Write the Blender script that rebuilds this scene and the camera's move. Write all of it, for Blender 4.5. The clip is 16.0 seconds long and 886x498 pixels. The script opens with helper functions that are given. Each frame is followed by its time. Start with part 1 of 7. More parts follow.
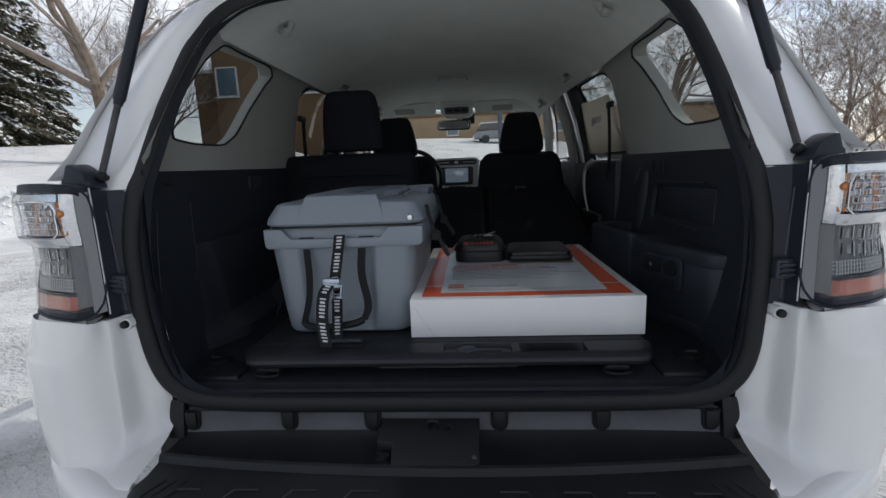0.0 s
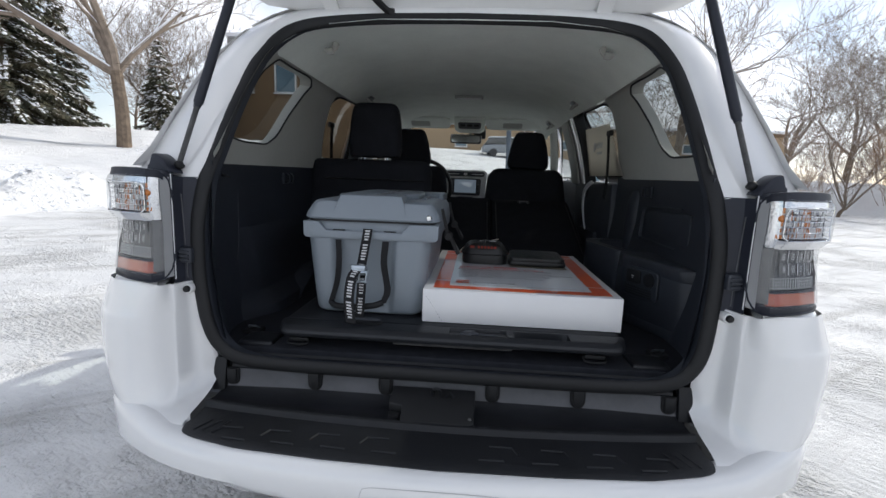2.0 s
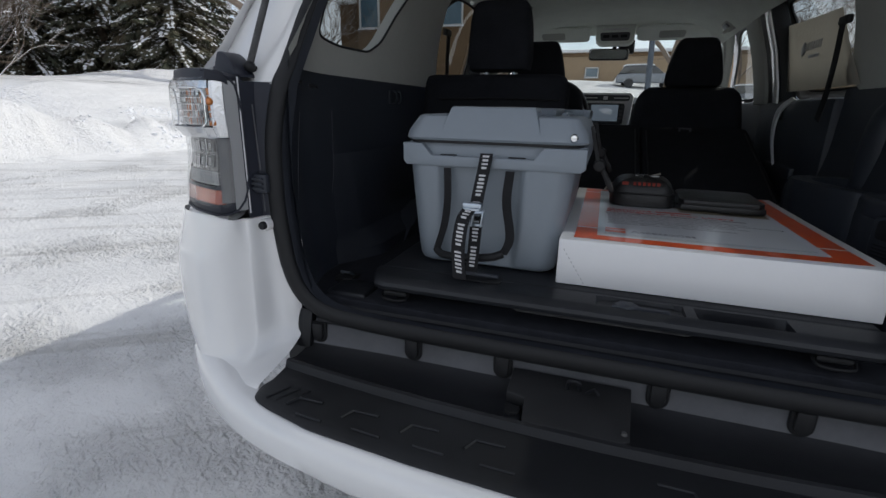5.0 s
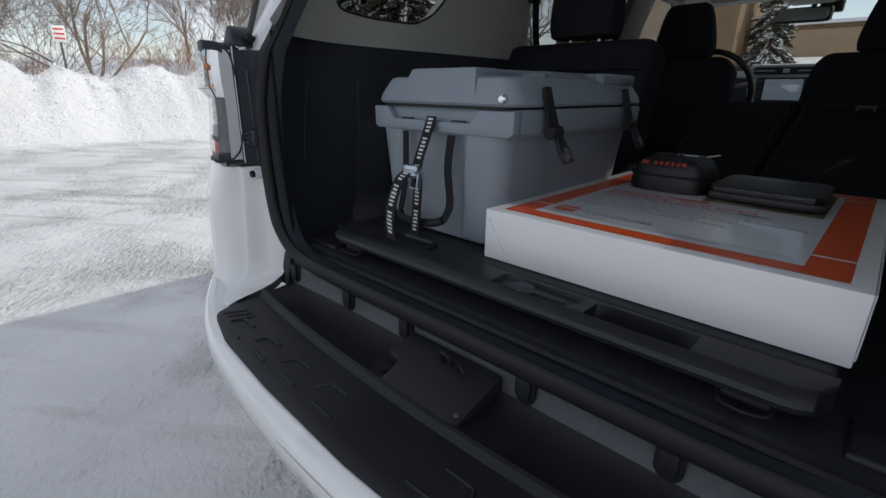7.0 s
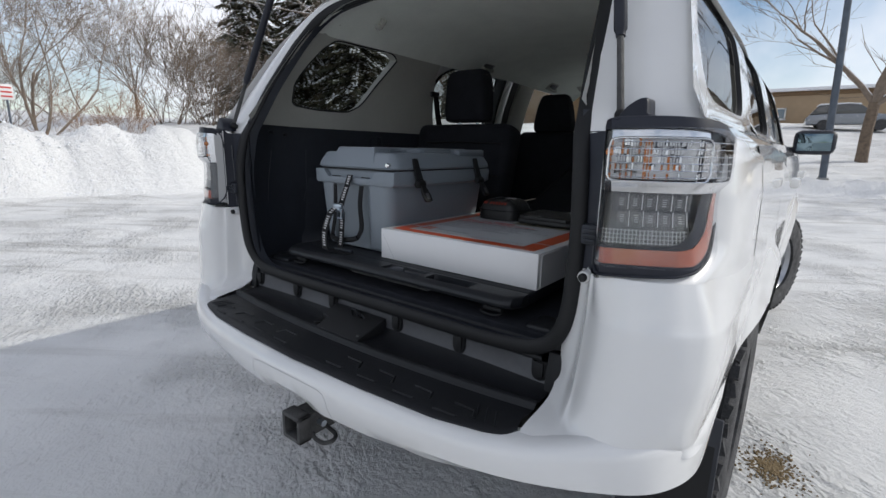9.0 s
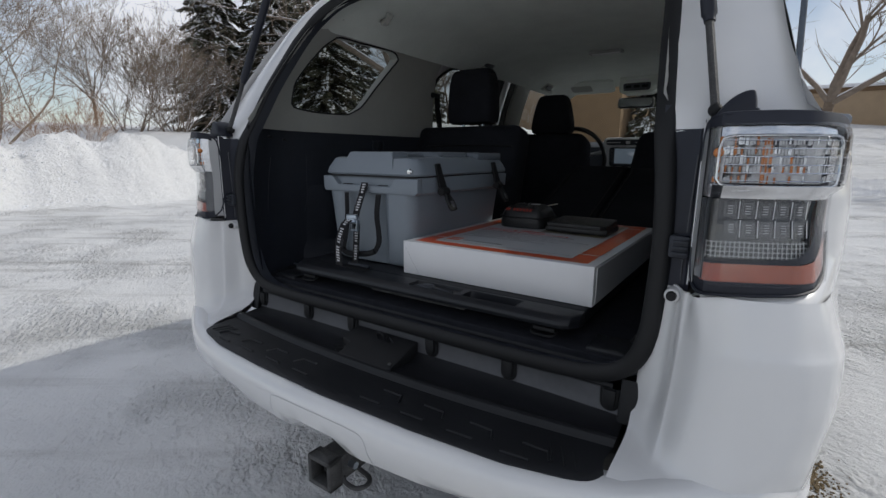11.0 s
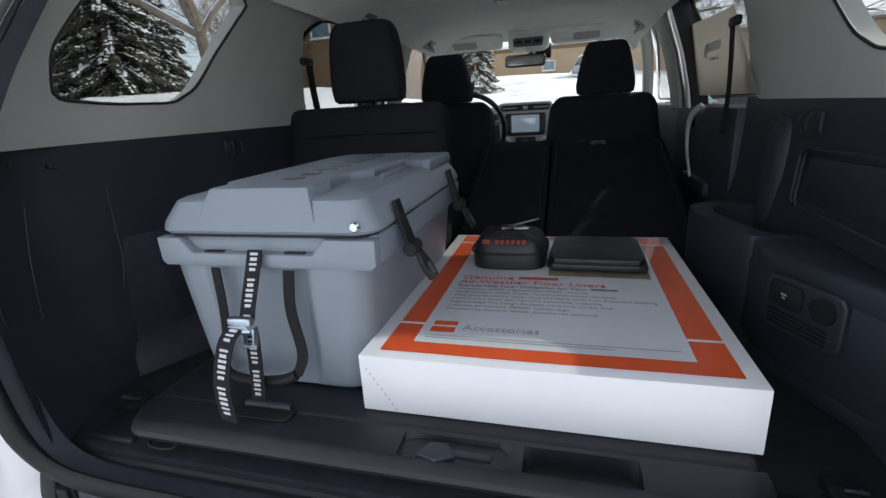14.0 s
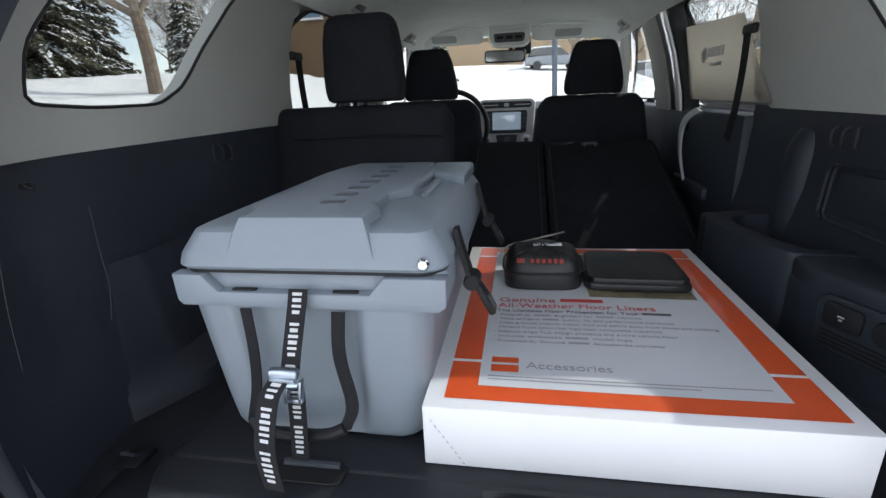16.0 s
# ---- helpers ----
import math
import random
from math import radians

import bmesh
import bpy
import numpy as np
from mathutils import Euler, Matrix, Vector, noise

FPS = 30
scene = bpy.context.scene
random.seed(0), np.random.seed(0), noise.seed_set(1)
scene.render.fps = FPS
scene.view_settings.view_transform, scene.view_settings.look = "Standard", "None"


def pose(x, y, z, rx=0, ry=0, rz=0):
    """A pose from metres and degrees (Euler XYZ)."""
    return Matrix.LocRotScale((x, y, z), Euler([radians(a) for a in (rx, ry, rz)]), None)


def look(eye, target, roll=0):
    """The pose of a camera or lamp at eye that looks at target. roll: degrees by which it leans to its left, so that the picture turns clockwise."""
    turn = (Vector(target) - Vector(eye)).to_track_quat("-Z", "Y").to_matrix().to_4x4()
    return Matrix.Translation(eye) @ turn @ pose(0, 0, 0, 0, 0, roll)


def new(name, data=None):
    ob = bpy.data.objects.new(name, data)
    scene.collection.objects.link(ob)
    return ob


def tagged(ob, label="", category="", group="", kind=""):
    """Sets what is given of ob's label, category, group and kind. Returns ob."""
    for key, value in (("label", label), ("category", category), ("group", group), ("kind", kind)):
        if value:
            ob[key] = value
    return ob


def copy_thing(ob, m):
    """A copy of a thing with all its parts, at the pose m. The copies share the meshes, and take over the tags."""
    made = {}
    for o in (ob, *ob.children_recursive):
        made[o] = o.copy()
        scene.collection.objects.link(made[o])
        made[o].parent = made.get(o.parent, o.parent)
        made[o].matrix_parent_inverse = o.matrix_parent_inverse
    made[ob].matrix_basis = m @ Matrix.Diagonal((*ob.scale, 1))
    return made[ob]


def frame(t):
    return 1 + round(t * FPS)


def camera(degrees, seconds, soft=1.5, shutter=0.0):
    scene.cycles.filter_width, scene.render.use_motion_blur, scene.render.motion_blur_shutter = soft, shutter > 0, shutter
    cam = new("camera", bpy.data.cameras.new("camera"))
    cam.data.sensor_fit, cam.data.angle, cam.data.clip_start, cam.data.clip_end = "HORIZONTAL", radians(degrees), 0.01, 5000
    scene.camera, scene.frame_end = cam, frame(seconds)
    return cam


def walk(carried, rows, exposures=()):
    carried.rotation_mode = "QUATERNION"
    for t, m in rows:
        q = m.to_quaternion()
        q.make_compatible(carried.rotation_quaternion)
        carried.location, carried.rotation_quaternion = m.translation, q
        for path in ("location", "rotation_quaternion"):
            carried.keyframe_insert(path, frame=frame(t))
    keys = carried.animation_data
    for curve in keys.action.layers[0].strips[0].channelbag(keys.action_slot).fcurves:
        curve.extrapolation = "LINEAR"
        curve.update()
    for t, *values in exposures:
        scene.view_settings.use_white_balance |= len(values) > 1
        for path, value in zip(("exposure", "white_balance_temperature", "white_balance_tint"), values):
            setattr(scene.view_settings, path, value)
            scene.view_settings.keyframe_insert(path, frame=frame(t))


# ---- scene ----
cam = camera(87.3, 16.0)
PATH = [
    (0, (0.081, -0.899, 1.288), (-0.057, 1.064, 0.931), -2.3),
    (0.5, (0.006, -0.909, 1.289), (-0.13, 1.05, 0.912), -2.1),
    (1, (-0.004, -0.951, 1.299), (-0.032, 1.023, 0.982), -1.5),
    (1.5, (0.036, -1.031, 1.296), (-0.012, 0.942, 0.97), 1.0),
    (2, (0.061, -1.103, 1.292), (-0.076, 0.867, 0.975), 2.1),
    (2.5, (0.051, -1.092, 1.27), (-0.089, 0.868, 0.898), 2.3),
    (3, (0.05, -1.093, 1.266), (-0.079, 0.863, 0.869), 0.6),
    (3.5, (0.051, -1.1, 1.259), (-0.089, 0.851, 0.844), 0.2),
    (4, (0.034, -1.055, 1.256), (-0.211, 0.871, 0.777), 0.6),
    (4.5, (-0.003, -0.916, 1.236), (-0.408, 0.969, 0.705), 0.6),
    (4.7, (-0.023, -0.848, 1.228), (-0.515, 1.011, 0.677), 0.7),
    (6.8, (0.374, -0.533, 1.194), (-0.852, 0.897, 0.523), 1.3),
    (7, (0.456, -0.504, 1.181), (-0.845, 0.87, 0.534), 0.8),
    (7.5, (0.624, -0.553, 1.19), (-0.686, 0.828, 0.577), 1.0),
    (8, (0.759, -0.589, 1.211), (-0.565, 0.792, 0.626), -0.6),
    (8.5, (0.84, -0.746, 1.225), (-0.399, 0.739, 0.718), 0.2),
    (9, (0.991, -0.871, 1.223), (-0.206, 0.674, 0.802), 1.2),
    (9.2, (1.044, -0.919, 1.22), (-0.155, 0.633, 0.83), 1.6),
    (11.3, (0.73, -0.829, 1.221), (-0.363, 0.794, 0.805), 0.4),
    (11.5, (0.706, -0.783, 1.221), (-0.382, 0.838, 0.789), 0.5),
    (12, (0.65, -0.668, 1.255), (-0.441, 0.946, 0.803), 1.0),
    (12.5, (0.536, -0.598, 1.256), (-0.482, 1.055, 0.777), 1.8),
    (13, (0.361, -0.515, 1.285), (-0.415, 1.261, 0.792), 0.2),
    (13.5, (0.281, -0.475, 1.296), (-0.312, 1.356, 0.752), -1.9),
    (14, (0.23, -0.399, 1.326), (-0.29, 1.444, 0.747), -3.5),
    (14.5, (0.185, -0.367, 1.339), (-0.295, 1.486, 0.76), -3.7),
    (15, (0.073, -0.388, 1.35), (-0.352, 1.48, 0.774), -3.5),
    (15.5, (0.034, -0.403, 1.365), (-0.345, 1.473, 0.786), -3.1),
    (16, (0.049, -0.34, 1.371), (-0.278, 1.531, 0.743), -2.5),
]
EXPOSURES = [(0, -0.1), (0.5, 0.32), (1, 0.42), (1.5, 0.38), (2, 0.30), (2.5, 0.22), (3.5, 0.05), (4.5, -0.02), (7, -0.08), (9, -0.08), (9.5, -0.12), (11.5, -0.42), (12, -0.12), (12.5, 0.0), (13, 0.15), (13.5, 0.58), (14, 1.02), (14.5, 1.2), (16, 1.36)]
walk(cam, [(t, look(eye, target, roll)) for t, eye, target, roll in PATH], EXPOSURES)

# ---- light ----
SUN_AZ, SUN_EL = 52.0, 34.0          # degrees clockwise from +y, degrees up
world = bpy.data.worlds.new("sky")
scene.world = world
world.use_nodes = True
wn, wl = world.node_tree.nodes, world.node_tree.links
sky = wn.new("ShaderNodeTexSky")
sky.sky_type, sky.sun_disc = "NISHITA", False
sky.sun_elevation, sky.sun_rotation = radians(SUN_EL), radians(SUN_AZ)
sky.air_density, sky.dust_density, sky.ozone_density = 1.0, 0.4, 1.2
cl_map = wn.new("ShaderNodeTexCoord")
cl_noise = wn.new("ShaderNodeTexNoise")
cl_noise.inputs["Scale"].default_value, cl_noise.inputs["Detail"].default_value = 3.2, 7.0
cl_ramp = wn.new("ShaderNodeValToRGB")
cl_ramp.color_ramp.elements[0].position, cl_ramp.color_ramp.elements[1].position = 0.34, 0.64
cl_mix = wn.new("ShaderNodeMix")
cl_mix.data_type = "RGBA"
cl_mix.inputs["B"].default_value = (9.6, 9.8, 10.5, 1)
wl.new(cl_map.outputs["Generated"], cl_noise.inputs["Vector"])
wl.new(cl_noise.outputs["Fac"], cl_ramp.inputs["Fac"])
wl.new(cl_ramp.outputs["Color"], cl_mix.inputs["Factor"])
wl.new(sky.outputs["Color"], cl_mix.inputs["A"])
wl.new(cl_mix.outputs["Result"], wn["Background"].inputs["Color"])
wn["Background"].inputs["Strength"].default_value = 0.112
sun_data = bpy.data.lights.new("sun", "SUN")
sun_data.energy, sun_data.angle, sun_data.color = 2.7, radians(0.6), (0.985, 0.95, 0.87)
sun = new("sun", sun_data)
sun_dir = Vector((math.sin(radians(SUN_AZ)) * math.cos(radians(SUN_EL)), math.cos(radians(SUN_AZ)) * math.cos(radians(SUN_EL)), math.sin(radians(SUN_EL))))
sun.matrix_world = look(sun_dir * 60, (0, 0, 0))


# ---- materials ----
def mat(name, color, rough=0.5, metal=0.0, coat=0.0, var=0.0, var_scale=8.0, bump=0.0, bump_scale=200.0, spec=0.5, two=None, sheen=0.0):
    """A node material: base colour varied at two scales, roughness varied a little, fine relief."""
    m = bpy.data.materials.new(name)
    m.use_nodes = True
    n, l = m.node_tree.nodes, m.node_tree.links
    b = n["Principled BSDF"]
    b.inputs["Base Color"].default_value = (*color, 1)
    b.inputs["Roughness"].default_value, b.inputs["Metallic"].default_value = rough, metal
    b.inputs["Coat Weight"].default_value, b.inputs["Specular IOR Level"].default_value = coat, spec
    b.inputs["Coat Roughness"].default_value = 0.04
    b.inputs["Sheen Weight"].default_value = sheen
    tc = n.new("ShaderNodeTexCoord")
    if var:
        na, nb = n.new("ShaderNodeTexNoise"), n.new("ShaderNodeTexNoise")
        na.inputs["Scale"].default_value, na.inputs["Detail"].default_value = var_scale, 5
        nb.inputs["Scale"].default_value, nb.inputs["Detail"].default_value = var_scale * 9, 3
        ad = n.new("ShaderNodeMath")
        ad.operation = "MULTIPLY_ADD"
        ad.inputs[1].default_value = 0.4
        mr = n.new("ShaderNodeMapRange")
        mr.inputs["From Min"].default_value, mr.inputs["From Max"].default_value = 0.45, 0.95
        mx = n.new("ShaderNodeMix")
        mx.data_type = "RGBA"
        lo = two or tuple(c * (1 - var) for c in color)
        mx.inputs["A"].default_value, mx.inputs["B"].default_value = (*lo, 1), (*color, 1)
        for t in (na, nb):
            l.new(tc.outputs["Object"], t.inputs["Vector"])
        l.new(nb.outputs["Fac"], ad.inputs[0])
        l.new(na.outputs["Fac"], ad.inputs[2])
        l.new(ad.outputs[0], mr.inputs["Value"])
        l.new(mr.outputs["Result"], mx.inputs["Factor"])
        l.new(mx.outputs["Result"], b.inputs["Base Color"])
        rr = n.new("ShaderNodeMapRange")
        rr.inputs["To Min"].default_value, rr.inputs["To Max"].default_value = max(0.02, rough - 0.08), min(1, rough + 0.08)
        l.new(na.outputs["Fac"], rr.inputs["Value"])
        l.new(rr.outputs["Result"], b.inputs["Roughness"])
    if bump:
        nz, bp = n.new("ShaderNodeTexNoise"), n.new("ShaderNodeBump")
        nz.inputs["Scale"].default_value, nz.inputs["Detail"].default_value = bump_scale, 4
        bp.inputs["Strength"].default_value, bp.inputs["Distance"].default_value = bump, 1.0 / bump_scale
        l.new(tc.outputs["Object"], nz.inputs["Vector"])
        l.new(nz.outputs["Fac"], bp.inputs["Height"])
        l.new(bp.outputs["Normal"], b.inputs["Normal"])
    return m


def glass_mat(name, tint, gloss=1.0):
    """Thin glass: tinted see-through with a Fresnel reflection."""
    m = bpy.data.materials.new(name)
    m.use_nodes = True
    n, l = m.node_tree.nodes, m.node_tree.links
    n.remove(n["Principled BSDF"])
    tr, gl, mx, fr = n.new("ShaderNodeBsdfTransparent"), n.new("ShaderNodeBsdfGlossy"), n.new("ShaderNodeMixShader"), n.new("ShaderNodeLayerWeight")
    pw, ma = n.new("ShaderNodeMath"), n.new("ShaderNodeMath")
    pw.operation, ma.operation = "POWER", "MULTIPLY_ADD"
    pw.inputs[1].default_value, ma.inputs[1].default_value, ma.inputs[2].default_value = 5.0, 0.9 * gloss, 0.045 * gloss
    fr.inputs["Blend"].default_value = 0.5
    l.new(fr.outputs["Facing"], pw.inputs[0])
    l.new(pw.outputs[0], ma.inputs[0])
    tr.inputs["Color"].default_value = (*tint, 1)
    gl.inputs["Roughness"].default_value = 0.01
    l.new(ma.outputs[0], mx.inputs[0])
    l.new(tr.outputs[0], mx.inputs[1])
    l.new(gl.outputs[0], mx.inputs[2])
    l.new(mx.outputs[0], n["Material Output"].inputs["Surface"])
    return m


M_PAINT = mat("white_paint", (0.72, 0.72, 0.72), 0.22, coat=1.0, var=0.04, var_scale=2.5)
M_BLACK = mat("textured_black_plastic", (0.028, 0.0325, 0.0437), 0.50, spec=0.44, var=0.35, var_scale=5, bump=0.35, bump_scale=900)
M_DECK = mat("smooth_black_deck", (0.0125, 0.014, 0.018), 0.45, spec=0.4, var=0.3, var_scale=7, bump=0.3, bump_scale=1000)
M_PAD = mat("step_pad_plastic", (0.011, 0.0122, 0.0155), 0.5, spec=0.35, var=0.5, var_scale=6, bump=0.5, bump_scale=700)
M_SEAM = mat("seam_shadow", (0.42, 0.42, 0.43), 0.5)
M_SCUFF = mat("grey_scuff_plate", (0.092, 0.094, 0.104), 0.5, var=0.3, var_scale=9, bump=0.3, bump_scale=600)
M_JAMB = mat("dark_jamb_paint", (0.022, 0.025, 0.037), 0.45, spec=0.3, var=0.3, var_scale=7)
M_RUBBER = mat("seal_rubber", (0.011, 0.0115, 0.013), 0.6, spec=0.35, var=0.3, var_scale=20)
M_CARPET = mat("cargo_carpet", (0.028, 0.030, 0.037), 0.95, spec=0.12, var=0.4, var_scale=30, bump=0.8, bump_scale=500)
M_FABRIC = mat("black_seat_fabric", (0.022, 0.0235, 0.029), 0.95, spec=0.15, var=0.35, var_scale=14, bump=0.7, bump_scale=900)
M_SEATBACK = mat("black_backing_carpet", (0.019, 0.020, 0.024), 0.95, spec=0.1, var=0.4, var_scale=16, bump=0.8, bump_scale=600)
M_BEIGE = mat("grey_beige_trim", (0.40, 0.40, 0.37), 0.75, var=0.1, var_scale=6, bump=0.25, bump_scale=900)
M_LINER = mat("headliner_cloth", (0.80, 0.83, 0.775), 0.95, var=0.1, var_scale=9, bump=0.5, bump_scale=1200)
M_GLASS = glass_mat("clear_glass", (0.86, 0.9, 0.88))
M_TINT = glass_mat("tinted_glass", (0.42, 0.445, 0.44))
M_LENS = glass_mat("clear_lens", (0.94, 0.95, 0.96), 0.9)
M_CHROME = mat("chrome", (0.75, 0.76, 0.78), 0.12, 1.0, var=0.1, var_scale=30)
# the mirror's dark teal reflection is put into its base colour
M_MIRROR = mat("mirror_dark_reflection", (0.16, 0.22, 0.25), 0.03, 1.0)
M_STEEL = mat("zinc_steel", (0.5, 0.56, 0.63), 0.3, 1.0, var=0.2, var_scale=60)
M_REFL = mat("lamp_reflector", (0.80, 0.81, 0.83), 0.16, 0.9, var=0.15, var_scale=60, bump=0.12, bump_scale=160)
M_REDLENS = mat("red_lens", (0.36, 0.075, 0.045), 0.12, coat=1.0, var=0.25, var_scale=60)
M_AMBER = mat("amber_bulb_and_reflection", (0.62, 0.20, 0.04), 0.15, coat=1.0, var=0.3, var_scale=70)
M_PINK = mat("pale_lens", (0.42, 0.13, 0.08), 0.15, coat=1.0, var=0.2, var_scale=60)
M_SMOKE = mat("smoked_lens", (0.055, 0.058, 0.062), 0.12, coat=1.0, var=0.3, var_scale=60)
M_TYRE = mat("tyre_rubber", (0.022, 0.022, 0.023), 0.85, var=0.6, var_scale=18, bump=0.6, bump_scale=160, two=(0.09, 0.09, 0.095))
M_RIM = mat("alloy_rim", (0.42, 0.43, 0.45), 0.35, 0.9, var=0.2, var_scale=12)
M_METAL = mat("dusty_black_metal", (0.03, 0.03, 0.032), 0.6, 0.3, var=0.6, var_scale=25, bump=0.4, bump_scale=250, two=(0.10, 0.10, 0.10))
M_COOLER = mat("grey_blue_polyethylene", (0.200, 0.230, 0.263), 0.42, var=0.06, var_scale=10, bump=0.25, bump_scale=1100)
M_CARD = mat("white_coated_card", (0.70, 0.70, 0.71), 0.35, var=0.03, var_scale=14, coat=0.25)
M_ORANGE = mat("orange_print", (0.66, 0.085, 0.018), 0.35, var=0.12, var_scale=20, coat=0.3)
M_PAPER = mat("pale_grey_print", (0.55, 0.565, 0.595), 0.33, var=0.04, var_scale=16, coat=0.3)
M_INK = mat("dark_ink", (0.09, 0.09, 0.10), 0.4)
M_GREYINK = mat("grey_ink", (0.28, 0.28, 0.30), 0.4)
M_REDINK = mat("red_ink", (0.52, 0.045, 0.04), 0.4)
# emblem red darkened, the dim light on the pouch is in the colour
M_SHADEDRED = mat("shaded_red_print", (0.26, 0.035, 0.022), 0.6)
M_PHOTO = mat("printed_photo", (0.30, 0.25, 0.14), 0.3, var=0.9, var_scale=22, two=(0.02, 0.02, 0.018), coat=0.3)
M_WEB = mat("charcoal_webbing", (0.019, 0.019, 0.021), 0.85, spec=0.2, var=0.25, var_scale=60, bump=0.8, bump_scale=1500)
M_WHITEINK = mat("white_woven_print", (0.55, 0.55, 0.56), 0.7, var=0.1, var_scale=200)
M_LEATHER = mat("black_vinyl", (0.014, 0.014, 0.015), 0.36, var=0.3, var_scale=18, bump=0.5, bump_scale=420)
M_SCREEN = mat("display_glass", (0.12, 0.17, 0.22), 0.1, coat=1.0)
M_SCREEN.node_tree.nodes["Principled BSDF"].inputs["Emission Color"].default_value = (0.40, 0.50, 0.62, 1)
M_SCREEN.node_tree.nodes["Principled BSDF"].inputs["Emission Strength"].default_value = 0.16
M_GRID = mat("lamp_grid_lines", (0.42, 0.425, 0.43), 0.3, 0.3)
M_LAMPGREY = mat("grey_lamp_grid", (0.13, 0.133, 0.138), 0.2, 0.4, coat=1.0, var=0.3, var_scale=80)
M_SILVER = mat("satin_silver_trim", (0.68, 0.68, 0.69), 0.35, 0.1, var=0.1, var_scale=30)
M_KRAFT = mat("pale_paper", (0.55, 0.50, 0.43), 0.8, var=0.12, var_scale=8, bump=0.4, bump_scale=60)
kn = M_KRAFT.node_tree
k_tr, k_mx = kn.nodes.new("ShaderNodeBsdfTranslucent"), kn.nodes.new("ShaderNodeMixShader")
k_tr.inputs["Color"].default_value, k_mx.inputs[0].default_value = (0.60, 0.575, 0.53, 1), 0.6
kn.links.new(kn.nodes["Principled BSDF"].outputs[0], k_mx.inputs[1])
kn.links.new(k_tr.outputs[0], k_mx.inputs[2])
kn.links.new(k_mx.outputs[0], kn.nodes["Material Output"].inputs["Surface"])
M_BARK = mat("grey_brown_bark", (0.22, 0.165, 0.12), 0.95, var=0.55, var_scale=7, bump=1.0, bump_scale=40)
M_TWIG = mat("brown_twigs", (0.27, 0.215, 0.17), 0.95, var=0.45, var_scale=6, bump=0.8, bump_scale=50)
M_BRUSH = mat("reddish_brush", (0.36, 0.235, 0.155), 0.95, var=0.4, var_scale=3)
M_NEEDLE = mat("spruce_needles", (0.075, 0.095, 0.065), 0.8, var=0.5, var_scale=1.2, two=(0.13, 0.10, 0.062))
M_TREESNOW = mat("snow_on_branches", (0.84, 0.85, 0.88), 0.7, var=0.06, var_scale=6)
M_STUCCO = mat("tan_masonry", (0.42, 0.31, 0.20), 0.9, var=0.15, var_scale=1.5, bump=0.5, bump_scale=30)
M_BROWNWALL = mat("brown_masonry", (0.21, 0.135, 0.075), 0.9, var=0.18, var_scale=1.2, bump=0.5, bump_scale=25)
M_PANE = mat("window_pane", (0.10, 0.17, 0.22), 0.06, coat=1.0, var=0.3, var_scale=1)
M_FRAME = mat("white_window_frame", (0.70, 0.70, 0.69), 0.5, var=0.05)
M_POLE = mat("grey_painted_pole", (0.10, 0.12, 0.15), 0.5, 0.4, var=0.3, var_scale=6)
M_CARSILVER = mat("grey_car_paint", (0.22, 0.24, 0.27), 0.25, 0.4, coat=1.0, var=0.1)
M_GRAVEL = mat("brown_gravel", (0.30, 0.22, 0.12), 0.9, var=0.6, var_scale=120)
M_CONC = mat("grey_concrete", (0.3, 0.3, 0.29), 0.9, var=0.2, var_scale=4, bump=0.5, bump_scale=40)


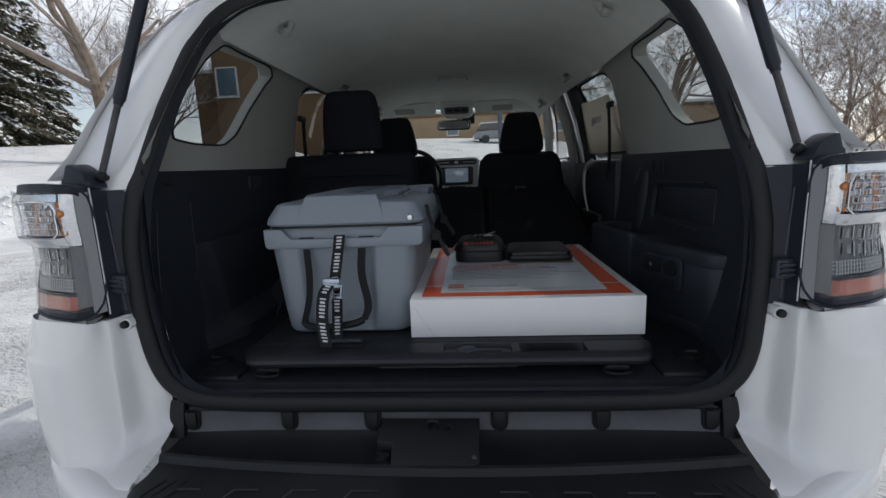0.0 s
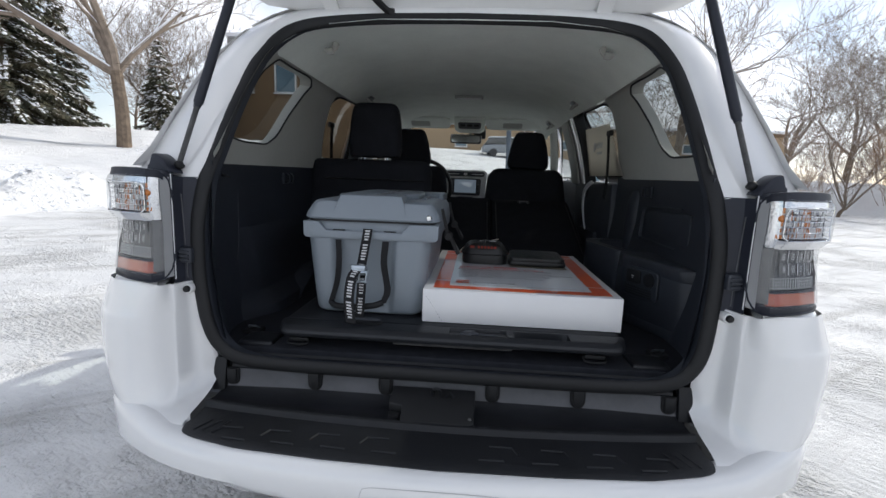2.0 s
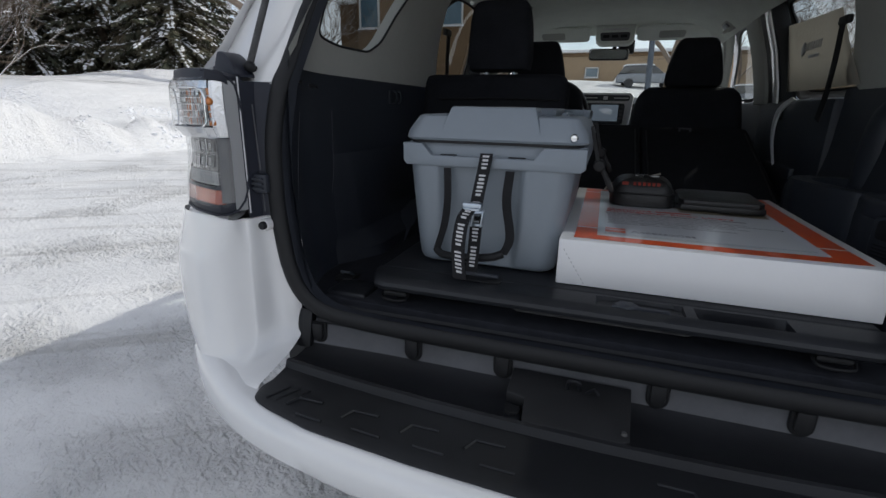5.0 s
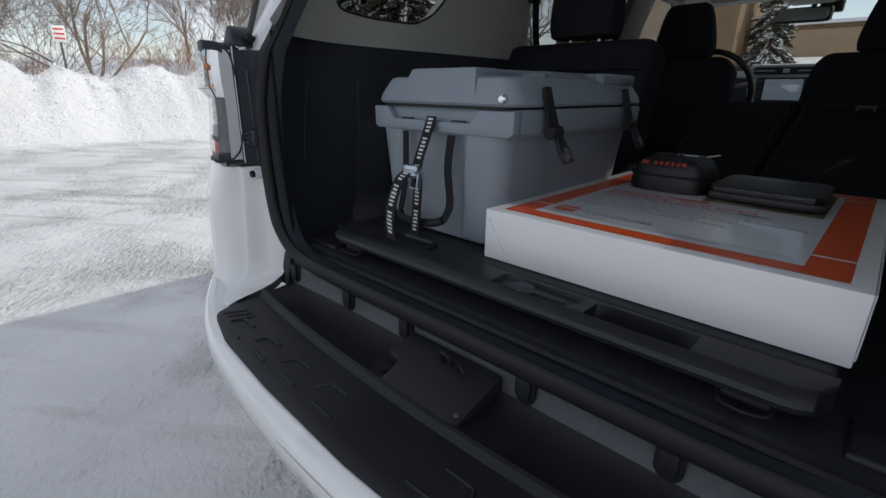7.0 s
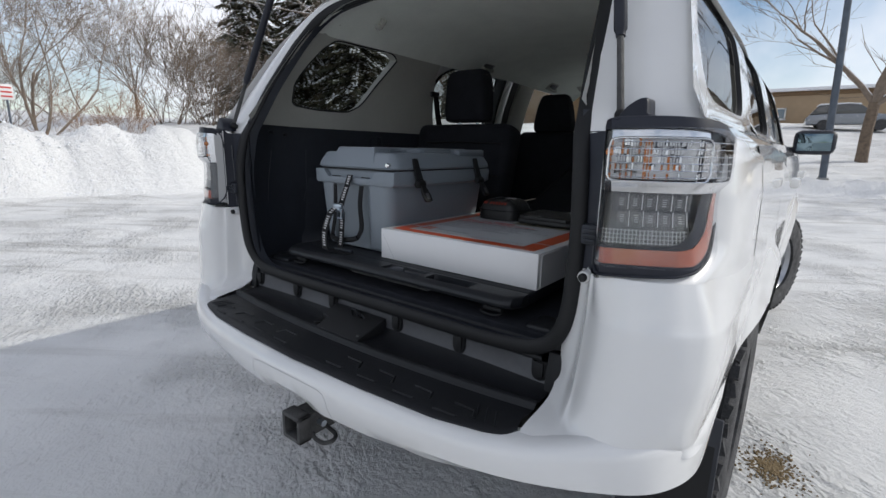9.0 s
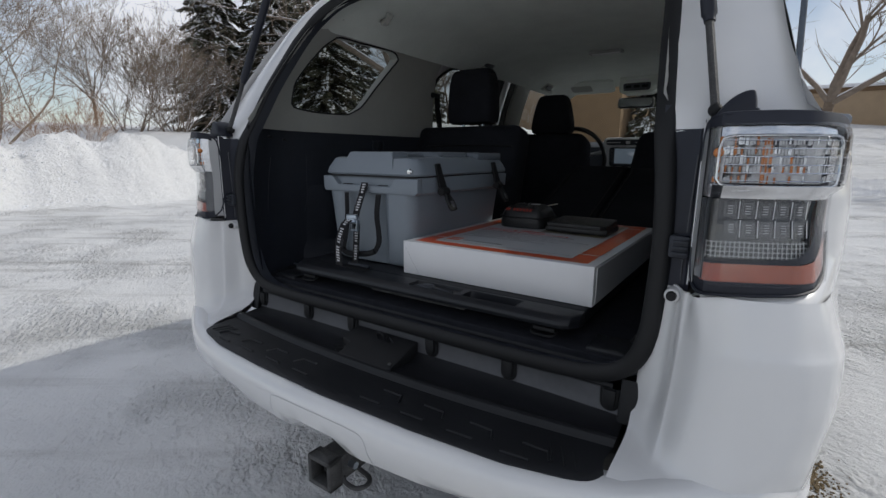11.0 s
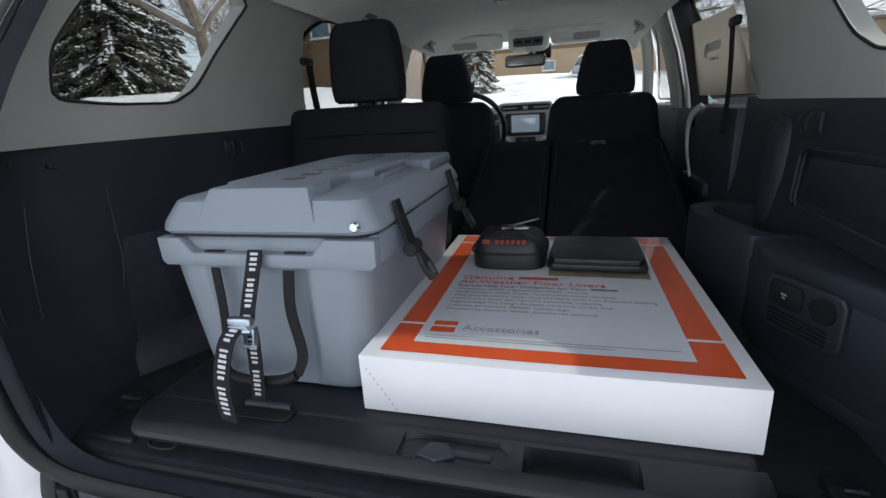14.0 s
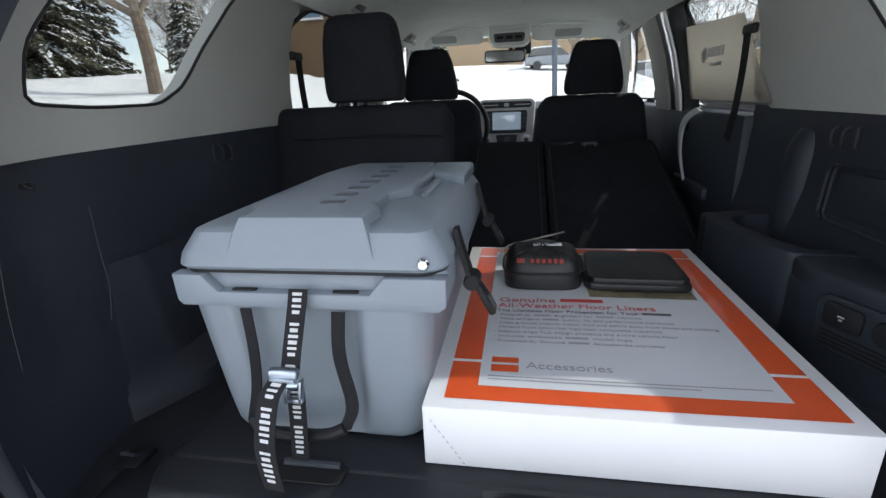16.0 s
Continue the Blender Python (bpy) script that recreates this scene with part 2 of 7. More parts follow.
def snow_material():
    """Packed, driven-over snow: white with grey-brown gritty patches, crusty relief at several scales."""
    m = bpy.data.materials.new("packed_snow")
    m.use_nodes = True
    n, l = m.node_tree.nodes, m.node_tree.links
    b = n["Principled BSDF"]
    b.inputs["Roughness"].default_value, b.inputs["Specular IOR Level"].default_value = 0.75, 0.25
    tc = n.new("ShaderNodeTexCoord")

    def noise_node(scale, detail, rough=0.55, stretch=(1, 1, 1)):
        mp, t = n.new("ShaderNodeMapping"), n.new("ShaderNodeTexNoise")
        mp.inputs["Scale"].default_value = stretch
        t.inputs["Scale"].default_value, t.inputs["Detail"].default_value, t.inputs["Roughness"].default_value = scale, detail, rough
        l.new(tc.outputs["Object"], mp.inputs["Vector"])
        l.new(mp.outputs["Vector"], t.inputs["Vector"])
        return t

    def ramp(src, a, z):
        r = n.new("ShaderNodeMapRange")
        r.interpolation_type = "SMOOTHSTEP"
        r.inputs["From Min"].default_value, r.inputs["From Max"].default_value = a, z
        l.new(src, r.inputs["Value"])
        return r.outputs["Result"]

    def times(a, c, op="MULTIPLY"):
        r = n.new("ShaderNodeMath")
        r.operation = op
        for s, v in zip(r.inputs, (a, c)):
            if hasattr(v, "links") or not isinstance(v, float):
                l.new(v, s)
            else:
                s.default_value = v
        return r.outputs[0]

    def streak_node(scale, detail, turn, long):
        """Noise drawn out along one direction of the ground: the passes of tyres and of the plough."""
        rt, mp, t = n.new("ShaderNodeMapping"), n.new("ShaderNodeMapping"), n.new("ShaderNodeTexNoise")
        rt.inputs["Rotation"].default_value = (0, 0, turn)
        mp.inputs["Scale"].default_value = (1.0 / long, 1.0, 1.0)
        t.inputs["Scale"].default_value, t.inputs["Detail"].default_value, t.inputs["Roughness"].default_value = scale, detail, 0.6
        t.inputs["Distortion"].default_value = 0.4
        l.new(tc.outputs["Object"], rt.inputs["Vector"])
        l.new(rt.outputs["Vector"], mp.inputs["Vector"])
        l.new(mp.outputs["Vector"], t.inputs["Vector"])
        return t.outputs["Fac"]

    def blend(a, c, fac):
        m_ = n.new("ShaderNodeMix")
        m_.data_type = "RGBA"
        for key, v in (("A", a), ("B", c)):
            if isinstance(v, tuple):
                m_.inputs[key].default_value = (*v, 1)
            else:
                l.new(v, m_.inputs[key])
        l.new(fac, m_.inputs["Factor"])
        return m_.outputs["Result"]

    gm_n, sp_n = n.new("ShaderNodeNewGeometry"), n.new("ShaderNodeSeparateXYZ")
    l.new(gm_n.outputs["True Normal"], sp_n.inputs[0])
    level = ramp(sp_n.outputs["Z"], 0.965, 0.995)
    steep = ramp(sp_n.outputs["Z"], 0.995, 0.93)
    rough_zone = ramp(noise_node(0.75, 6, 0.65).outputs["Fac"], 0.45, 0.64)
    worn = times(ramp(streak_node(0.9, 6, -0.75, 7.0), 0.50, 0.66), level)
    icy = times(ramp(streak_node(3.4, 5, -0.62, 11.0), 0.53, 0.66), level)
    grit = ramp(noise_node(46, 6, 0.8).outputs["Fac"], 0.47, 0.60)
    tone = ramp(noise_node(1.1, 6).outputs["Fac"], 0.3, 0.75)
    col = blend((0.63, 0.635, 0.64), (0.76, 0.76, 0.755), tone)
    col = blend(col, (0.52, 0.525, 0.53), times(worn, 0.45))
    col = blend(col, (0.44, 0.435, 0.425), times(icy, 0.55))
    col = blend(col, (0.44, 0.425, 0.39), times(times(times(rough_zone, grit), level), 0.26))
    col = blend(col, (0.83, 0.83, 0.83), times(steep, 0.9))
    speck = times(ramp(noise_node(95, 3, 0.6).outputs["Fac"], 0.62, 0.72), ramp(noise_node(0.8, 4, 0.6).outputs["Fac"], 0.46, 0.62))
    col = blend(col, (0.24, 0.21, 0.17), times(times(speck, level), 0.55))
    l.new(col, b.inputs["Base Color"])
    fine = noise_node(26, 6, 0.7).outputs["Fac"]
    soft = noise_node(2.2, 5, 0.55, (1.0, 0.7, 1)).outputs["Fac"]
    v = n.new("ShaderNodeTexVoronoi")
    v.inputs["Scale"].default_value = 42
    l.new(tc.outputs["Object"], v.inputs["Vector"])
    crumbs = times(times(v.outputs["Distance"], rough_zone), level)
    hsum = times(times(soft, 0.8), times(times(fine, times(times(rough_zone, 0.75), 0.50, "ADD")), 0.75), "ADD")
    hsum = times(hsum, times(crumbs, 0.55), "ADD")
    # short pressed ripples in the churned parts
    ripple = ramp(streak_node(22.0, 4, 0.5, 2.6), 0.38, 0.62)
    hsum = times(hsum, times(times(times(ripple, times(times(rough_zone, 0.85), 0.12, "ADD")), level), 0.48), "ADD")
    hsum = times(hsum, times(worn, -0.22), "ADD")
    hsum = times(hsum, times(icy, -0.10), "ADD")
    for sc, k in ((5.5, 1.5), (15.0, 0.9), (38.0, 0.35)):
        hsum = times(hsum, times(times(noise_node(sc, 5, 0.7).outputs["Fac"], steep), k), "ADD")
    # lugged tyre tracks: short bars across narrow lanes
    lane = ramp(streak_node(1.6, 2, -0.55, 16.0), 0.57, 0.62)
    wv = n.new("ShaderNodeTexWave")
    wv.bands_direction = "DIAGONAL"
    wv.inputs["Scale"].default_value, wv.inputs["Distortion"].default_value = 9.0, 3.0
    wv.inputs["Detail"].default_value, wv.inputs["Detail Scale"].default_value = 2.0, 1.4
    l.new(tc.outputs["Object"], wv.inputs["Vector"])
    hsum = times(hsum, times(times(times(wv.outputs["Fac"], lane), level), 0.07), "ADD")
    bp = n.new("ShaderNodeBump")
    bp.inputs["Strength"].default_value, bp.inputs["Distance"].default_value = 0.9, 0.05
    l.new(hsum, bp.inputs["Height"])
    l.new(bp.outputs["Normal"], b.inputs["Normal"])
    return m


M_SNOW = snow_material()


# ---- mesh helpers ----
def spline(pts, n):
    """n points along a smooth curve through pts."""
    p = np.array(pts, float)
    q = np.vstack([2 * p[0] - p[1], p, 2 * p[-1] - p[-2]])
    out = []
    for u in np.linspace(0, len(p) - 1, n):
        i = min(int(u), len(p) - 2)
        f = u - i
        a, b, c, d = q[i], q[i + 1], q[i + 2], q[i + 3]
        out.append(0.5 * (2 * b + (c - a) * f + (2 * a - 5 * b + 4 * c - d) * f * f + (3 * b - a - 3 * c + d) * f ** 3))
    return out


def ipol(x, table):
    return float(np.interp(x, [r[0] for r in table], [r[1] for r in table]))


def grid(bm, rows, closed=False, flip=False):
    vs = [[bm.verts.new(p) for p in r] for r in rows]
    n = len(vs[0])
    for i in range(len(vs) - 1):
        for j in range(n if closed else n - 1):
            k = (j + 1) % n
            f = (vs[i][j], vs[i][k], vs[i + 1][k], vs[i + 1][j])
            try:
                bm.faces.new(f[::-1] if flip else f)
            except ValueError:
                pass
    return vs


def rbox(bm, c, s, bev=0.0, seg=2, rot=None):
    """A box of size s about c, its edges rounded."""
    m = Matrix.Translation(c) @ (rot.to_4x4() if rot else Matrix()) @ Matrix.Diagonal((*s, 1))
    vs = bmesh.ops.create_cube(bm, size=1, matrix=m)["verts"]
    if bev:
        es = list({e for v in vs for e in v.link_edges})
        bmesh.ops.bevel(bm, geom=es, offset=bev, segments=seg, profile=0.5, affect="EDGES")


def slab(bm, outline, z0, z1, bev=0.0, seg=2, plane="xy"):
    """A prism over a 2-D outline, its rims rounded."""
    def P(a, b, c):
        return {"xy": (a, b, c), "xz": (a, c, b), "yz": (c, a, b)}[plane]
    lo = [bm.verts.new(P(a, b, z0)) for a, b in outline]
    hi = [bm.verts.new(P(a, b, z1)) for a, b in outline]
    n = len(lo)
    fs = [bm.faces.new(lo[::-1]), bm.faces.new(hi)]
    for i in range(n):
        fs.append(bm.faces.new((lo[i], lo[(i + 1) % n], hi[(i + 1) % n], hi[i])))
    bmesh.ops.recalc_face_normals(bm, faces=fs)
    if bev:
        rims = [e for f in fs[:2] for e in f.edges]
        bmesh.ops.bevel(bm, geom=list(set(rims)), offset=bev, segments=seg, profile=0.5, affect="EDGES")


def tube(bm, pts, r, seg=8, closed=False, cap=True):
    """A round tube along pts; r one radius or one for each point."""
    pts = [Vector(p) for p in pts]
    rs = r if hasattr(r, "__len__") else [r] * len(pts)
    n = len(pts)
    rows, up = [], None
    for i, p in enumerate(pts):
        a = pts[(i + 1) % n] if (closed or i < n - 1) else p
        b = pts[i - 1] if (closed or i > 0) else p
        d = (a - b).normalized()
        if up is None:
            up = d.orthogonal().normalized()
        up = (up - d * up.dot(d)).normalized()
        w = d.cross(up)
        rows.append([p + (up * math.cos(t) + w * math.sin(t)) * rs[i] for t in (2 * math.pi * k / seg for k in range(seg))])
    if closed:
        rows.append(rows[0])
    vs = grid(bm, rows, closed=True)
    if cap and not closed:
        bm.faces.new(vs[0][::-1])
        bm.faces.new(vs[-1])


def ribbon(bm, pts, wide, thick):
    """A flat band along pts; wide: its half-width vector, thick: its thickness vector (each one, or one a point)."""
    pts = [Vector(p) for p in pts]
    W = wide if isinstance(wide, list) else [wide] * len(pts)
    T = thick if isinstance(thick, list) else [thick] * len(pts)
    rows = []
    for p, w, t in zip(pts, W, T):
        w, t = Vector(w), Vector(t)
        rows.append([p - w, p + w, p + w + t, p - w + t])
    vs = grid(bm, rows, closed=True)
    bm.faces.new(vs[0][::-1])
    bm.faces.new(vs[-1])


def lathe(bm, prof, c, axis="x", seg=32, closed=False):
    """A body of revolution: prof holds (radius, along)."""
    rows = []
    for r, a in prof:
        row = []
        for k in range(seg):
            t = 2 * math.pi * k / seg
            u, v = r * math.cos(t), r * math.sin(t)
            row.append(Vector(c) + Vector({"x": (a, u, v), "y": (u, a, v), "z": (u, v, a)}[axis]))
        rows.append(row)
    vs = grid(bm, rows, closed=True)
    if not closed:
        for end in (vs[0][::-1], vs[-1]):
            if prof[0 if end is not vs[-1] else -1][0] > 1e-4:
                bm.faces.new(end)


def ring_panel(bm, f, outer, inner, steps=3):
    """A surface f(a, b) between an outer and an inner loop of as many points each."""
    rows = []
    for k in range(steps + 1):
        t = k / steps
        rows.append([f(o[0] * (1 - t) + i[0] * t, o[1] * (1 - t) + i[1] * t) for o, i in zip(outer, inner)])
    grid(bm, rows, closed=True)


def disc_panel(bm, f, loop, steps=3):
    """A surface f(a, b) filling a loop."""
    ca, cb = sum(p[0] for p in loop) / len(loop), sum(p[1] for p in loop) / len(loop)
    rows = [[f(p[0] * (1 - t) + ca * t, p[1] * (1 - t) + cb * t) for p in loop] for t in np.linspace(0, 0.999, steps + 1)]
    grid(bm, rows, closed=True)


def loop_round(corners, n=48, soft=0.25):
    """A closed loop of n points along a polygon whose corners are rounded."""
    p = np.array(corners, float)
    m, out = len(p), []
    for i in range(m):
        a, b, c = p[i - 1], p[i], p[(i + 1) % m]
        s, e = b + (a - b) * soft, b + (c - b) * soft
        for t in np.linspace(0, 1, 5):
            out.append((1 - t) ** 2 * s + 2 * t * (1 - t) * b + t * t * e)
    out = np.array(out + [out[0]])
    d = np.r_[0, np.cumsum(np.linalg.norm(np.diff(out, axis=0), axis=1))]
    u = np.linspace(0, d[-1], n, endpoint=False)
    return [(float(np.interp(k, d, out[:, 0])), float(np.interp(k, d, out[:, 1]))) for k in u]


def radial(loop, rect):
    """For every point of a loop, the point of the rectangle-like polygon rect that lies out from the loop's middle through it."""
    c = np.mean(loop, axis=0)
    poly, out = np.array(rect, float), []
    for q in loop:
        d, best = np.array(q) - c, None
        for i in range(len(poly)):
            a, b = poly[i], poly[(i + 1) % len(poly)]
            e = b - a
            den = d[0] * e[1] - d[1] * e[0]
            if abs(den) < 1e-12:
                continue
            t = ((a - c)[0] * e[1] - (a - c)[1] * e[0]) / den
            s = ((a - c)[0] * d[1] - (a - c)[1] * d[0]) / den
            if t > 0 and -1e-9 <= s <= 1 + 1e-9 and (best is None or t < best):
                best = t
        out.append(tuple(c + d * (best or 1.0)))
    return out


def finish(ob, smooth=35):
    ob.data.polygons.foreach_set("use_smooth", [True] * len(ob.data.polygons))
    ob.data.set_sharp_from_angle(angle=radians(smooth))
    return ob


def mesh(name, bm, material, smooth=35, recalc=True, merge=0.0):
    if merge:
        bmesh.ops.remove_doubles(bm, verts=bm.verts, dist=merge)
    if recalc:
        bmesh.ops.recalc_face_normals(bm, faces=bm.faces)
    me = bpy.data.meshes.new(name)
    bm.to_mesh(me)
    bm.free()
    for m in material if isinstance(material, (list, tuple)) else [material]:
        me.materials.append(m)
    ob = new(name, me)
    return finish(ob, smooth)


def part(name, bm, material, parent, label="", smooth=35, recalc=True, merge=0.0, thick=0.0):
    """One mesh under a thing or under a part."""
    ob = mesh(name, bm, material, smooth, recalc, merge)
    ob.parent = parent
    ob.matrix_parent_inverse = parent.matrix_basis.inverted() if parent.parent is None else Matrix()
    if thick:
        s = ob.modifiers.new("thickness", "SOLIDIFY")
        s.thickness, s.offset = thick, -1
    return tagged(ob, label)


def thing(name, at, label, category, group="", kind=""):
    ob = new(name)
    ob.location = at
    ob.empty_display_size = 0.1
    return tagged(ob, label, category, group, kind)


def B():
    return bmesh.new()


def warp(x, y):
    """The slight waviness of the carton's lid."""
    return 0.0010 * math.sin(9 * x + 3) * math.sin(7 * y + 1)


def words(text, x, y, z, size, material, parent, name="lettering", yaw=0.0, width=None):
    """Flat lettering that lies on a level surface, read from the rear."""
    cu = bpy.data.curves.new(name, "FONT")
    cu.body, cu.size, cu.extrude = text, size, 0.0002
    tmp = bpy.data.objects.new(name, cu)
    scene.collection.objects.link(tmp)
    bpy.context.view_layer.update()
    me = bpy.data.meshes.new_from_object(tmp.evaluated_get(bpy.context.evaluated_depsgraph_get()))
    bpy.data.objects.remove(tmp)
    wide = max((v.co.x for v in me.vertices), default=1.0)
    k = width / wide if width else 1.0
    me.transform(Matrix.Translation((x, y, z)) @ Matrix.Rotation(yaw, 4, "Z") @ Matrix.Diagonal((k, 1, 1, 1)))
    for v in me.vertices:
        v.co.z += warp(v.co.x, v.co.y)
    me.materials.clear()
    me.materials.append(material)
    ob = new(name, me)
    ob.parent = parent
    ob.matrix_parent_inverse = parent.matrix_basis.inverted() if parent.parent is None else Matrix()
    return ob

# ---- ground ----
ROAD = [(-11.6, -60), (-11.6, 2), (-10.6, 7), (-10.2, 11.5), (-4, 16.5), (2, 17.6), (9, 20), (19, 27), (16.5, 18), (14.5, 8), (14, -60)]


def road_distance(x, y):
    """Metres from the edge of the cleared lot, positive outside it (numpy arrays)."""
    inside = np.zeros(x.shape, bool)
    best = np.full(x.shape, 1e9)
    for (ax, ay), (bx, by) in zip(ROAD, ROAD[1:] + ROAD[:1]):
        ex, ey = bx - ax, by - ay
        t = np.clip(((x - ax) * ex + (y - ay) * ey) / (ex * ex + ey * ey), 0, 1)
        best = np.minimum(best, np.hypot(x - ax - t * ex, y - ay - t * ey))
        cross = (ay > y) != (by > y)
        with np.errstate(divide="ignore", invalid="ignore"):
            hit = x < (bx - ax) * (y - ay) / (by - ay if by != ay else 1e-9) + ax
        inside ^= cross & hit
    return np.where(inside, -best, best)


def smooth01(v):
    v = np.clip(v, 0, 1)
    return v * v * (3 - 2 * v)


def wave(x, y, seed, base):
    """A cheap rolling noise from a few turned sines."""
    r = np.random.RandomState(seed)
    out = np.zeros(np.shape(x))
    for k in range(7):
        a, f, p = r.uniform(0, math.tau), base * 1.7 ** k, r.uniform(0, math.tau)
        out += np.sin(f * (x * math.cos(a) + y * math.sin(a)) + p + 1.3 * np.sin(0.6 * f * (y * math.cos(a) - x * math.sin(a)))) / 1.55 ** k
    return out / 2.6


def ground_height(x, y):
    x, y = np.asarray(x, float), np.asarray(y, float)
    d = road_distance(x, y) + 0.35 * wave(x, y, 3, 0.5)
    out = np.clip(d, 0, None)
    left = smooth01((-x - 4) / 6) * smooth01((8 - y) / 4)
    right = smooth01((x - 8) / 5)
    ahead = smooth01((y - 10) / 8) * (1 - right)
    lawn = 0.15 * np.minimum(out, 24) + 0.03 * np.clip(out - 24, 0, 60)
    lawn_low = 0.05 * np.minimum(out, 30)
    h = lawn * ahead + lawn_low * (1 - ahead)
    rising = 0.30 * np.minimum(out, 6) + 0.05 * np.clip(out - 6, 0, 60)
    lw = smooth01((-x - 8.5) / 3) * smooth01((y - 5) / 5)
    h = h * (1 - lw) + rising * lw
    lumps = 1 + 0.11 * wave(x, y, 5, 0.9) + 0.15 * wave(x, y, 6, 2.6) + 0.09 * wave(x, y, 17, 5.5)
    ridge = 1 + 0.5 * wave(x, y, 15, 1.6) + 0.3 * wave(x, y, 16, 4.5)
    h = h + (0.38 + 0.14 * smooth01((-x - 3) / 5)) * np.exp(-((d - 0.9) / 0.75) ** 2) * np.clip(ridge, 0.15, None)
    bank = smooth01(d / 1.6) * smooth01((8.5 - d) / 4.5)
    h = h + bank * (1.12 * left + 1.35 * right) * lumps
    h = h + 0.75 * np.exp(-((d - 9.5) / 1.8) ** 2) * ahead * smooth01((-x - 5) / 6) * lumps
    flat = smooth01(-d / 1.0)
    h = h + flat * (0.012 * wave(x, y, 8, 1.1) + 0.006 * wave(x, y, 9, 6.0))
    near = np.exp(-(x ** 2 + (y - 2) ** 2) / 30.0)
    return h - 0.004 * near


def axis_steps(lo, hi, fine_lo, fine_hi, fine, grow):
    v = list(np.arange(fine_lo, fine_hi, fine))
    s = fine
    while v[-1] < hi:
        s *= grow
        v.append(v[-1] + s)
    s = fine
    while v[0] > lo:
        s *= grow
        v.insert(0, v[0] - s)
    return np.array(v)


gx = axis_steps(-900, 900, -5, 5, 0.10, 1.022)
gy = axis_steps(-900, 900, -4, 8, 0.10, 1.022)
GX, GY = np.meshgrid(gx, gy)
GZ = ground_height(GX, GY)
nx, ny = len(gx), len(gy)
idx = np.arange(nx * ny).reshape(ny, nx)
faces = np.stack([idx[:-1, :-1], idx[:-1, 1:], idx[1:, 1:], idx[1:, :-1]], -1).reshape(-1, 4)
gm = bpy.data.meshes.new("ground")
gm.from_pydata(np.stack([GX, GY, GZ], -1).reshape(-1, 3).tolist(), [], faces.tolist())
gm.materials.append(M_SNOW)
gm.polygons.foreach_set("use_smooth", [True] * len(gm.polygons))
ground = tagged(new("ground", gm), "packed white snow with gritty tyre-worn patches over a lot and rising lawns", "ground", kind="structure")


def gz(x, y):
    return float(ground_height(np.array([x]), np.array([y]))[0])


# ---- the vehicle: outer body ----
car = thing("suv", (0, 1.9, 0), "white sport utility vehicle with its liftgate open, parked on snow", "car")

XS = [(0.45, 0.88), (0.55, 0.895), (0.65, 0.91), (0.80, 0.925), (0.95, 0.93), (1.15, 0.925), (1.22, 0.915), (1.255, 0.885), (1.28, 0.845), (1.30, 0.815), (1.42, 0.785), (1.53, 0.755), (1.60, 0.73), (1.70, 0.665), (1.76, 0.58), (1.80, 0.40), (1.82, 0.0)]


def xs(z):
    return ipol(z, XS)


def yo(z):
    """How far ahead the plane of the rear opening lies at a height."""
    return ipol(z, [(1.15, 0.03), (1.262, 0.046), (1.42, 0.130), (1.90, 0.446)])


OPEN_R = [(0, 0.775), (0.3, 0.775), (0.48, 0.779), (0.563, 0.793), (0.608, 0.828), (0.630, 0.885), (0.637, 0.96), (0.640, 1.07), (0.635, 1.17), (0.622, 1.27), (0.606, 1.40), (0.593, 1.51), (0.572, 1.61), (0.527, 1.685), (0.45, 1.722), (0.25, 1.742), (0, 1.747)]
half = spline(OPEN_R, 60)
opening = [(p[0], p[1]) for p in half] + [(-p[0] - ipol(p[1], [(0.86, 0.0), (1.0, 0.010), (1.62, 0.010), (1.70, 0.0)]), p[1]) for p in half[-2:0:-1]]
ARCH_Y, ARCH_F, ARCH_R = 0.86, 3.65, 0.50


def rise(y):
    """The lower edge climbs from the bumper corner to the wheel arch."""
    return 0.575 + 0.45 * max(0.0, y - 0.01) if y < 0.62 else 0.0


def z_low(y):
    z = max(0.50, rise(y))
    for c in (ARCH_Y, ARCH_F):
        if abs(y - c) < ARCH_R:
            z = max(z, 0.40 + math.sqrt(ARCH_R ** 2 - (y - c) ** 2) * 0.98)
    return z


def flare(y, z):
    """The wheel arches stand a little proud of the sides."""
    f = 0.0
    for c in (ARCH_Y, ARCH_F):
        r = math.hypot(y - c, z - 0.40)
        f = max(f, 0.035 * math.exp(-((r - ARCH_R) / 0.045) ** 2) if r > ARCH_R - 0.05 else 0)
    return f


def tuck(y, z):
    """The body draws in towards the rear below the glass."""
    return 0.012 * max(0.0, 1 - max(0.0, y - 0.05) / 1.0) if z < 1.24 else 0.0


def side_panel(name, s, y0, y1, n, label=""):
    bm = B()
    rows = []
    for y in np.linspace(y0, y1, n):
        lo = z_low(y)
        front = max(0.0, y - 3.3) ** 2 * 0.09
        rows.append([Vector((s * (xs(z) + flare(y, z) - front - tuck(y, z)), y, z)) for z in np.linspace(lo, 1.285 if y < 3.15 else 1.285 - 0.10 * min(1, (y - 3.15) / 0.5), 14)])
    grid(bm, rows)
    return part(name, bm, M_PAINT, car, label, thick=0.0)


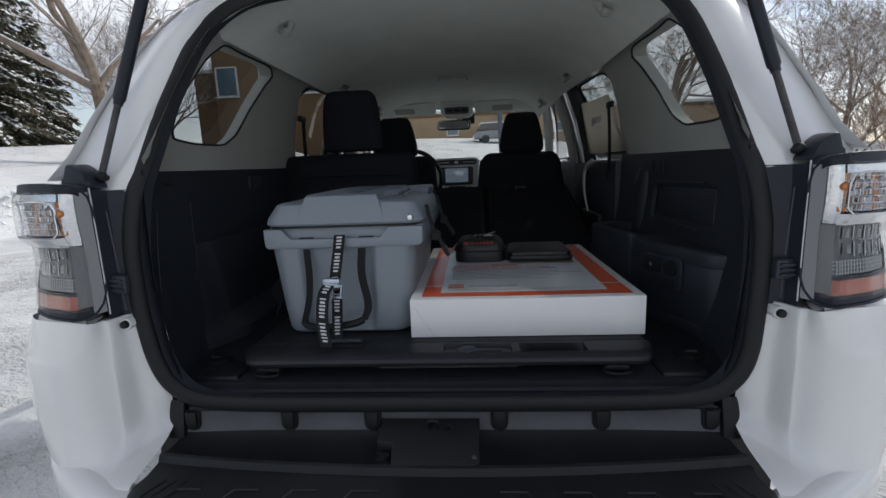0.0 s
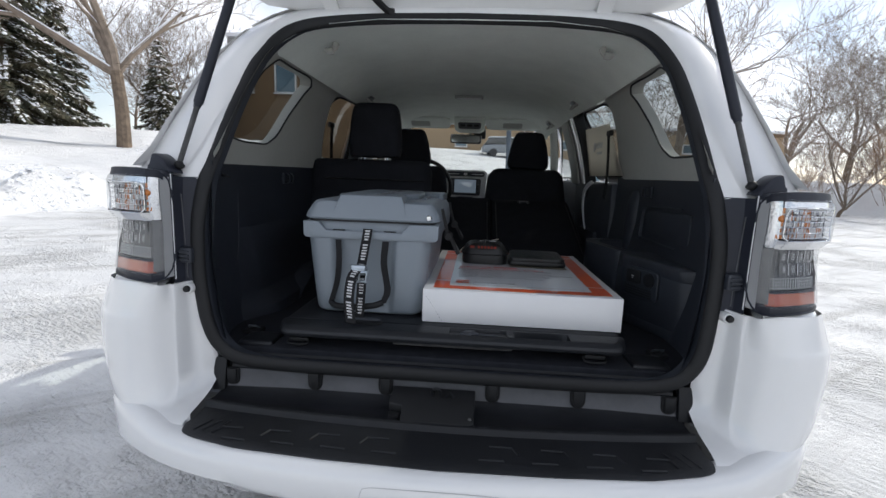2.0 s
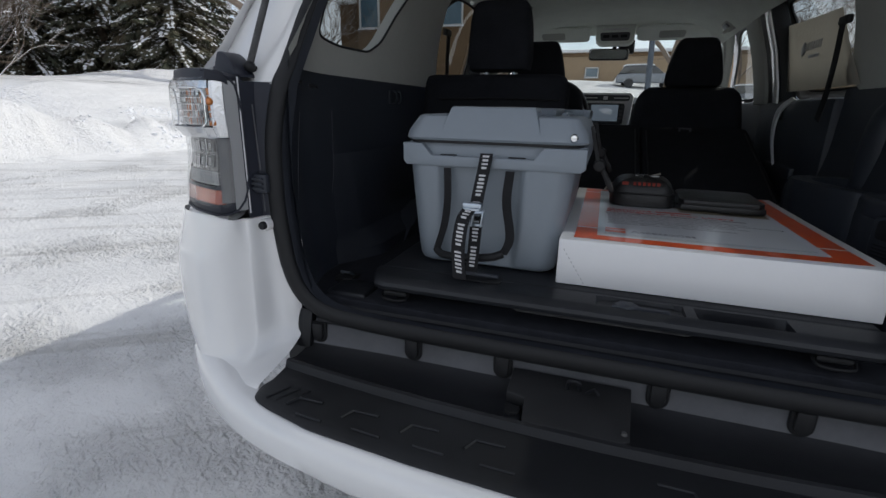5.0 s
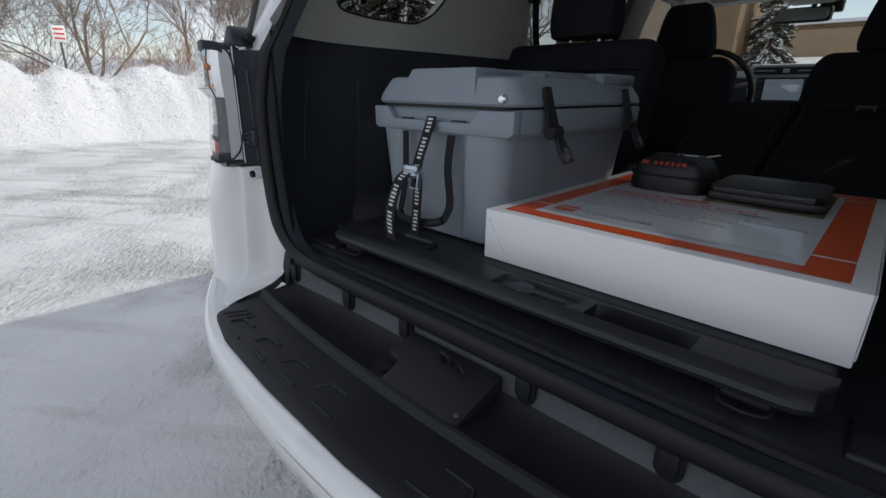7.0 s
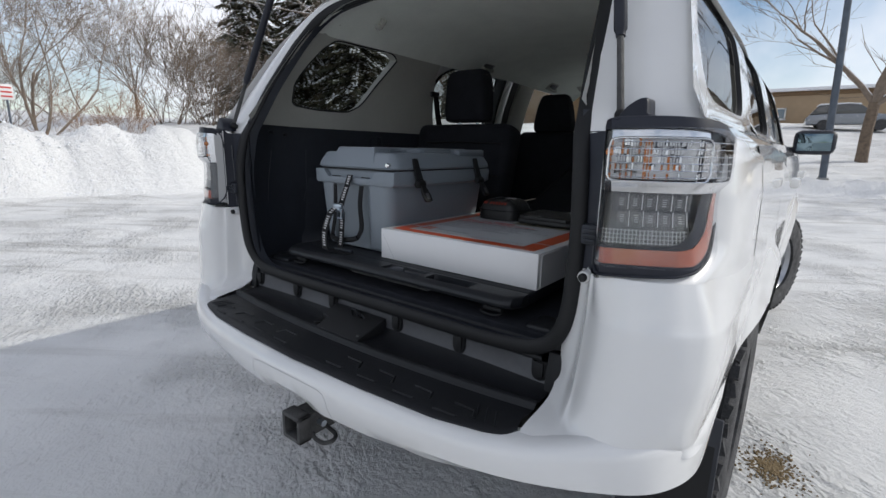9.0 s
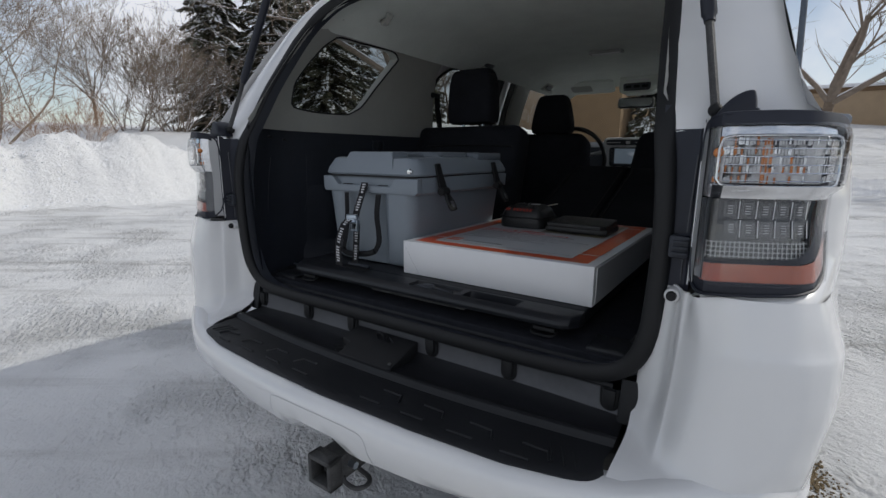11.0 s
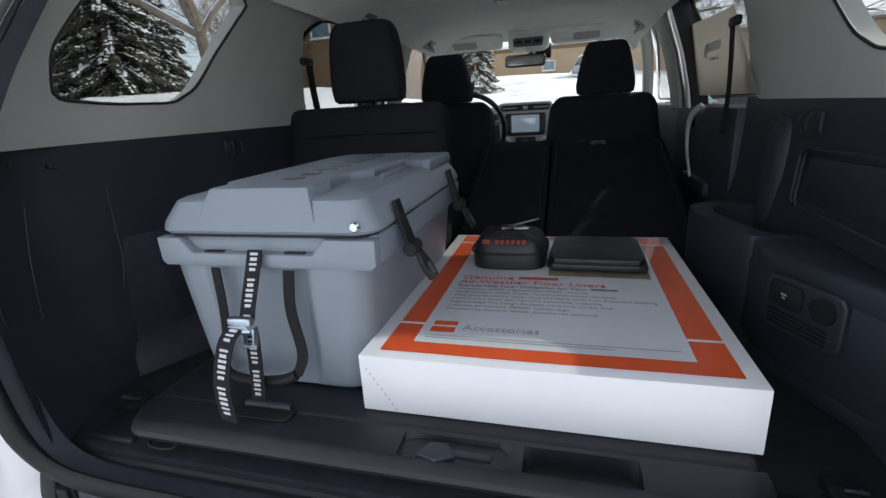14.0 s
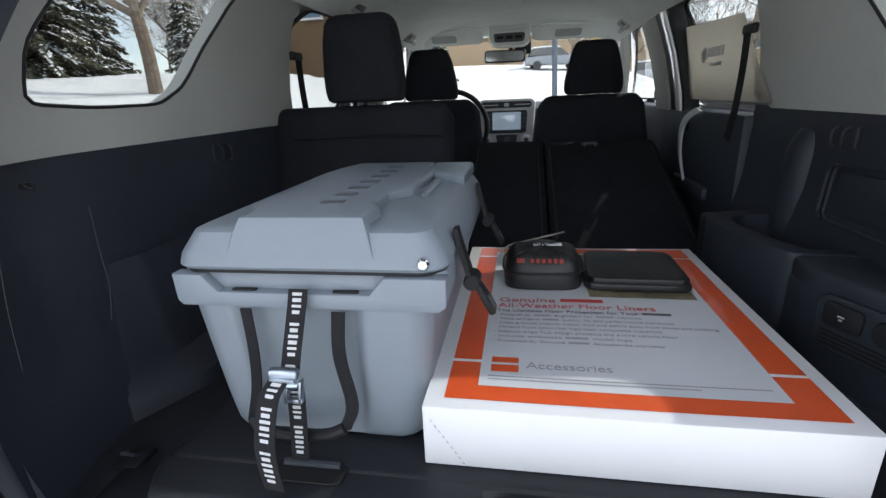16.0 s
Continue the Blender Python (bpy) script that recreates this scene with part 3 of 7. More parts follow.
for s in (1, -1):
    side_panel("quarter_panel", s, 0.352, 1.03, 26)
    rd = side_panel("rear_door", s, 1.038, 2.02, 20)
    fd = side_panel("front_door", s, 2.028, 3.10, 22)
    side_panel("fender", s, 3.108, 4.35, 40)
    for d, y in ((rd, 1.25), (fd, 2.25)):
        bm = B()
        rbox(bm, (s * 0.955, y, 1.13), (0.03, 0.17, 0.035), 0.01)
        part("door_handle", bm, M_PAINT, d)

# upper sides: a painted frame, a black surround and a pane for each window
WIN = {
    "quarter": [(0.22, 1.365), (0.23, 1.47), (0.35, 1.62), (0.46, 1.682), (1.02, 1.69), (1.055, 1.64), (0.87, 1.365), (0.79, 1.332), (0.30, 1.332)],
    "rear": [(1.10, 1.31), (1.26, 1.62), (1.34, 1.672), (1.80, 1.68), (1.83, 1.63), (1.82, 1.31)],
    "front": [(2.20, 1.30), (2.21, 1.64), (2.25, 1.68), (2.62, 1.675), (2.82, 1.60), (3.18, 1.32), (3.15, 1.295)],
}
FRAME_RECT = {
    "quarter": [(0.055, 1.285), (0.125, 1.40), (0.26, 1.60), (0.335, 1.70), (0.40, 1.745), (1.10, 1.745), (1.034, 1.285)],
    "rear": [(1.034, 1.285), (1.10, 1.745), (1.99, 1.745), (1.99, 1.285)],
    "front": [(1.99, 1.285), (1.99, 1.745), (2.67, 1.74), (2.92, 1.655), (3.35, 1.285)],
}
for s in (1, -1):
    for key in WIN:
        loop = loop_round(WIN[key], 64, 0.22)
        outer = radial(loop, FRAME_RECT[key])

        def f_out(y, z, s=s):
            return Vector((s * xs(z), y, z))

        def f_in(y, z, s=s):
            return Vector((s * (xs(z) - 0.014), y, z))
        bm = B()
        ring_panel(bm, f_out, outer, loop, 4)
        holder = part("window_surround", bm, M_PAINT, car)
        bm = B()
        inset = [((y - np.mean([p[0] for p in loop])) * 0.955 + np.mean([p[0] for p in loop]), (z - 1.5) * 0.955 + 1.5) for y, z in loop]
        rows = [[f_out(*p) for p in loop], [f_in(*p) for p in loop], [f_in(*p) for p in inset]]
        grid(bm, rows, closed=True)
        part("window_trim", bm, M_RUBBER, holder)
        bm = B()
        disc_panel(bm, f_in, inset, 4)
        part("pane", bm, M_TINT if key != "front" else M_GLASS, holder, "tinted side glass" if key != "front" else "")

# rear pillars and the header over the opening
IN_C = [(0.623, 1.258), (0.606, 1.40), (0.594, 1.50), (0.581, 1.575), (0.563, 1.63), (0.527, 1.685), (0.48, 1.712), (0.40, 1.73), (0.25, 1.742), (0, 1.747)]
OUT_C = [(0.838, 1.272), (0.788, 1.40), (0.76, 1.51), (0.735, 1.585), (0.69, 1.67), (0.622, 1.735), (0.55, 1.772), (0.44, 1.795), (0.25, 1.81), (0, 1.815)]
ci, co = spline(IN_C, 40), spline(OUT_C, 40)
bm = B()
rows = []
for s, seq in ((1, range(40)), (-1, range(38, -1, -1))):
    for k in seq:
        (ax, az), (bx, bz) = ci[k], co[k]
        ya, yb = yo(az), yo(bz) + 0.03
        row = []
        for t in np.linspace(0, 1, 9):
            x, z = ax + (bx - ax) * t, az + (bz - az) * t
            y = ya + (yb - ya) * t ** 2.0 - 0.009 * math.sin(math.pi * t ** 0.8)
            row.append(Vector((s * x, y, z)))
        rows.append(row)
grid(bm, rows)
part("rear_pillar_and_header", bm, M_PAINT, car, "white painted rear pillars and header round the opening")

# roof
bm = B()
rows = []
for y in np.linspace(0.36, 2.80, 16):
    drop = 0.04 * max(0.0, (y - 1.7) / 0.9) ** 2 + 0.02 * max(0.0, (0.7 - y) / 0.35)
    w = 1.0 - 0.05 * max(0.0, (y - 1.7) / 0.9) ** 2
    rows.append([Vector((x * w, y, ipol(abs(x), [(0, 1.835), (0.3, 1.828), (0.5, 1.80), (0.61, 1.765), (0.655, 1.74)]) - drop)) for x in np.linspace(-0.655, 0.655, 21)])
grid(bm, rows)
part("roof", bm, M_PAINT, car)

# hood, cowl and nose
bm = B()
rows = []
for y in np.linspace(3.32, 4.55, 12):
    t = (y - 3.32) / 1.23
    zc = 1.20 - 0.06 * t - 0.10 * max(0, t - 0.8) * 5 * 0.6
    w = 0.80 - 0.16 * t ** 2
    rows.append([Vector((x * w, y, zc - 0.05 * abs(x) ** 3)) for x in np.linspace(-1, 1, 15)])
grid(bm, rows)
part("hood", bm, M_PAINT, car)
bm = B()
slab(bm, [(-0.72, 4.3), (-0.60, 4.52), (0.60, 4.52), (0.72, 4.3)], 0.5, 1.06, 0.03)
part("front_bumper", bm, M_PAINT, car)

# windshield
bm = B()
rows = []
for t in np.linspace(0, 1, 6):
    y, z, w = 2.80 + 0.58 * t, 1.755 - 0.53 * t, 0.61 + 0.13 * t
    rows.append([Vector((x * w, y - 0.10 * (x * x), z - 0.02 * x * x)) for x in np.linspace(-1, 1, 12)])
grid(bm, rows)
part("windshield", bm, M_GLASS, car)
for s in (1, -1):
    bm = B()
    tube(bm, spline([(s * 0.60, 2.62, 1.725), (s * 0.665, 2.86, 1.62), (s * 0.71, 3.06, 1.46), (s * 0.745, 3.26, 1.24)], 10), 0.034, 10)
    part("front_pillar", bm, M_BEIGE, car)

# rear corners below the beltline: white columns either side of the opening
ROWS_C = [
    (0.672, [(0.612, -0.135), (0.645, -0.142), (0.665, -0.140), (0.685, -0.134), (0.700, -0.128), (0.730, -0.116), (0.810, -0.074), (0.868, -0.010), (0.902, 0.06), (0.910, 0.36)]),
    (0.688, [(0.614, -0.110), (0.645, -0.110), (0.665, -0.108), (0.685, -0.106), (0.700, -0.106), (0.730, -0.104), (0.795, -0.082), (0.860, -0.022), (0.898, 0.06), (0.911, 0.36)]),
    (0.705, [(0.617, -0.012), (0.638, -0.026), (0.656, -0.042), (0.672, -0.062), (0.684, -0.068), (0.715, -0.084), (0.784, -0.087), (0.860, -0.032), (0.897, 0.05), (0.913, 0.36)]),
    (0.740, [(0.614, 0.038), (0.636, 0.014), (0.654, -0.004), (0.674, -0.036), (0.683, -0.044), (0.718, -0.074), (0.783, -0.082), (0.864, -0.039), (0.902, 0.05), (0.916, 0.36)]),
    (0.780, [(0.617, 0.042), (0.643, 0.020), (0.660, 0.006), (0.678, -0.030), (0.687, -0.038), (0.724, -0.070), (0.785, -0.077), (0.866, -0.040), (0.908, 0.05), (0.918, 0.36)]),
    (0.840, [(0.620, 0.036), (0.647, 0.025), (0.666, 0.012), (0.682, -0.022), (0.691, -0.032), (0.732, -0.068), (0.790, -0.074), (0.874, -0.036), (0.915, 0.05), (0.921, 0.36)]),
    (0.910, [(0.630, 0.028), (0.655, 0.025), (0.670, 0.014), (0.686, -0.018), (0.695, -0.027), (0.735, -0.064), (0.790, -0.071), (0.874, -0.032), (0.914, 0.05), (0.923, 0.36)]),
    (0.935, [(0.633, 0.028), (0.658, 0.025), (0.672, 0.014), (0.686, -0.016), (0.695, -0.024), (0.729, -0.059), (0.790, -0.065), (0.868, -0.027), (0.908, 0.05), (0.923, 0.36)]),
    (0.995, [(0.636, 0.028), (0.662, 0.025), (0.676, 0.014), (0.688, -0.016), (0.697, -0.022), (0.714, -0.050), (0.785, -0.050), (0.852, -0.018), (0.882, 0.05), (0.923, 0.36)]),
]
for s in (1, -1):
    bm = B()
    top_row = [(x, y, min(1.0, max(0.0, (x - 0.70) / 0.06))) for x, y in ROWS_C[-1][1]]
    lift = lambda v: 0.011 * float(smooth01((v.z - 0.92) / 0.075) * smooth01((abs(v.x) - 0.69) / 0.06))
    shelf = [(0.9965, [(x - 0.03 * k, y + 0.03 * k) for x, y, k in top_row]), (0.997, [(x - 0.06 * k, y + 0.07 * k) for x, y, k in top_row])]
    rows = [[Vector((s * x, y, z)) for x, y in spline(pts[:-1] + [(xs(z) - tuck(0.36, z) + 0.0004, 0.356)], 54)] for z, pts in ROWS_C]
    ledge = [[Vector((s * x, y, z)) for x, y in spline(pts, 54)] for z, pts in shelf]
    rows = [[Vector(p) for p in r] for r in zip(*[spline([tuple(v) for v in col], 36) for col in zip(*rows)])]
    for row in rows:
        for v in row:
            v.z = max(v.z, rise(v.y)) + lift(v)
    for row in ledge:
        for v in row:
            v.z += lift(v)
    grid(bm, rows)
    grid(bm, [[r[-1] for r in rows]] + ledge)
    part("bumper_corner", bm, M_PAINT, car, "white bumper corner with a fluted column")
    # dark jamb beside the lamp
    bm = B()
    rows = []
    for z in np.linspace(0.992, 1.263, 9):
        xo, back = ipol(z, [(0.96, 0.630), (1.07, 0.634), (1.17, 0.629), (1.27, 0.615)]), yo(z) - 0.03
        rows.append([Vector((s * x, y + back * k, z)) for x, y, k in ((xo, 0.032, 1), (xo + 0.015, 0.028, 1), (0.668, 0.023, 1), (0.682, 0.02, 0.6), (0.692, -0.008, 0))])
    grid(bm, rows)
    jb = part("lamp_jamb", bm, M_JAMB, car, "dark blue-black jamb beside the tail lamp")
    bm = B()
    rows = []
    for z in np.linspace(0.992, 1.30, 24):
        k, e = max(0.0, 0.925 - xs(z)), xs(z) - tuck(0.36, z)
        w = min(1.0, max(0.0, (1.055 - z) / 0.055))
        near_lamp = [(0.704, -0.002), (0.775, 0.016), (0.826 - k, 0.06), (e - 0.036, 0.112), (e - 0.014, 0.18), (e, 0.365)]
        low_edge = [(0.714, -0.047), (0.785, -0.047), (0.851, -0.016), (0.881, 0.05), (0.903, 0.18), (xs(z) - tuck(0.36, z), 0.365)]
        rows.append([Vector((s * (a[0] + (b[0] - a[0]) * w), a[1] + (b[1] - a[1]) * w, z)) for a, b in zip(spline(near_lamp, 24), spline(low_edge, 24))])
    for row in rows:
        for v in row:
            v.z = min(v.z, 1.262 + 0.04 * min(1.0, max(0.0, (abs(v.x) - 0.80) / 0.05)))
    grid(bm, rows)
    part("lamp_corner", bm, M_PAINT, car)
    bm = B()
    rbox(bm, (s * 0.670, 0.014, 1.066), (0.034, 0.022, 0.040), 0.006)
    for k in (-1, 0, 1):
        rbox(bm, (s * 0.672, 0.002, 1.066 + 0.010 * k), (0.026, 0.010, 0.005), 0.002)
    part("hinge_stop", bm, M_BLACK, jb)
    bm = B()
    tube(bm, [(s * 0.676, 0.021, 1.005), (s * 0.676, 0.020, 1.045)], 0.0014, 6)
    tube(bm, [(s * 0.678, 0.021, 1.09), (s * 0.682, 0.019, 1.22)], 0.0014, 6)
    part("drain_hose", bm, M_SCUFF, jb)
    bm = B()
    lathe(bm, [(0.0, -0.012), (0.007, -0.012), (0.0085, -0.009), (0.0085, 0.012)], (s * 0.667, 0.005, 0.985 - 0.005), "y", 20)
    bs = part("bump_stop", bm, M_RUBBER, car)
    bm = B()
    lathe(bm, [(0.0082, -0.003), (0.0118, -0.003), (0.0130, 0.0), (0.0130, 0.02), (0.0082, 0.02)], (s * 0.667, 0.005, 0.98), "y", 24, closed=False)
    part("grommet", bm, M_PAINT, bs)


# tail lamps
def lamp_face(u, z, s, off=0.0):
    """The lamp's outer face: u runs 0 (inner edge) to 1 (wrapped round on the side)."""
    x = ipol(u, [(-0.1, 0.684), (0, 0.690), (0.05, 0.699), (0.10, 0.712), (0.14, 0.724), (0.40, 0.787), (0.62, 0.838), (0.72, 0.857), (0.84, 0.870), (1, 0.878)])
    y = ipol(u, [(-0.1, 0.02), (0, -0.004), (0.05, -0.034), (0.10, -0.056), (0.14, -0.063), (0.40, -0.047), (0.62, -0.018), (0.72, 0.006), (0.84, 0.05), (1, 0.11)])
    # the lower half lies back under the upper lens and comes out again towards its foot
    k = 0.017 * float(smooth01((1.176 - z) / 0.012)) * min(1.0, max(0.0, (z - 1.02) / 0.10)) + 0.30 * max(0.0, z - 1.245)
    k *= min(1.0, max(0.0, u / 0.2))
    z += (0.006 + 0.005 * min(1.0, max(0.0, u / 0.4))) * max(0.0, 1.158 - z) / 0.156
    return Vector((s * (x + off * u - 0.7 * k * min(1.0, u * 1.4)), y - off * (1 - u) + 0.7 * k * (1.15 - u), z))


for s in (1, -1):
    lamp = None

    def patch(u0, u1, z0, z1, off, nu=8, nz=6, slope=0.0):
        b = B()
        us, out = np.linspace(u0, u1, nu), []
        for z in np.linspace(z0, z1, nz):
            out.append([lamp_face(u, z + slope * u, s, off) for u in us])
        grid(b, out)
        return b

    def sweep(low, high, off):
        """A curved band between two lines on the lamp's face."""
        b = B()
        lo, hi = spline(low, 20), spline(high, 20)
        grid(b, [[lamp_face(p[0] + (q[0] - p[0]) * k, p[1] + (q[1] - p[1]) * k, s, off) for p, q in zip(lo, hi)] for k in (0, 0.25, 0.5, 0.75, 1)])
        return b
    bm = B()
    prof = loop_round([(0.0, 1.002), (0.0, 1.262), (0.10, 1.280), (0.5, 1.281), (0.78, 1.276), (0.97, 1.252), (1.0, 1.215), (0.995, 1.15), (0.965, 1.094), (0.90, 1.044), (0.78, 1.014), (0.6, 1.004), (0.3, 1.002)], 90, 0.3)
    rows = [[lamp_face(u, z, s, 0.0) for u, z in prof], [lamp_face(u, z, s, 0.0) + Vector((-0.022 * s * u, 0.035 - 0.02 * u, 0)) for u, z in prof]]
    grid(bm, rows, closed=True)
    rim_b = bm
    bm = B()
    cu, cz = 0.5, 1.15
    rows = [[lamp_face(u * k + cu * (1 - k), z * k + cz * (1 - k), s, -0.014) for u, z in prof] for k in (0.99, 0.7, 0.4, 0.01)]
    grid(bm, rows, closed=True)
    lamp = part("tail_lamp", bm, M_JAMB, car, "tail lamp with a clear upper lens, painted amber bulb reflections and red sections")
    part("lamp_housing", rim_b, M_JAMB, lamp)
    bm = B()
    tube(bm, [lamp_face(u, z, s, 0.0) for u, z in prof], 0.0026, 6, closed=True)
    part("lamp_rim", bm, M_JAMB, lamp, "black rim round the lamp")
    for name, b, m in (
        ("turn_reflector", patch(0.12, 0.70, 1.180, 1.246, -0.014, 16, 8), M_SILVER),
        ("side_reflector", patch(0.72, 0.98, 1.182, 1.242, -0.010, 8, 6), M_REFL),
        ("chrome_band", patch(0.09, 0.98, 1.158, 1.178, -0.004, 14, 5), M_CHROME),
        ("top_band", patch(0.12, 0.74, 1.247, 1.262, -0.004, 14, 3), M_REFL),
        ("top_shade", sweep([(0.03, 1.254), (0.10, 1.262), (0.5, 1.263), (0.76, 1.259), (0.97, 1.241)], [(0.03, 1.270), (0.10, 1.280), (0.5, 1.281), (0.8, 1.276), (0.98, 1.254)], 0.004), M_JAMB),
        ("inner_band", patch(0.008, 0.05, 1.008, 1.262, 0.001, 6, 12), M_GRID),
        ("inner_panel", patch(0.05, 0.105, 1.026, 1.156, -0.001, 6, 8), M_LAMPGREY),
        ("inner_strip", patch(0.05, 0.115, 1.158, 1.262, -0.006, 4, 8), M_REFL),
        ("smoked_section", patch(0.10, 0.84, 1.050, 1.156, -0.012, 14, 8), M_SMOKE),
        ("reverse_reflector", patch(0.10, 0.72, 1.060, 1.090, -0.010, 12, 4), M_LAMPGREY),
        ("dark_sweep", sweep([(0.10, 1.053), (0.40, 1.053), (0.62, 1.054), (0.74, 1.062), (0.83, 1.092), (0.90, 1.158)], [(0.10, 1.060), (0.40, 1.060), (0.58, 1.063), (0.67, 1.076), (0.73, 1.104), (0.78, 1.158)], -0.001), M_JAMB),
        ("red_edge", sweep([(0.58, 1.024), (0.74, 1.026), (0.84, 1.046), (0.92, 1.086), (0.965, 1.160)], [(0.58, 1.053), (0.68, 1.055), (0.76, 1.066), (0.84, 1.096), (0.905, 1.160)], 0.0), M_PINK),
        ("foot_band", sweep([(0.04, 1.004), (0.4, 1.005), (0.6, 1.007), (0.78, 1.016), (0.90, 1.046)], [(0.04, 1.023), (0.4, 1.023), (0.6, 1.023), (0.74, 1.026), (0.84, 1.046)], -0.002), M_JAMB),
        ("inner_cap", patch(-0.02, 0.006, 1.002, 1.275, 0.001, 3, 10), M_JAMB),
        ("red_lens", patch(0.09, 0.20, 1.024, 1.053, -0.001, 8, 5), M_REDLENS),
        ("pale_red_lens", patch(0.20, 0.60, 1.024, 1.053, -0.001, 12, 5), M_PINK),
    ):
        part(name, b, m, lamp)
    # amber facets carry the bulb's reflection as painted colour
    facet_rng = random.Random(7)
    for k in range(33):
        u = 0.098 + 0.0185 * k
        for r in range(5):
            z = 1.180 + 0.0135 * r + 0.002 * facet_rng.random()
            hue = facet_rng.random()
            if k < 2 and hue < 0.8 or k in (13, 14, 15) or (2 < k < 26 and hue < 0.28 and k % 2):
                m = M_AMBER
            elif hue < 0.5:
                m = M_SILVER
            else:
                m = M_SILVER if hue < 0.8 else M_REFL
            part("reflector_facet", patch(u, u + 0.008 + 0.009 * facet_rng.random(), z, z + 0.008 + 0.005 * facet_rng.random(), -0.009 + 0.004 * facet_rng.random(), 2, 2), m, lamp)
    for r in range(6):
        b = B()
        z = 1.184 + 0.0115 * r
        tube(b, [lamp_face(u, z, s, 0.004) for u in np.linspace(0.14, 0.97, 18)], 0.0008, 5)
        part("lens_rib", b, M_CHROME, lamp)
    for r in range(2):
        for k in range(5):
            u, z = 0.20 + 0.100 * k - 0.015 * r, 1.097 + 0.030 * r
            part("led_cell", patch(u, u + 0.084, z, z + 0.024, -0.009, 5, 4), M_LAMPGREY, lamp)
            b = B()
            for j in range(4):
                tube(b, [lamp_face(q, z + 0.006 + 0.004 * j, s, -0.006) for q in (u + 0.026, u + 0.04, u + 0.056)], 0.0008, 4)
            part("led_grid", b, M_GRID, lamp)
            part("cell_divider", patch(u + 0.088, u + 0.094, z - 0.002, z + 0.026, -0.006, 2, 4), M_SILVER, lamp)
    b = B()
    for j in range(22):
        u = 0.11 + 0.027 * j
        tube(b, [lamp_face(u, 1.061, s, -0.008), lamp_face(u, 1.089, s, -0.008)], 0.0010, 4)
    for j in range(4):
        tube(b, [lamp_face(u, 1.064 + 0.0075 * j, s, -0.008) for u in np.linspace(0.10, 0.70, 10)], 0.0008, 4)
    part("reverse_grid", b, M_GRID, lamp, "clear reversing section")
    part("lens", patch(0.06, 0.97, 1.018, 1.158, 0.004, 18, 10), M_LENS, lamp, "clear outer lens").visible_shadow = False
    # the upper lens is a clear box that stands out over the lower one
    b, out = B(), []
    for z, e in ((1.158, 0.0), (1.160, 0.008), (1.166, 0.012), (1.18, 0.013), (1.22, 0.013), (1.25, 0.012), (1.262, 0.009), (1.266, 0.004), (1.268, 0.0)):
        out.append([lamp_face(u, z, s) + Vector((s * e * 0.45 * min(1, u * 1.3), -e * min(1, (u - 0.09) / 0.08) * (1 - 0.55 * u), 0)) for u in np.linspace(0.09, 1.0, 20)])
    grid(b, out)
    part("upper_lens", b, M_LENS, lamp, "clear bulging upper lens").visible_shadow = False
    b, out = B(), []
    for z, e in ((1.156, 0.003), (1.158, 0.008), (1.163, 0.0115), (1.170, 0.013), (1.177, 0.013)):
        out.append([lamp_face(u, z, s) + Vector((s * e * 0.45 * min(1, u * 1.3), -e * min(1, (u - 0.09) / 0.08) * (1 - 0.55 * u), 0)) for u in np.linspace(0.10, 0.99, 18)])
    grid(b, out)
    part("chrome_ledge", b, M_CHROME, lamp, "bright ledge under the upper lens")
    b = B()
    tube(b, [lamp_face(0.0, z, s, 0.002) for z in np.linspace(1.0, 1.27, 10)], 0.0016, 6)
    part("edge_bead", b, M_SILVER, lamp)
    b = B()
    bmesh.ops.create_uvsphere(b, u_segments=12, v_segments=8, radius=0.0075, matrix=Matrix.Translation(lamp_face(0.115, 1.224, s, -0.004)))
    part("turn_bulb", b, M_AMBER, lamp, "small amber bulb")
    b = B()
    tube(b, [lamp_face(u, z, s, 0.006) for u, z in loop_round([(0.115, 1.176), (0.115, 1.248), (0.70, 1.248), (0.73, 1.236), (0.73, 1.186), (0.70, 1.176)], 60, 0.15)], 0.0020, 6, closed=True)
    part("lens_border", b, M_CHROME, lamp)

# bumper bar
PLAN = [(-0.905, 0.39), (-0.910, 0.20), (-0.904, 0.08), (-0.880, 0.0), (-0.832, -0.066), (-0.735, -0.130), (-0.61, -0.185), (-0.45, -0.222), (-0.2, -0.245), (0, -0.25), (0.2, -0.245), (0.45, -0.222), (0.61, -0.185), (0.735, -0.130), (0.832, -0.066), (0.880, 0.0), (0.904, 0.08), (0.910, 0.20), (0.905, 0.39)]
plan = spline(PLAN, 90)
bm = B()
rows = []
for i, (x, y) in enumerate(plan):
    a, b = plan[min(i + 1, 89)], plan[max(i - 1, 0)]
    tx, ty = a[0] - b[0], a[1] - b[1]
    L = math.hypot(tx, ty)
    nx_, ny_ = -ty / L, tx / L
    ax = abs(x)
    up = ipol(ax, [(0, 0.0), (0.55, 0.0), (0.66, 0.004), (0.76, 0.026), (0.88, 0.046)])
    low = ipol(ax, [(0, 0.567), (0.080, 0.567), (0.100, 0.546), (0.13, 0.542), (0.17, 0.548), (0.30, 0.550), (0.5, 0.572), (0.70, 0.60), (0.9, 0.60)])
    sec = [(0.075, 0.676 + up * 0.6), (0.035, 0.680 + up), (0.016, 0.676 + up), (0.004, 0.664 + up), (0.0, 0.645 + up), (0.004, 0.61), (0.016, low + 0.03), (0.030, low + 0.010), (0.05, low), (0.10, low - 0.002)]
    rows.append([Vector((x + nx_ * d, y + ny_ * d, max(z, rise(y)))) for d, z in sec])
grid(bm, rows)
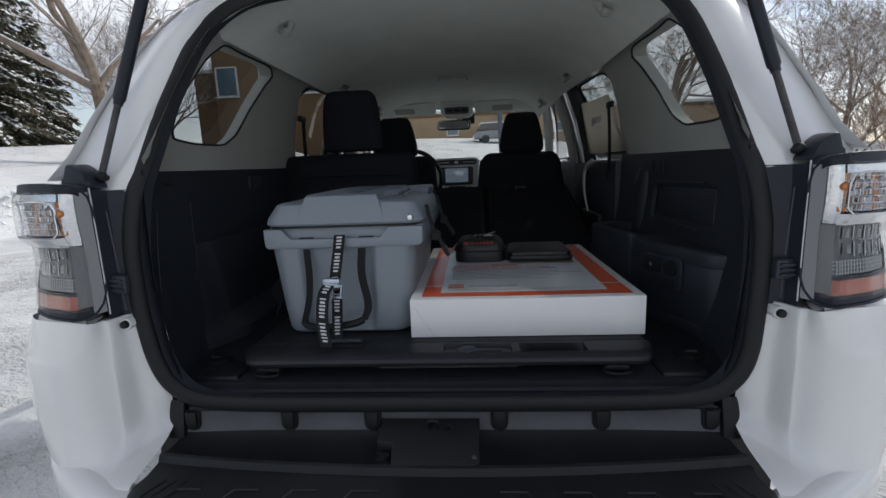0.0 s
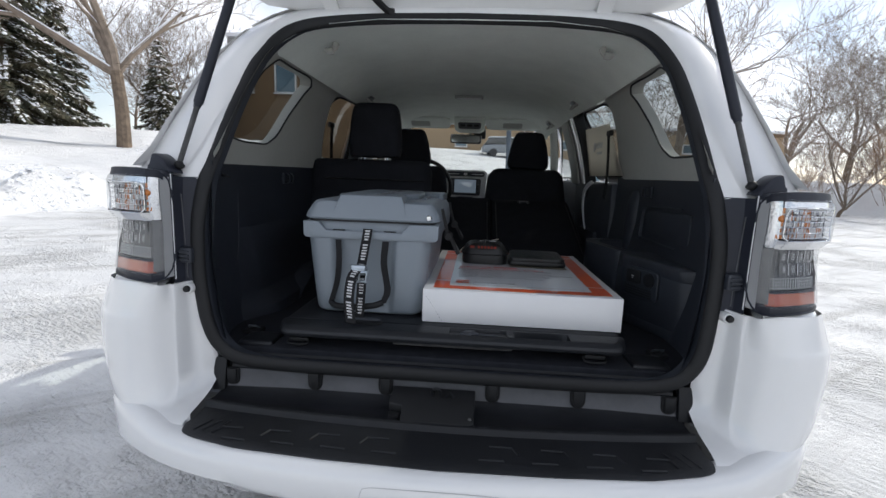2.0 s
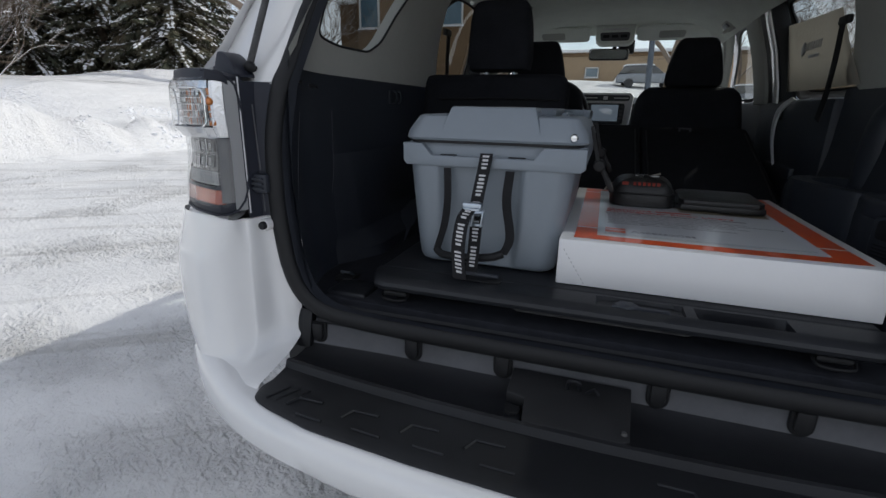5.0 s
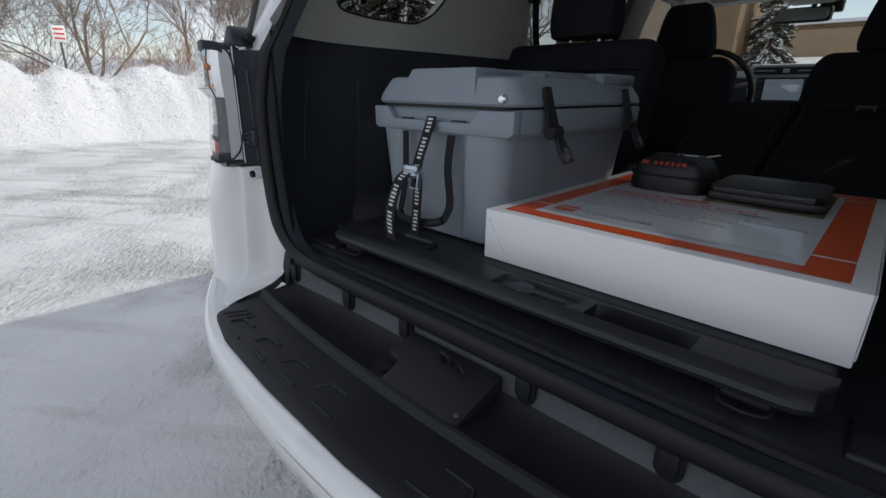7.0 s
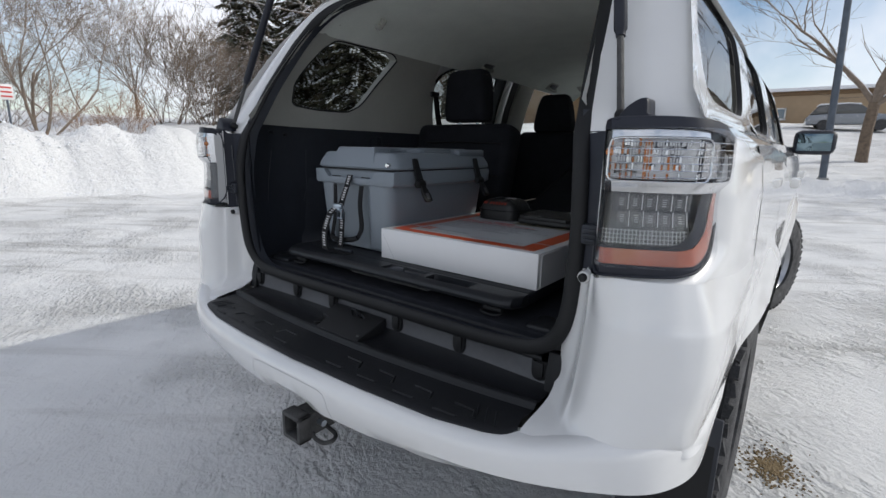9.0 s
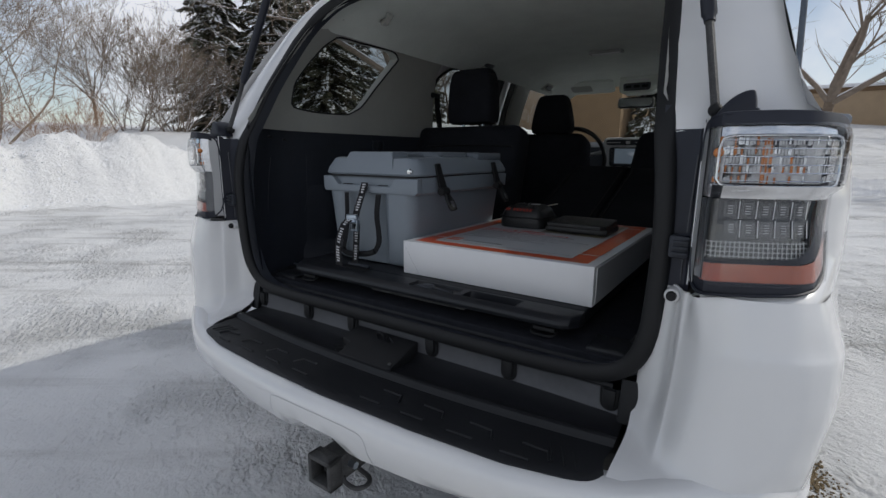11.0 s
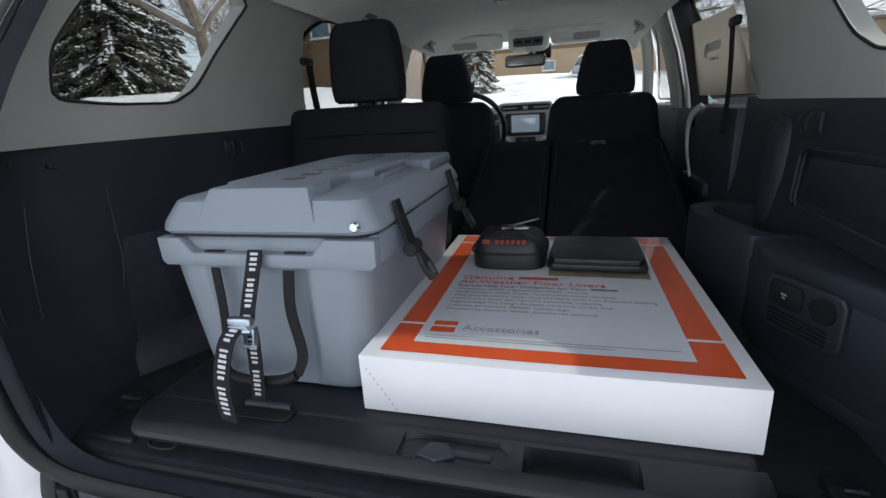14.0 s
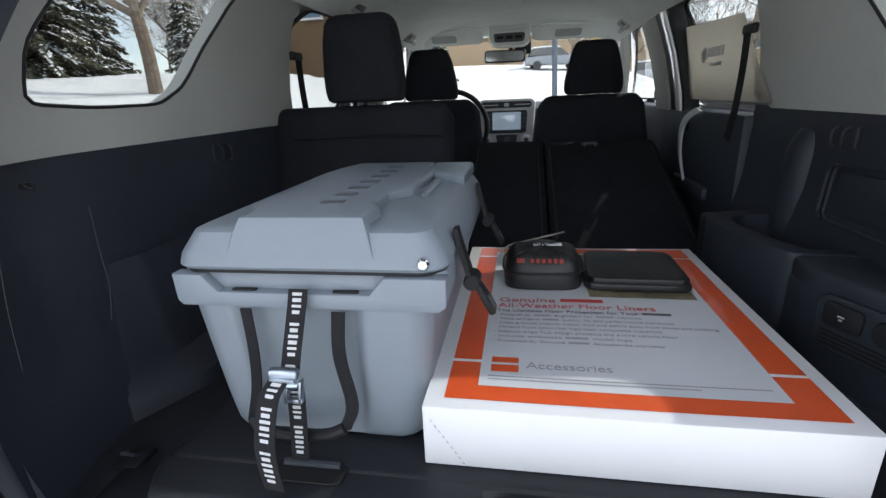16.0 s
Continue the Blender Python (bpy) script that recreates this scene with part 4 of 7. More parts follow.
bumper = part("rear_bumper", bm, M_PAINT, car, "white painted rear bumper")
bm = B()
seam = spline([(-0.163, 0.556), (-0.158, 0.600), (-0.152, 0.635), (-0.136, 0.648), (-0.05, 0.651), (0.06, 0.652), (0.140, 0.649), (0.158, 0.635), (0.165, 0.600), (0.172, 0.558)], 40)
tube(bm, [(x, -0.2497 + 0.10 * x * x + ipol(z, [(0.55, 0.045), (0.558, 0.030), (0.578, 0.0155), (0.61, 0.0038), (0.645, 0.0)]), z) for x, z in seam], 0.0007, 6)
part("cover_seam", bm, M_SEAM, bumper)
for s in (1, -1):
    bm = B()
    rows = []
    for a in np.linspace(0.05, math.pi + 0.35, 20):
        y, z = ARCH_Y + (ARCH_R + 0.02) * math.cos(a), 0.40 + (ARCH_R + 0.02) * math.sin(a)
        rows.append([Vector((s * x, y, max(0.3, z))) for x in (0.905, 0.86, 0.775, 0.765)])
    grid(bm, rows)
    rbox(bm, (s * 0.765, ARCH_Y, 0.60), (0.02, 1.06, 0.6), 0.004)
    part("arch_liner", bm, M_RUBBER, car)
bm = B()
rbox(bm, (0.0, 0.08, 0.57), (1.2, 0.30, 0.02), 0.005)
part("underside_shield", bm, M_BLACK, car)

# hitch receiver
hz, hy = 0.495, -0.245
bm = B()
for dx, dz, sx, sz in ((0, 0.032, 0.076, 0.012), (0, -0.032, 0.076, 0.012), (-0.032, 0, 0.012, 0.076), (0.032, 0, 0.012, 0.076)):
    rbox(bm, (0.01 + dx, hy + 0.02, hz + dz), (sx, 0.04, sz), 0.004)
for dx, dz, sx, sz in ((0, 0.028, 0.064, 0.007), (0, -0.028, 0.064, 0.007), (-0.028, 0, 0.007, 0.064), (0.028, 0, 0.007, 0.064)):
    rbox(bm, (0.01 + dx, hy + 0.16, hz + dz), (sx, 0.24, sz), 0.002)
hitch = part("hitch_receiver", bm, M_METAL, car, "dusty black steel hitch receiver")
bm = B()
tube(bm, spline([(0.035, hy + 0.05, hz - 0.022), (0.05, hy + 0.045, hz - 0.034), (0.080, hy + 0.048, hz - 0.038), (0.096, hy + 0.068, hz - 0.035), (0.082, hy + 0.090, hz - 0.034), (0.05, hy + 0.094, hz - 0.030), (0.035, hy + 0.09, hz - 0.02)], 24), 0.0058, 8)
part("safety_chain_loop", bm, M_METAL, hitch)
bm = B()
lathe(bm, [(0, -0.05), (0.009, -0.05), (0.009, 0.05), (0, 0.05)], (0.01, hy + 0.07, hz), "x", 12)
part("hitch_pin", bm, M_STEEL, hitch)
bm = B()
rbox(bm, (0.01, hy + 0.17, hz + 0.05), (0.14, 0.008, 0.09), 0.003)
rbox(bm, (0.01, hy + 0.20, hz + 0.075), (0.9, 0.06, 0.06), 0.01)
part("hitch_crossbar", bm, M_METAL, hitch)

# step pad
bm = B()
cols = []
for x in np.sin(np.linspace(-math.pi / 2, math.pi / 2, 53)):
    ax = abs(x)
    xr = 0.609
    yr = -ipol(ax * xr, [(0, 0.222), (0.25, 0.214), (0.45, 0.198), (0.56, 0.172), (0.588, 0.161), (0.602, 0.148), (0.609, 0.124)])
    yk = -0.079 + 0.040 * ax ** 2
    cols.append([Vector((x * w, y, z)) for w, y, z in (
        (xr, yr + 0.004, 0.676), (xr, yr, 0.682), (xr * 0.995, yr + 0.006, 0.6855), (xr * 0.985, yr + 0.03, 0.687),
        (0.604, yk - 0.010, 0.688), (0.606, yk - 0.002, 0.7005), (0.606, yk + 0.005, 0.7025), (0.606, yk + 0.012, 0.697),
        (0.604, -0.01, 0.694), (0.602, 0.026, 0.698), (0.600, 0.040, 0.710))])
grid(bm, cols)
pad = part("step_pad", bm, M_PAD, car, "black textured plastic step pad on the bumper")
for sx in (-1, 1):
    for k in range(4):
        x0 = sx * (0.09 + 0.115 * k)
        for pts in ([(x0, -0.182 + 0.002 * k, 0.6872), (x0 + sx * 0.055, -0.180 + 0.003 * k, 0.6872)], [(x0 + sx * 0.025, -0.130, 0.688), (x0 + sx * 0.075, -0.130, 0.688), (x0 + sx * 0.088, -0.155, 0.6876)]):
            bm = B()
            tube(bm, pts, 0.0034, 6)
            part("tread_rib", bm, M_PAD, pad)
    for k in range(3):
        bm = B()
        tube(bm, [(sx * (0.505 + 0.022 * k), -0.105, 0.688), (sx * (0.527 + 0.022 * k), -0.150, 0.6865)], 0.0024, 6)
        part("tread_rib", bm, M_PAD, pad)

# sill: scuff plate with six pockets, latch housing
bm = B()
rows = []
for y, z in ((0.040, 0.706), (0.043, 0.712), (0.047, 0.752), (0.046, 0.757)):
    rows.append([Vector((x, y - 0.004 * (x / 0.58) ** 2, z)) for x in np.linspace(-0.600, 0.600, 30)])
grid(bm, rows)
scuff = part("scuff_plate", bm, M_SCUFF, car, "dark grey plastic scuff plate under the cargo sill")
# solid black slabs on the plate stand for the shade inside the pockets
for x in (-0.575, -0.348, -0.157, 0.124, 0.343, 0.570):
    bm = B()
    o = [(x - 0.019, 0.758), (x - 0.019, 0.727)] + [(x + 0.019 * math.cos(a), 0.727 + 0.019 * math.sin(a)) for a in np.linspace(math.pi, math.tau, 9)[1:-1]] + [(x + 0.019, 0.727), (x + 0.019, 0.758)]
    slab(bm, o, 0.037, 0.046, 0.002, 1, "xz")
    o = [(x - 0.013, 0.758), (x - 0.013, 0.728)] + [(x + 0.013 * math.cos(a), 0.728 + 0.013 * math.sin(a)) for a in np.linspace(math.pi, math.tau, 9)[1:-1]] + [(x + 0.013, 0.728), (x + 0.013, 0.758)]
    slab(bm, o, 0.030, 0.040, 0.004, 2, "xz")
    part("pocket_shade", bm, M_RUBBER, scuff)
bm = B()
rows = []
for y, z in ((0.047, 0.755), (0.041, 0.757), (0.037, 0.762), (0.038, 0.769), (0.046, 0.774), (0.06, 0.773), (0.085, 0.778), (0.10, 0.796), (0.125, 0.80)):
    rows.append([Vector((x, y, z)) for x in np.linspace(-0.575, 0.575, 24)])
grid(bm, rows)
part("cargo_sill", bm, M_PAD, car)
bm = B()
slab(bm, [(-0.135, 0.040), (-0.137, -0.018), (-0.104, -0.024), (-0.100, -0.072), (0.066, -0.074), (0.078, -0.066), (0.080, 0.040)], 0.690, 0.702, 0.003, 2)
for v in bm.verts:
    if v.co.z > 0.696:
        v.co.z += 0.036 * max(0.0, v.co.y + 0.074) / 0.114
house = part("latch_housing", bm, M_RUBBER, car)
bm = B()
slab(bm, loop_round([(-0.062, -0.006), (0.052, -0.006), (0.056, 0.036), (-0.062, 0.036)], 28, 0.15), 0.7265, 0.7285, 0.0, 1)
for v in bm.verts:
    v.co.z += 0.316 * (v.co.y - 0.01)
part("latch_recess", bm, M_RUBBER, house)
bm = B()
tube(bm, spline([(-0.030, 0.014, 0.726), (-0.030, 0.008, 0.746), (-0.020, 0.006, 0.752), (-0.010, 0.008, 0.746), (-0.010, 0.014, 0.726)], 14), 0.0036, 8)
tube(bm, [(0.004, 0.012, 0.728), (0.016, 0.004, 0.744), (0.024, 0.008, 0.732)], 0.0030, 8)
part("striker", bm, M_PAD, house)
bm = B()
slab(bm, [(-0.137, -0.020), (-0.106, -0.026), (-0.102, -0.070), (-0.133, -0.064)], 0.690, 0.699, 0.003, 2)
nb = part("hole_bracket", bm, M_PAD, house)
bm = B()
lathe(bm, [(0.0, 0.004), (0.007, 0.004), (0.009, -0.002), (0.012, -0.003), (0.013, 0.006)], (-0.120, -0.048, 0.700), "z", 18)
part("plug", bm, M_RUBBER, nb)
bm = B()
lathe(bm, [(0.0, 0.004), (0.004, 0.004), (0.0055, 0.0)], (0.068, -0.058, 0.709), "z", 14)
part("screw", bm, M_METAL, house)

# weatherstrip
bm = B()
rows = []
for i, (x, z) in enumerate(opening):
    (ax, az), (bx, bz) = opening[i - 1], opening[(i + 1) % len(opening)]
    tx, tz = bx - ax, bz - az
    L = math.hypot(tx, tz)
    nx_, nz_ = tz / L, -tx / L
    deep = ipol(z, [(0.79, 0.009), (0.86, 0.014), (1.22, 0.014), (1.30, 0.009)])
    rows.append([Vector((x + nx_ * 0.018 * math.cos(a), yo(z) + 0.012 - deep + deep * math.sin(a), z + nz_ * 0.018 * math.cos(a))) for a in np.linspace(0, math.tau, 14, endpoint=False)])
grid(bm, [list(c) for c in zip(*rows)] + [[r[0] for r in rows]], closed=True)
part("weatherstrip", bm, M_RUBBER, car, "black rubber weatherstrip round the opening")
bm = B()
rows = [[Vector((x * k, yo(z) + dy, 1.2 + (z - 1.2) * kz)) for x, z in opening] for k, kz, dy in ((1.0, 1.0, 0.0), (0.991, 0.994, 0.010), (0.985, 0.990, 0.045))]
grid(bm, rows, closed=True)
part("opening_trim", bm, M_BLACK, car)

# gas struts and liftgate
for s in (1, -1):
    b0, top = Vector((s * 0.697, 0.040, 1.292)), Vector((s * 0.588, 0.207, 1.868))
    mid = b0 + (top - b0) * 0.255
    bm = B()
    tube(bm, [b0 + (mid - b0) * 0.06, mid], 0.0068, 10)
    st = part("gas_strut", bm, M_METAL, car, "black gas strut holding the liftgate")
    bm = B()
    tube(bm, [mid, mid + (top - mid) * 0.02, mid + (top - mid) * 0.03, top], [0.009, 0.0095, 0.0125, 0.0125], 14)
    part("cylinder", bm, M_JAMB, st)
    bm = B()
    bmesh.ops.create_uvsphere(bm, u_segments=14, v_segments=8, radius=0.0115, matrix=Matrix.Translation(b0))
    tube(bm, [b0 + Vector((0, 0.03, -0.008)), b0], 0.007, 8)
    rbox(bm, b0 + Vector((s * -0.006, 0.022, -0.018)), (0.034, 0.012, 0.024), 0.005)
    part("ball_joint", bm, M_RUBBER, st)
    bm = B()
    fin = spline([(0.690, 1.270), (0.694, 1.276), (0.702, 1.284), (0.715, 1.303), (0.733, 1.316), (0.748, 1.318), (0.752, 1.308), (0.754, 1.292)], 22)
    slab(bm, [(s * x, z) for x, z in fin] + [(s * 0.758, 1.290), (s * 0.758, 1.275)], 0.0, 0.052, 0.005, 2, "xz")
    for v in bm.verts:
        v.co.y += 0.25 * max(0.0, v.co.z - 1.27) + 0.10 * max(0.0, abs(v.co.x) - 0.74)
    part("lamp_cap", bm, M_JAMB, car)
HINGE, UP = Vector((0, 0.372, 1.762)), radians(33)
gate_dir, gate_n = Vector((0, -math.cos(UP), math.sin(UP))), Vector((0, math.sin(UP), math.cos(UP)))


def gate_pt(x, a, h):
    return HINGE + Vector((x, 0, 0)) + gate_dir * a + gate_n * h


def gate_slab(name, outline, h0, h1, m, parent, bev=0.01, label=""):
    b = B()
    slab(b, outline, h0, h1, bev, 2)
    for v in b.verts:
        v.co = gate_pt(v.co.x, v.co.y, v.co.z)
    return part(name, b, m, parent, label)


gate = gate_slab("liftgate", [(-0.52, 0.0), (0.52, 0.0), (0.60, 0.015), (0.645, 0.05), (0.665, 0.2), (0.70, 0.5), (0.74, 0.62), (0.74, 1.02), (0.66, 1.12), (-0.66, 1.12), (-0.74, 1.02), (-0.74, 0.62), (-0.70, 0.5), (-0.665, 0.2), (-0.645, 0.05), (-0.60, 0.015)], 0.0, 0.09, M_PAINT, car, 0.02, "white liftgate raised above the opening")
gate_slab("gate_trim", [(-0.58, 0.62), (0.58, 0.62), (0.62, 1.06), (-0.62, 1.06)], -0.02, 0.0, M_BLACK, gate)
gate_slab("gate_glass", [(-0.52, 0.16), (0.52, 0.16), (0.60, 0.56), (-0.60, 0.56)], -0.006, 0.0, M_SMOKE, gate, 0.002)
for s in (1, -1):
    gate_slab("gate_hinge", [(s * 0.375, -0.012), (s * 0.42, -0.012), (s * 0.42, 0.085), (s * 0.375, 0.085)], -0.014, -0.002, M_PAINT, gate, 0.004)
bm = B()
tube(bm, spline([(-0.215, 0.352, 1.756), (-0.235, 0.33, 1.765), (-0.275, 0.27, 1.795), (-0.33, 0.20, 1.85)], 14), [0.016, 0.015, 0.013] + [0.010] * 11, 10)
part("wiring_boot", bm, M_RUBBER, gate)

# wheels
def wheel(x, y, steer=0.0):
    s = 1 if x > 0 else -1
    R, W = 0.385, 0.255
    b = B()
    prof = [(0.225, -W / 2 + 0.01), (0.30, -W / 2), (0.352, -W / 2 + 0.006), (0.374, -W / 2 + 0.022), (0.380, -0.04), (0.381, 0.04), (0.374, W / 2 - 0.022), (0.352, W / 2 - 0.006), (0.30, W / 2), (0.225, W / 2 - 0.01), (0.225, -W / 2 + 0.01)]
    lathe(b, prof, (0, 0, 0), "x", 56, closed=True)
    rng = random.Random(4)
    for k in range(44):
        a = math.tau * k / 44
        for j, off in enumerate((-0.098, -0.05, 0.0, 0.05, 0.098)):
            aa = a + (0.5 if j % 2 else 0) * math.tau / 44
            rot = Matrix.Rotation(aa, 3, "X") @ Matrix.Rotation(rng.uniform(-0.3, 0.3), 3, "Z")
            rr = R - 0.004 - (0.007 if abs(off) > 0.09 else 0)
            rbox(b, (off, -math.sin(aa) * rr, math.cos(aa) * rr), (0.040, 0.038, 0.016), 0.0, 1, rot)
    m = Matrix.Translation((x, y, R)) @ Matrix.Rotation(steer, 4, "Z")
    bmesh.ops.transform(b, matrix=m, verts=b.verts)
    wh = part("wheel", b, M_TYRE, car, "snow-dusted all-terrain tyre")
    b = B()
    lathe(b, [(0.0, 0.06 * s), (0.05, 0.062 * s), (0.06, 0.05 * s), (0.20, 0.07 * s), (0.228, 0.10 * s), (0.228, -0.1 * s)], (0, 0, 0), "x", 32)
    bmesh.ops.transform(b, matrix=m, verts=b.verts)
    part("rim", b, M_RIM, wh)


for s in (1, -1):
    wheel(s * 0.80, ARCH_Y)
    wheel(s * 0.795, ARCH_F, radians(-20))
    bm = B()
    for c in (ARCH_Y, ARCH_F):
        bm = B()
        rows = [[Vector((s * x, c + math.cos(a) * (ARCH_R - 0.01), 0.40 + math.sin(a) * (ARCH_R - 0.01))) for a in np.linspace(-0.35, math.pi + 0.35, 20)] for x in (0.90, 0.60)]
        grid(bm, rows)
        part("wheel_liner", bm, M_BLACK, car)
    bm = B()
    rbox(bm, (s * 0.80, 0.36, 0.42), (0.23, 0.012, 0.34), 0.004)
    part("mud_flap", bm, M_BLACK, car, "black plastic mud flap")
    # door mirrors
    bm = B()
    rbox(bm, (s * 0.985, 2.93, 1.31), (0.215, 0.10, 0.15), 0.04, 3)
    rbox(bm, (s * 0.86, 2.94, 1.262), (0.12, 0.05, 0.04), 0.012)
    mr = part("door_mirror", bm, M_JAMB, car, "dark door mirror")
    bm = B()
    rbox(bm, (s * 0.985, 2.880, 1.31), (0.17, 0.006, 0.105), 0.002)
    part("mirror_glass", bm, M_MIRROR, mr)
bm = B()
for y0, y1, z in ((1.35, 3.15, 0.46), (0.0, 4.3, 0.62)):
    rbox(bm, (0, (y0 + y1) / 2, z), (1.55 if z < 0.5 else 1.3, y1 - y0, 0.05), 0.01)
part("floor_pan", bm, M_METAL, car)

# ---- the vehicle: cargo bay and cabin ----
bm = B()
rbox(bm, (0, 0.66, 0.785), (1.44, 1.14, 0.03), 0.004)
part("cargo_floor", bm, M_CARPET, car)
bm = B()
rbox(bm, (0, 2.12, 0.66), (1.60, 2.0, 0.04), 0.004)
rbox(bm, (0, 1.16, 0.73), (1.60, 0.04, 0.14), 0.004)
part("cabin_floor", bm, M_CARPET, car)
for s in (1, -1):
    bm = B()
    rbox(bm, (s * 0.80, 2.12, 0.72), (0.04, 2.0, 0.20), 0.004)
    part("door_sill", bm, M_BLACK, car)
    bm = B()
    slab(bm, [(0.022, 0.700), (0.055, 0.700), (0.055, 0.785), (0.040, 0.785), (0.030, 0.745)], s * 0.590, s * 0.626, 0.004, 2, "yz")
    part("sill_end", bm, M_PAD, car)
XI = [(0.78, 0.67), (0.9, 0.70), (1.1, 0.732), (1.30, 0.742)]


def wall_x(y, z):
    """The lower side trim: curves in to the rear opening."""
    edge = ipol(z, [(0.775, 0.58), (0.865, 0.602), (0.96, 0.614), (1.07, 0.622), (1.18, 0.620), (1.31, 0.612)])
    t = min(1.0, max(0.0, (y - 0.05) / 0.22))
    t = t * (2 - t)
    return edge + (ipol(z, XI) - edge) * t


def up_x(z):
    return ipol(z, [(1.28, 0.742), (1.40, 0.728), (1.50, 0.705), (1.60, 0.668), (1.67, 0.615), (1.72, 0.55)])


LINE_A = [(-0.69, 0.185, 1.204), (-0.69, 0.175, 1.152), (-0.69, 0.165, 1.087), (-0.69, 0.156, 0.988)]
LINE_B = [(-0.715, 0.363, 1.21), (-0.715, 0.359, 1.119), (-0.715, 0.356, 1.041), (-0.715, 0.32, 0.922)]
HOOKS = [(-0.7, 0.192, 1.274), (-0.7, 0.254, 1.266)]
QW_IN = [(0.292, 1.385), (0.285, 1.465), (0.345, 1.545), (0.405, 1.61), (0.46, 1.65), (0.80, 1.655), (0.86, 1.628), (0.69, 1.415), (0.61, 1.378), (0.45, 1.376)]
for s in (1, -1):
    bm = B()
    rows = []
    for y in np.r_[np.linspace(0.055, 0.3, 9), np.linspace(0.36, 1.25, 12)]:
        rows.append([Vector((s * wall_x(y, z), y, z)) for z in np.linspace(0.78, 1.306, 12)])
    grid(bm, rows)
    lower = part("cargo_side_trim", bm, M_BLACK, car, "black plastic cargo side trim")
    bm = B()
    if s > 0:
        slab(bm, [(0.725, 0.30), (0.694, 0.318), (0.682, 0.335), (0.592, 0.550), (0.588, 0.580), (0.598, 0.652), (0.725, 0.652)], 0.80, 1.000, 0.010, 2)
        slab(bm, [(0.725, 0.30), (0.694, 0.318), (0.682, 0.335), (0.592, 0.550), (0.588, 0.580), (0.592, 0.610), (0.600, 0.652), (0.725, 0.652)], 0.985, 1.036, 0.012, 3)
        outer = loop_round([(0.735, 0.655), (0.598, 0.655), (0.572, 0.74), (0.536, 0.905), (0.548, 0.985), (0.60, 1.03), (0.735, 1.04)], 64, 0.2)
        hole = loop_round([(0.735, 0.690), (0.648, 0.690), (0.622, 0.75), (0.588, 0.890), (0.598, 0.955), (0.64, 0.985), (0.735, 0.990)], 64, 0.2)
        grid(bm, [[Vector((x, y, z)) for x, y in lp] for lp, z in ((outer, 0.80), (outer, 1.018), ([(0.004 * 0.66 + 0.996 * x, 0.004 * 0.85 + 0.996 * y) for x, y in outer], 1.028), ([(0.02 * 0.66 + 0.98 * x, 0.02 * 0.85 + 0.98 * y) for x, y in outer], 1.034), ([(0.5 * (p[0] + q[0]), 0.5 * (p[1] + q[1])) for p, q in zip(outer, hole)], 1.035), ([(-0.02 * 0.66 + 1.02 * x, -0.02 * 0.85 + 1.02 * y) for x, y in hole], 1.033), (hole, 1.024), (hole, 0.93), ([(0.66 + 0.02 * (x - 0.66), 0.85 + 0.02 * (y - 0.85)) for x, y in hole], 0.925))], closed=True)
        rbox(bm, (0.66, 1.10, 0.90), (0.13, 0.14, 0.20), 0.02, 3)
        slab(bm, [(0.725, 0.29), (0.690, 0.305), (0.584, 0.56), (0.584, 0.70), (0.725, 0.70)], 0.80, 0.835, 0.008, 2)
    else:
        # a flat rear face that widens downwards between the wall crease and a soft ridge
        rows = []
        for z in np.linspace(1.09, 0.79, 16):
            rx = ipol(z, [(0.79, 0.602), (0.83, 0.612), (0.86, 0.672), (1.05, 0.703), (1.09, 0.716)])
            cy = ipol(z, [(0.79, 0.283), (0.85, 0.297), (1.09, 0.368)])
            wx = wall_x(cy, z) + 0.004
            rows.append([Vector((-x, y, z)) for x, y in ((wx, cy), (0.5 * (wx + rx), 0.5 * (cy + 0.43)), (rx + 0.010, 0.414), (rx + 0.003, 0.428), (rx, 0.45), (rx, 0.53), (rx, 1.08), (0.735, 1.16))])
        grid(bm, rows)
    wh = part("wheel_house", bm, M_BLACK, lower)
    if s > 0:
        bm = B()
        tube(bm, spline([(0.762, 0.965, 1.00), (0.760, 0.965, 1.08), (0.762, 0.960, 1.16), (0.775, 0.955, 1.25)], 12), [0.058] * 10 + [0.055, 0.045], 20)
        part("belt_housing", bm, M_BLACK, lower)
        bm = B()
        slab(bm, loop_round([(0.40, 1.088), (0.785, 1.082), (0.785, 1.180), (0.40, 1.196)], 40, 0.08), 0.0, 0.012, 0.004, 2, "yz")
        for v in bm.verts:
            v.co.x += wall_x(v.co.y, 1.13) - 0.005
        part("access_panel", bm, M_BLACK, lower)
    bm = B()
    rbox(bm, (s * 0.735, 0.79, 1.252), (0.010, 0.052, 0.044), 0.004)
    for hy_ in (0.774, 0.810):
        tube(bm, spline([(s * 0.722, hy_, 1.272), (s * 0.713, hy_, 1.268), (s * 0.710, hy_, 1.252), (s * 0.713, hy_, 1.237), (s * 0.722, hy_, 1.233)], 10), 0.0026, 6)
    part("bag_hook", bm, M_BLACK, lower)
    bm = B()
    if s > 0:
        for gy_, r in ((0.822, 0.0045), (0.802, 0.0035)):
            tube(bm, spline([(0.730, gy_ - 0.02, 1.192), (0.728, gy_ - 0.004, 1.184), (0.726, gy_, 1.16), (0.724, gy_ + 0.002, 1.11), (0.722, gy_, 1.085), (0.720, gy_ - 0.02, 1.072)], 14), r, 8)
        tube(bm, [(0.726, 0.79, 1.194), (0.722, 0.60, 1.205), (0.71, 0.42, 1.21)], 0.0035, 6)
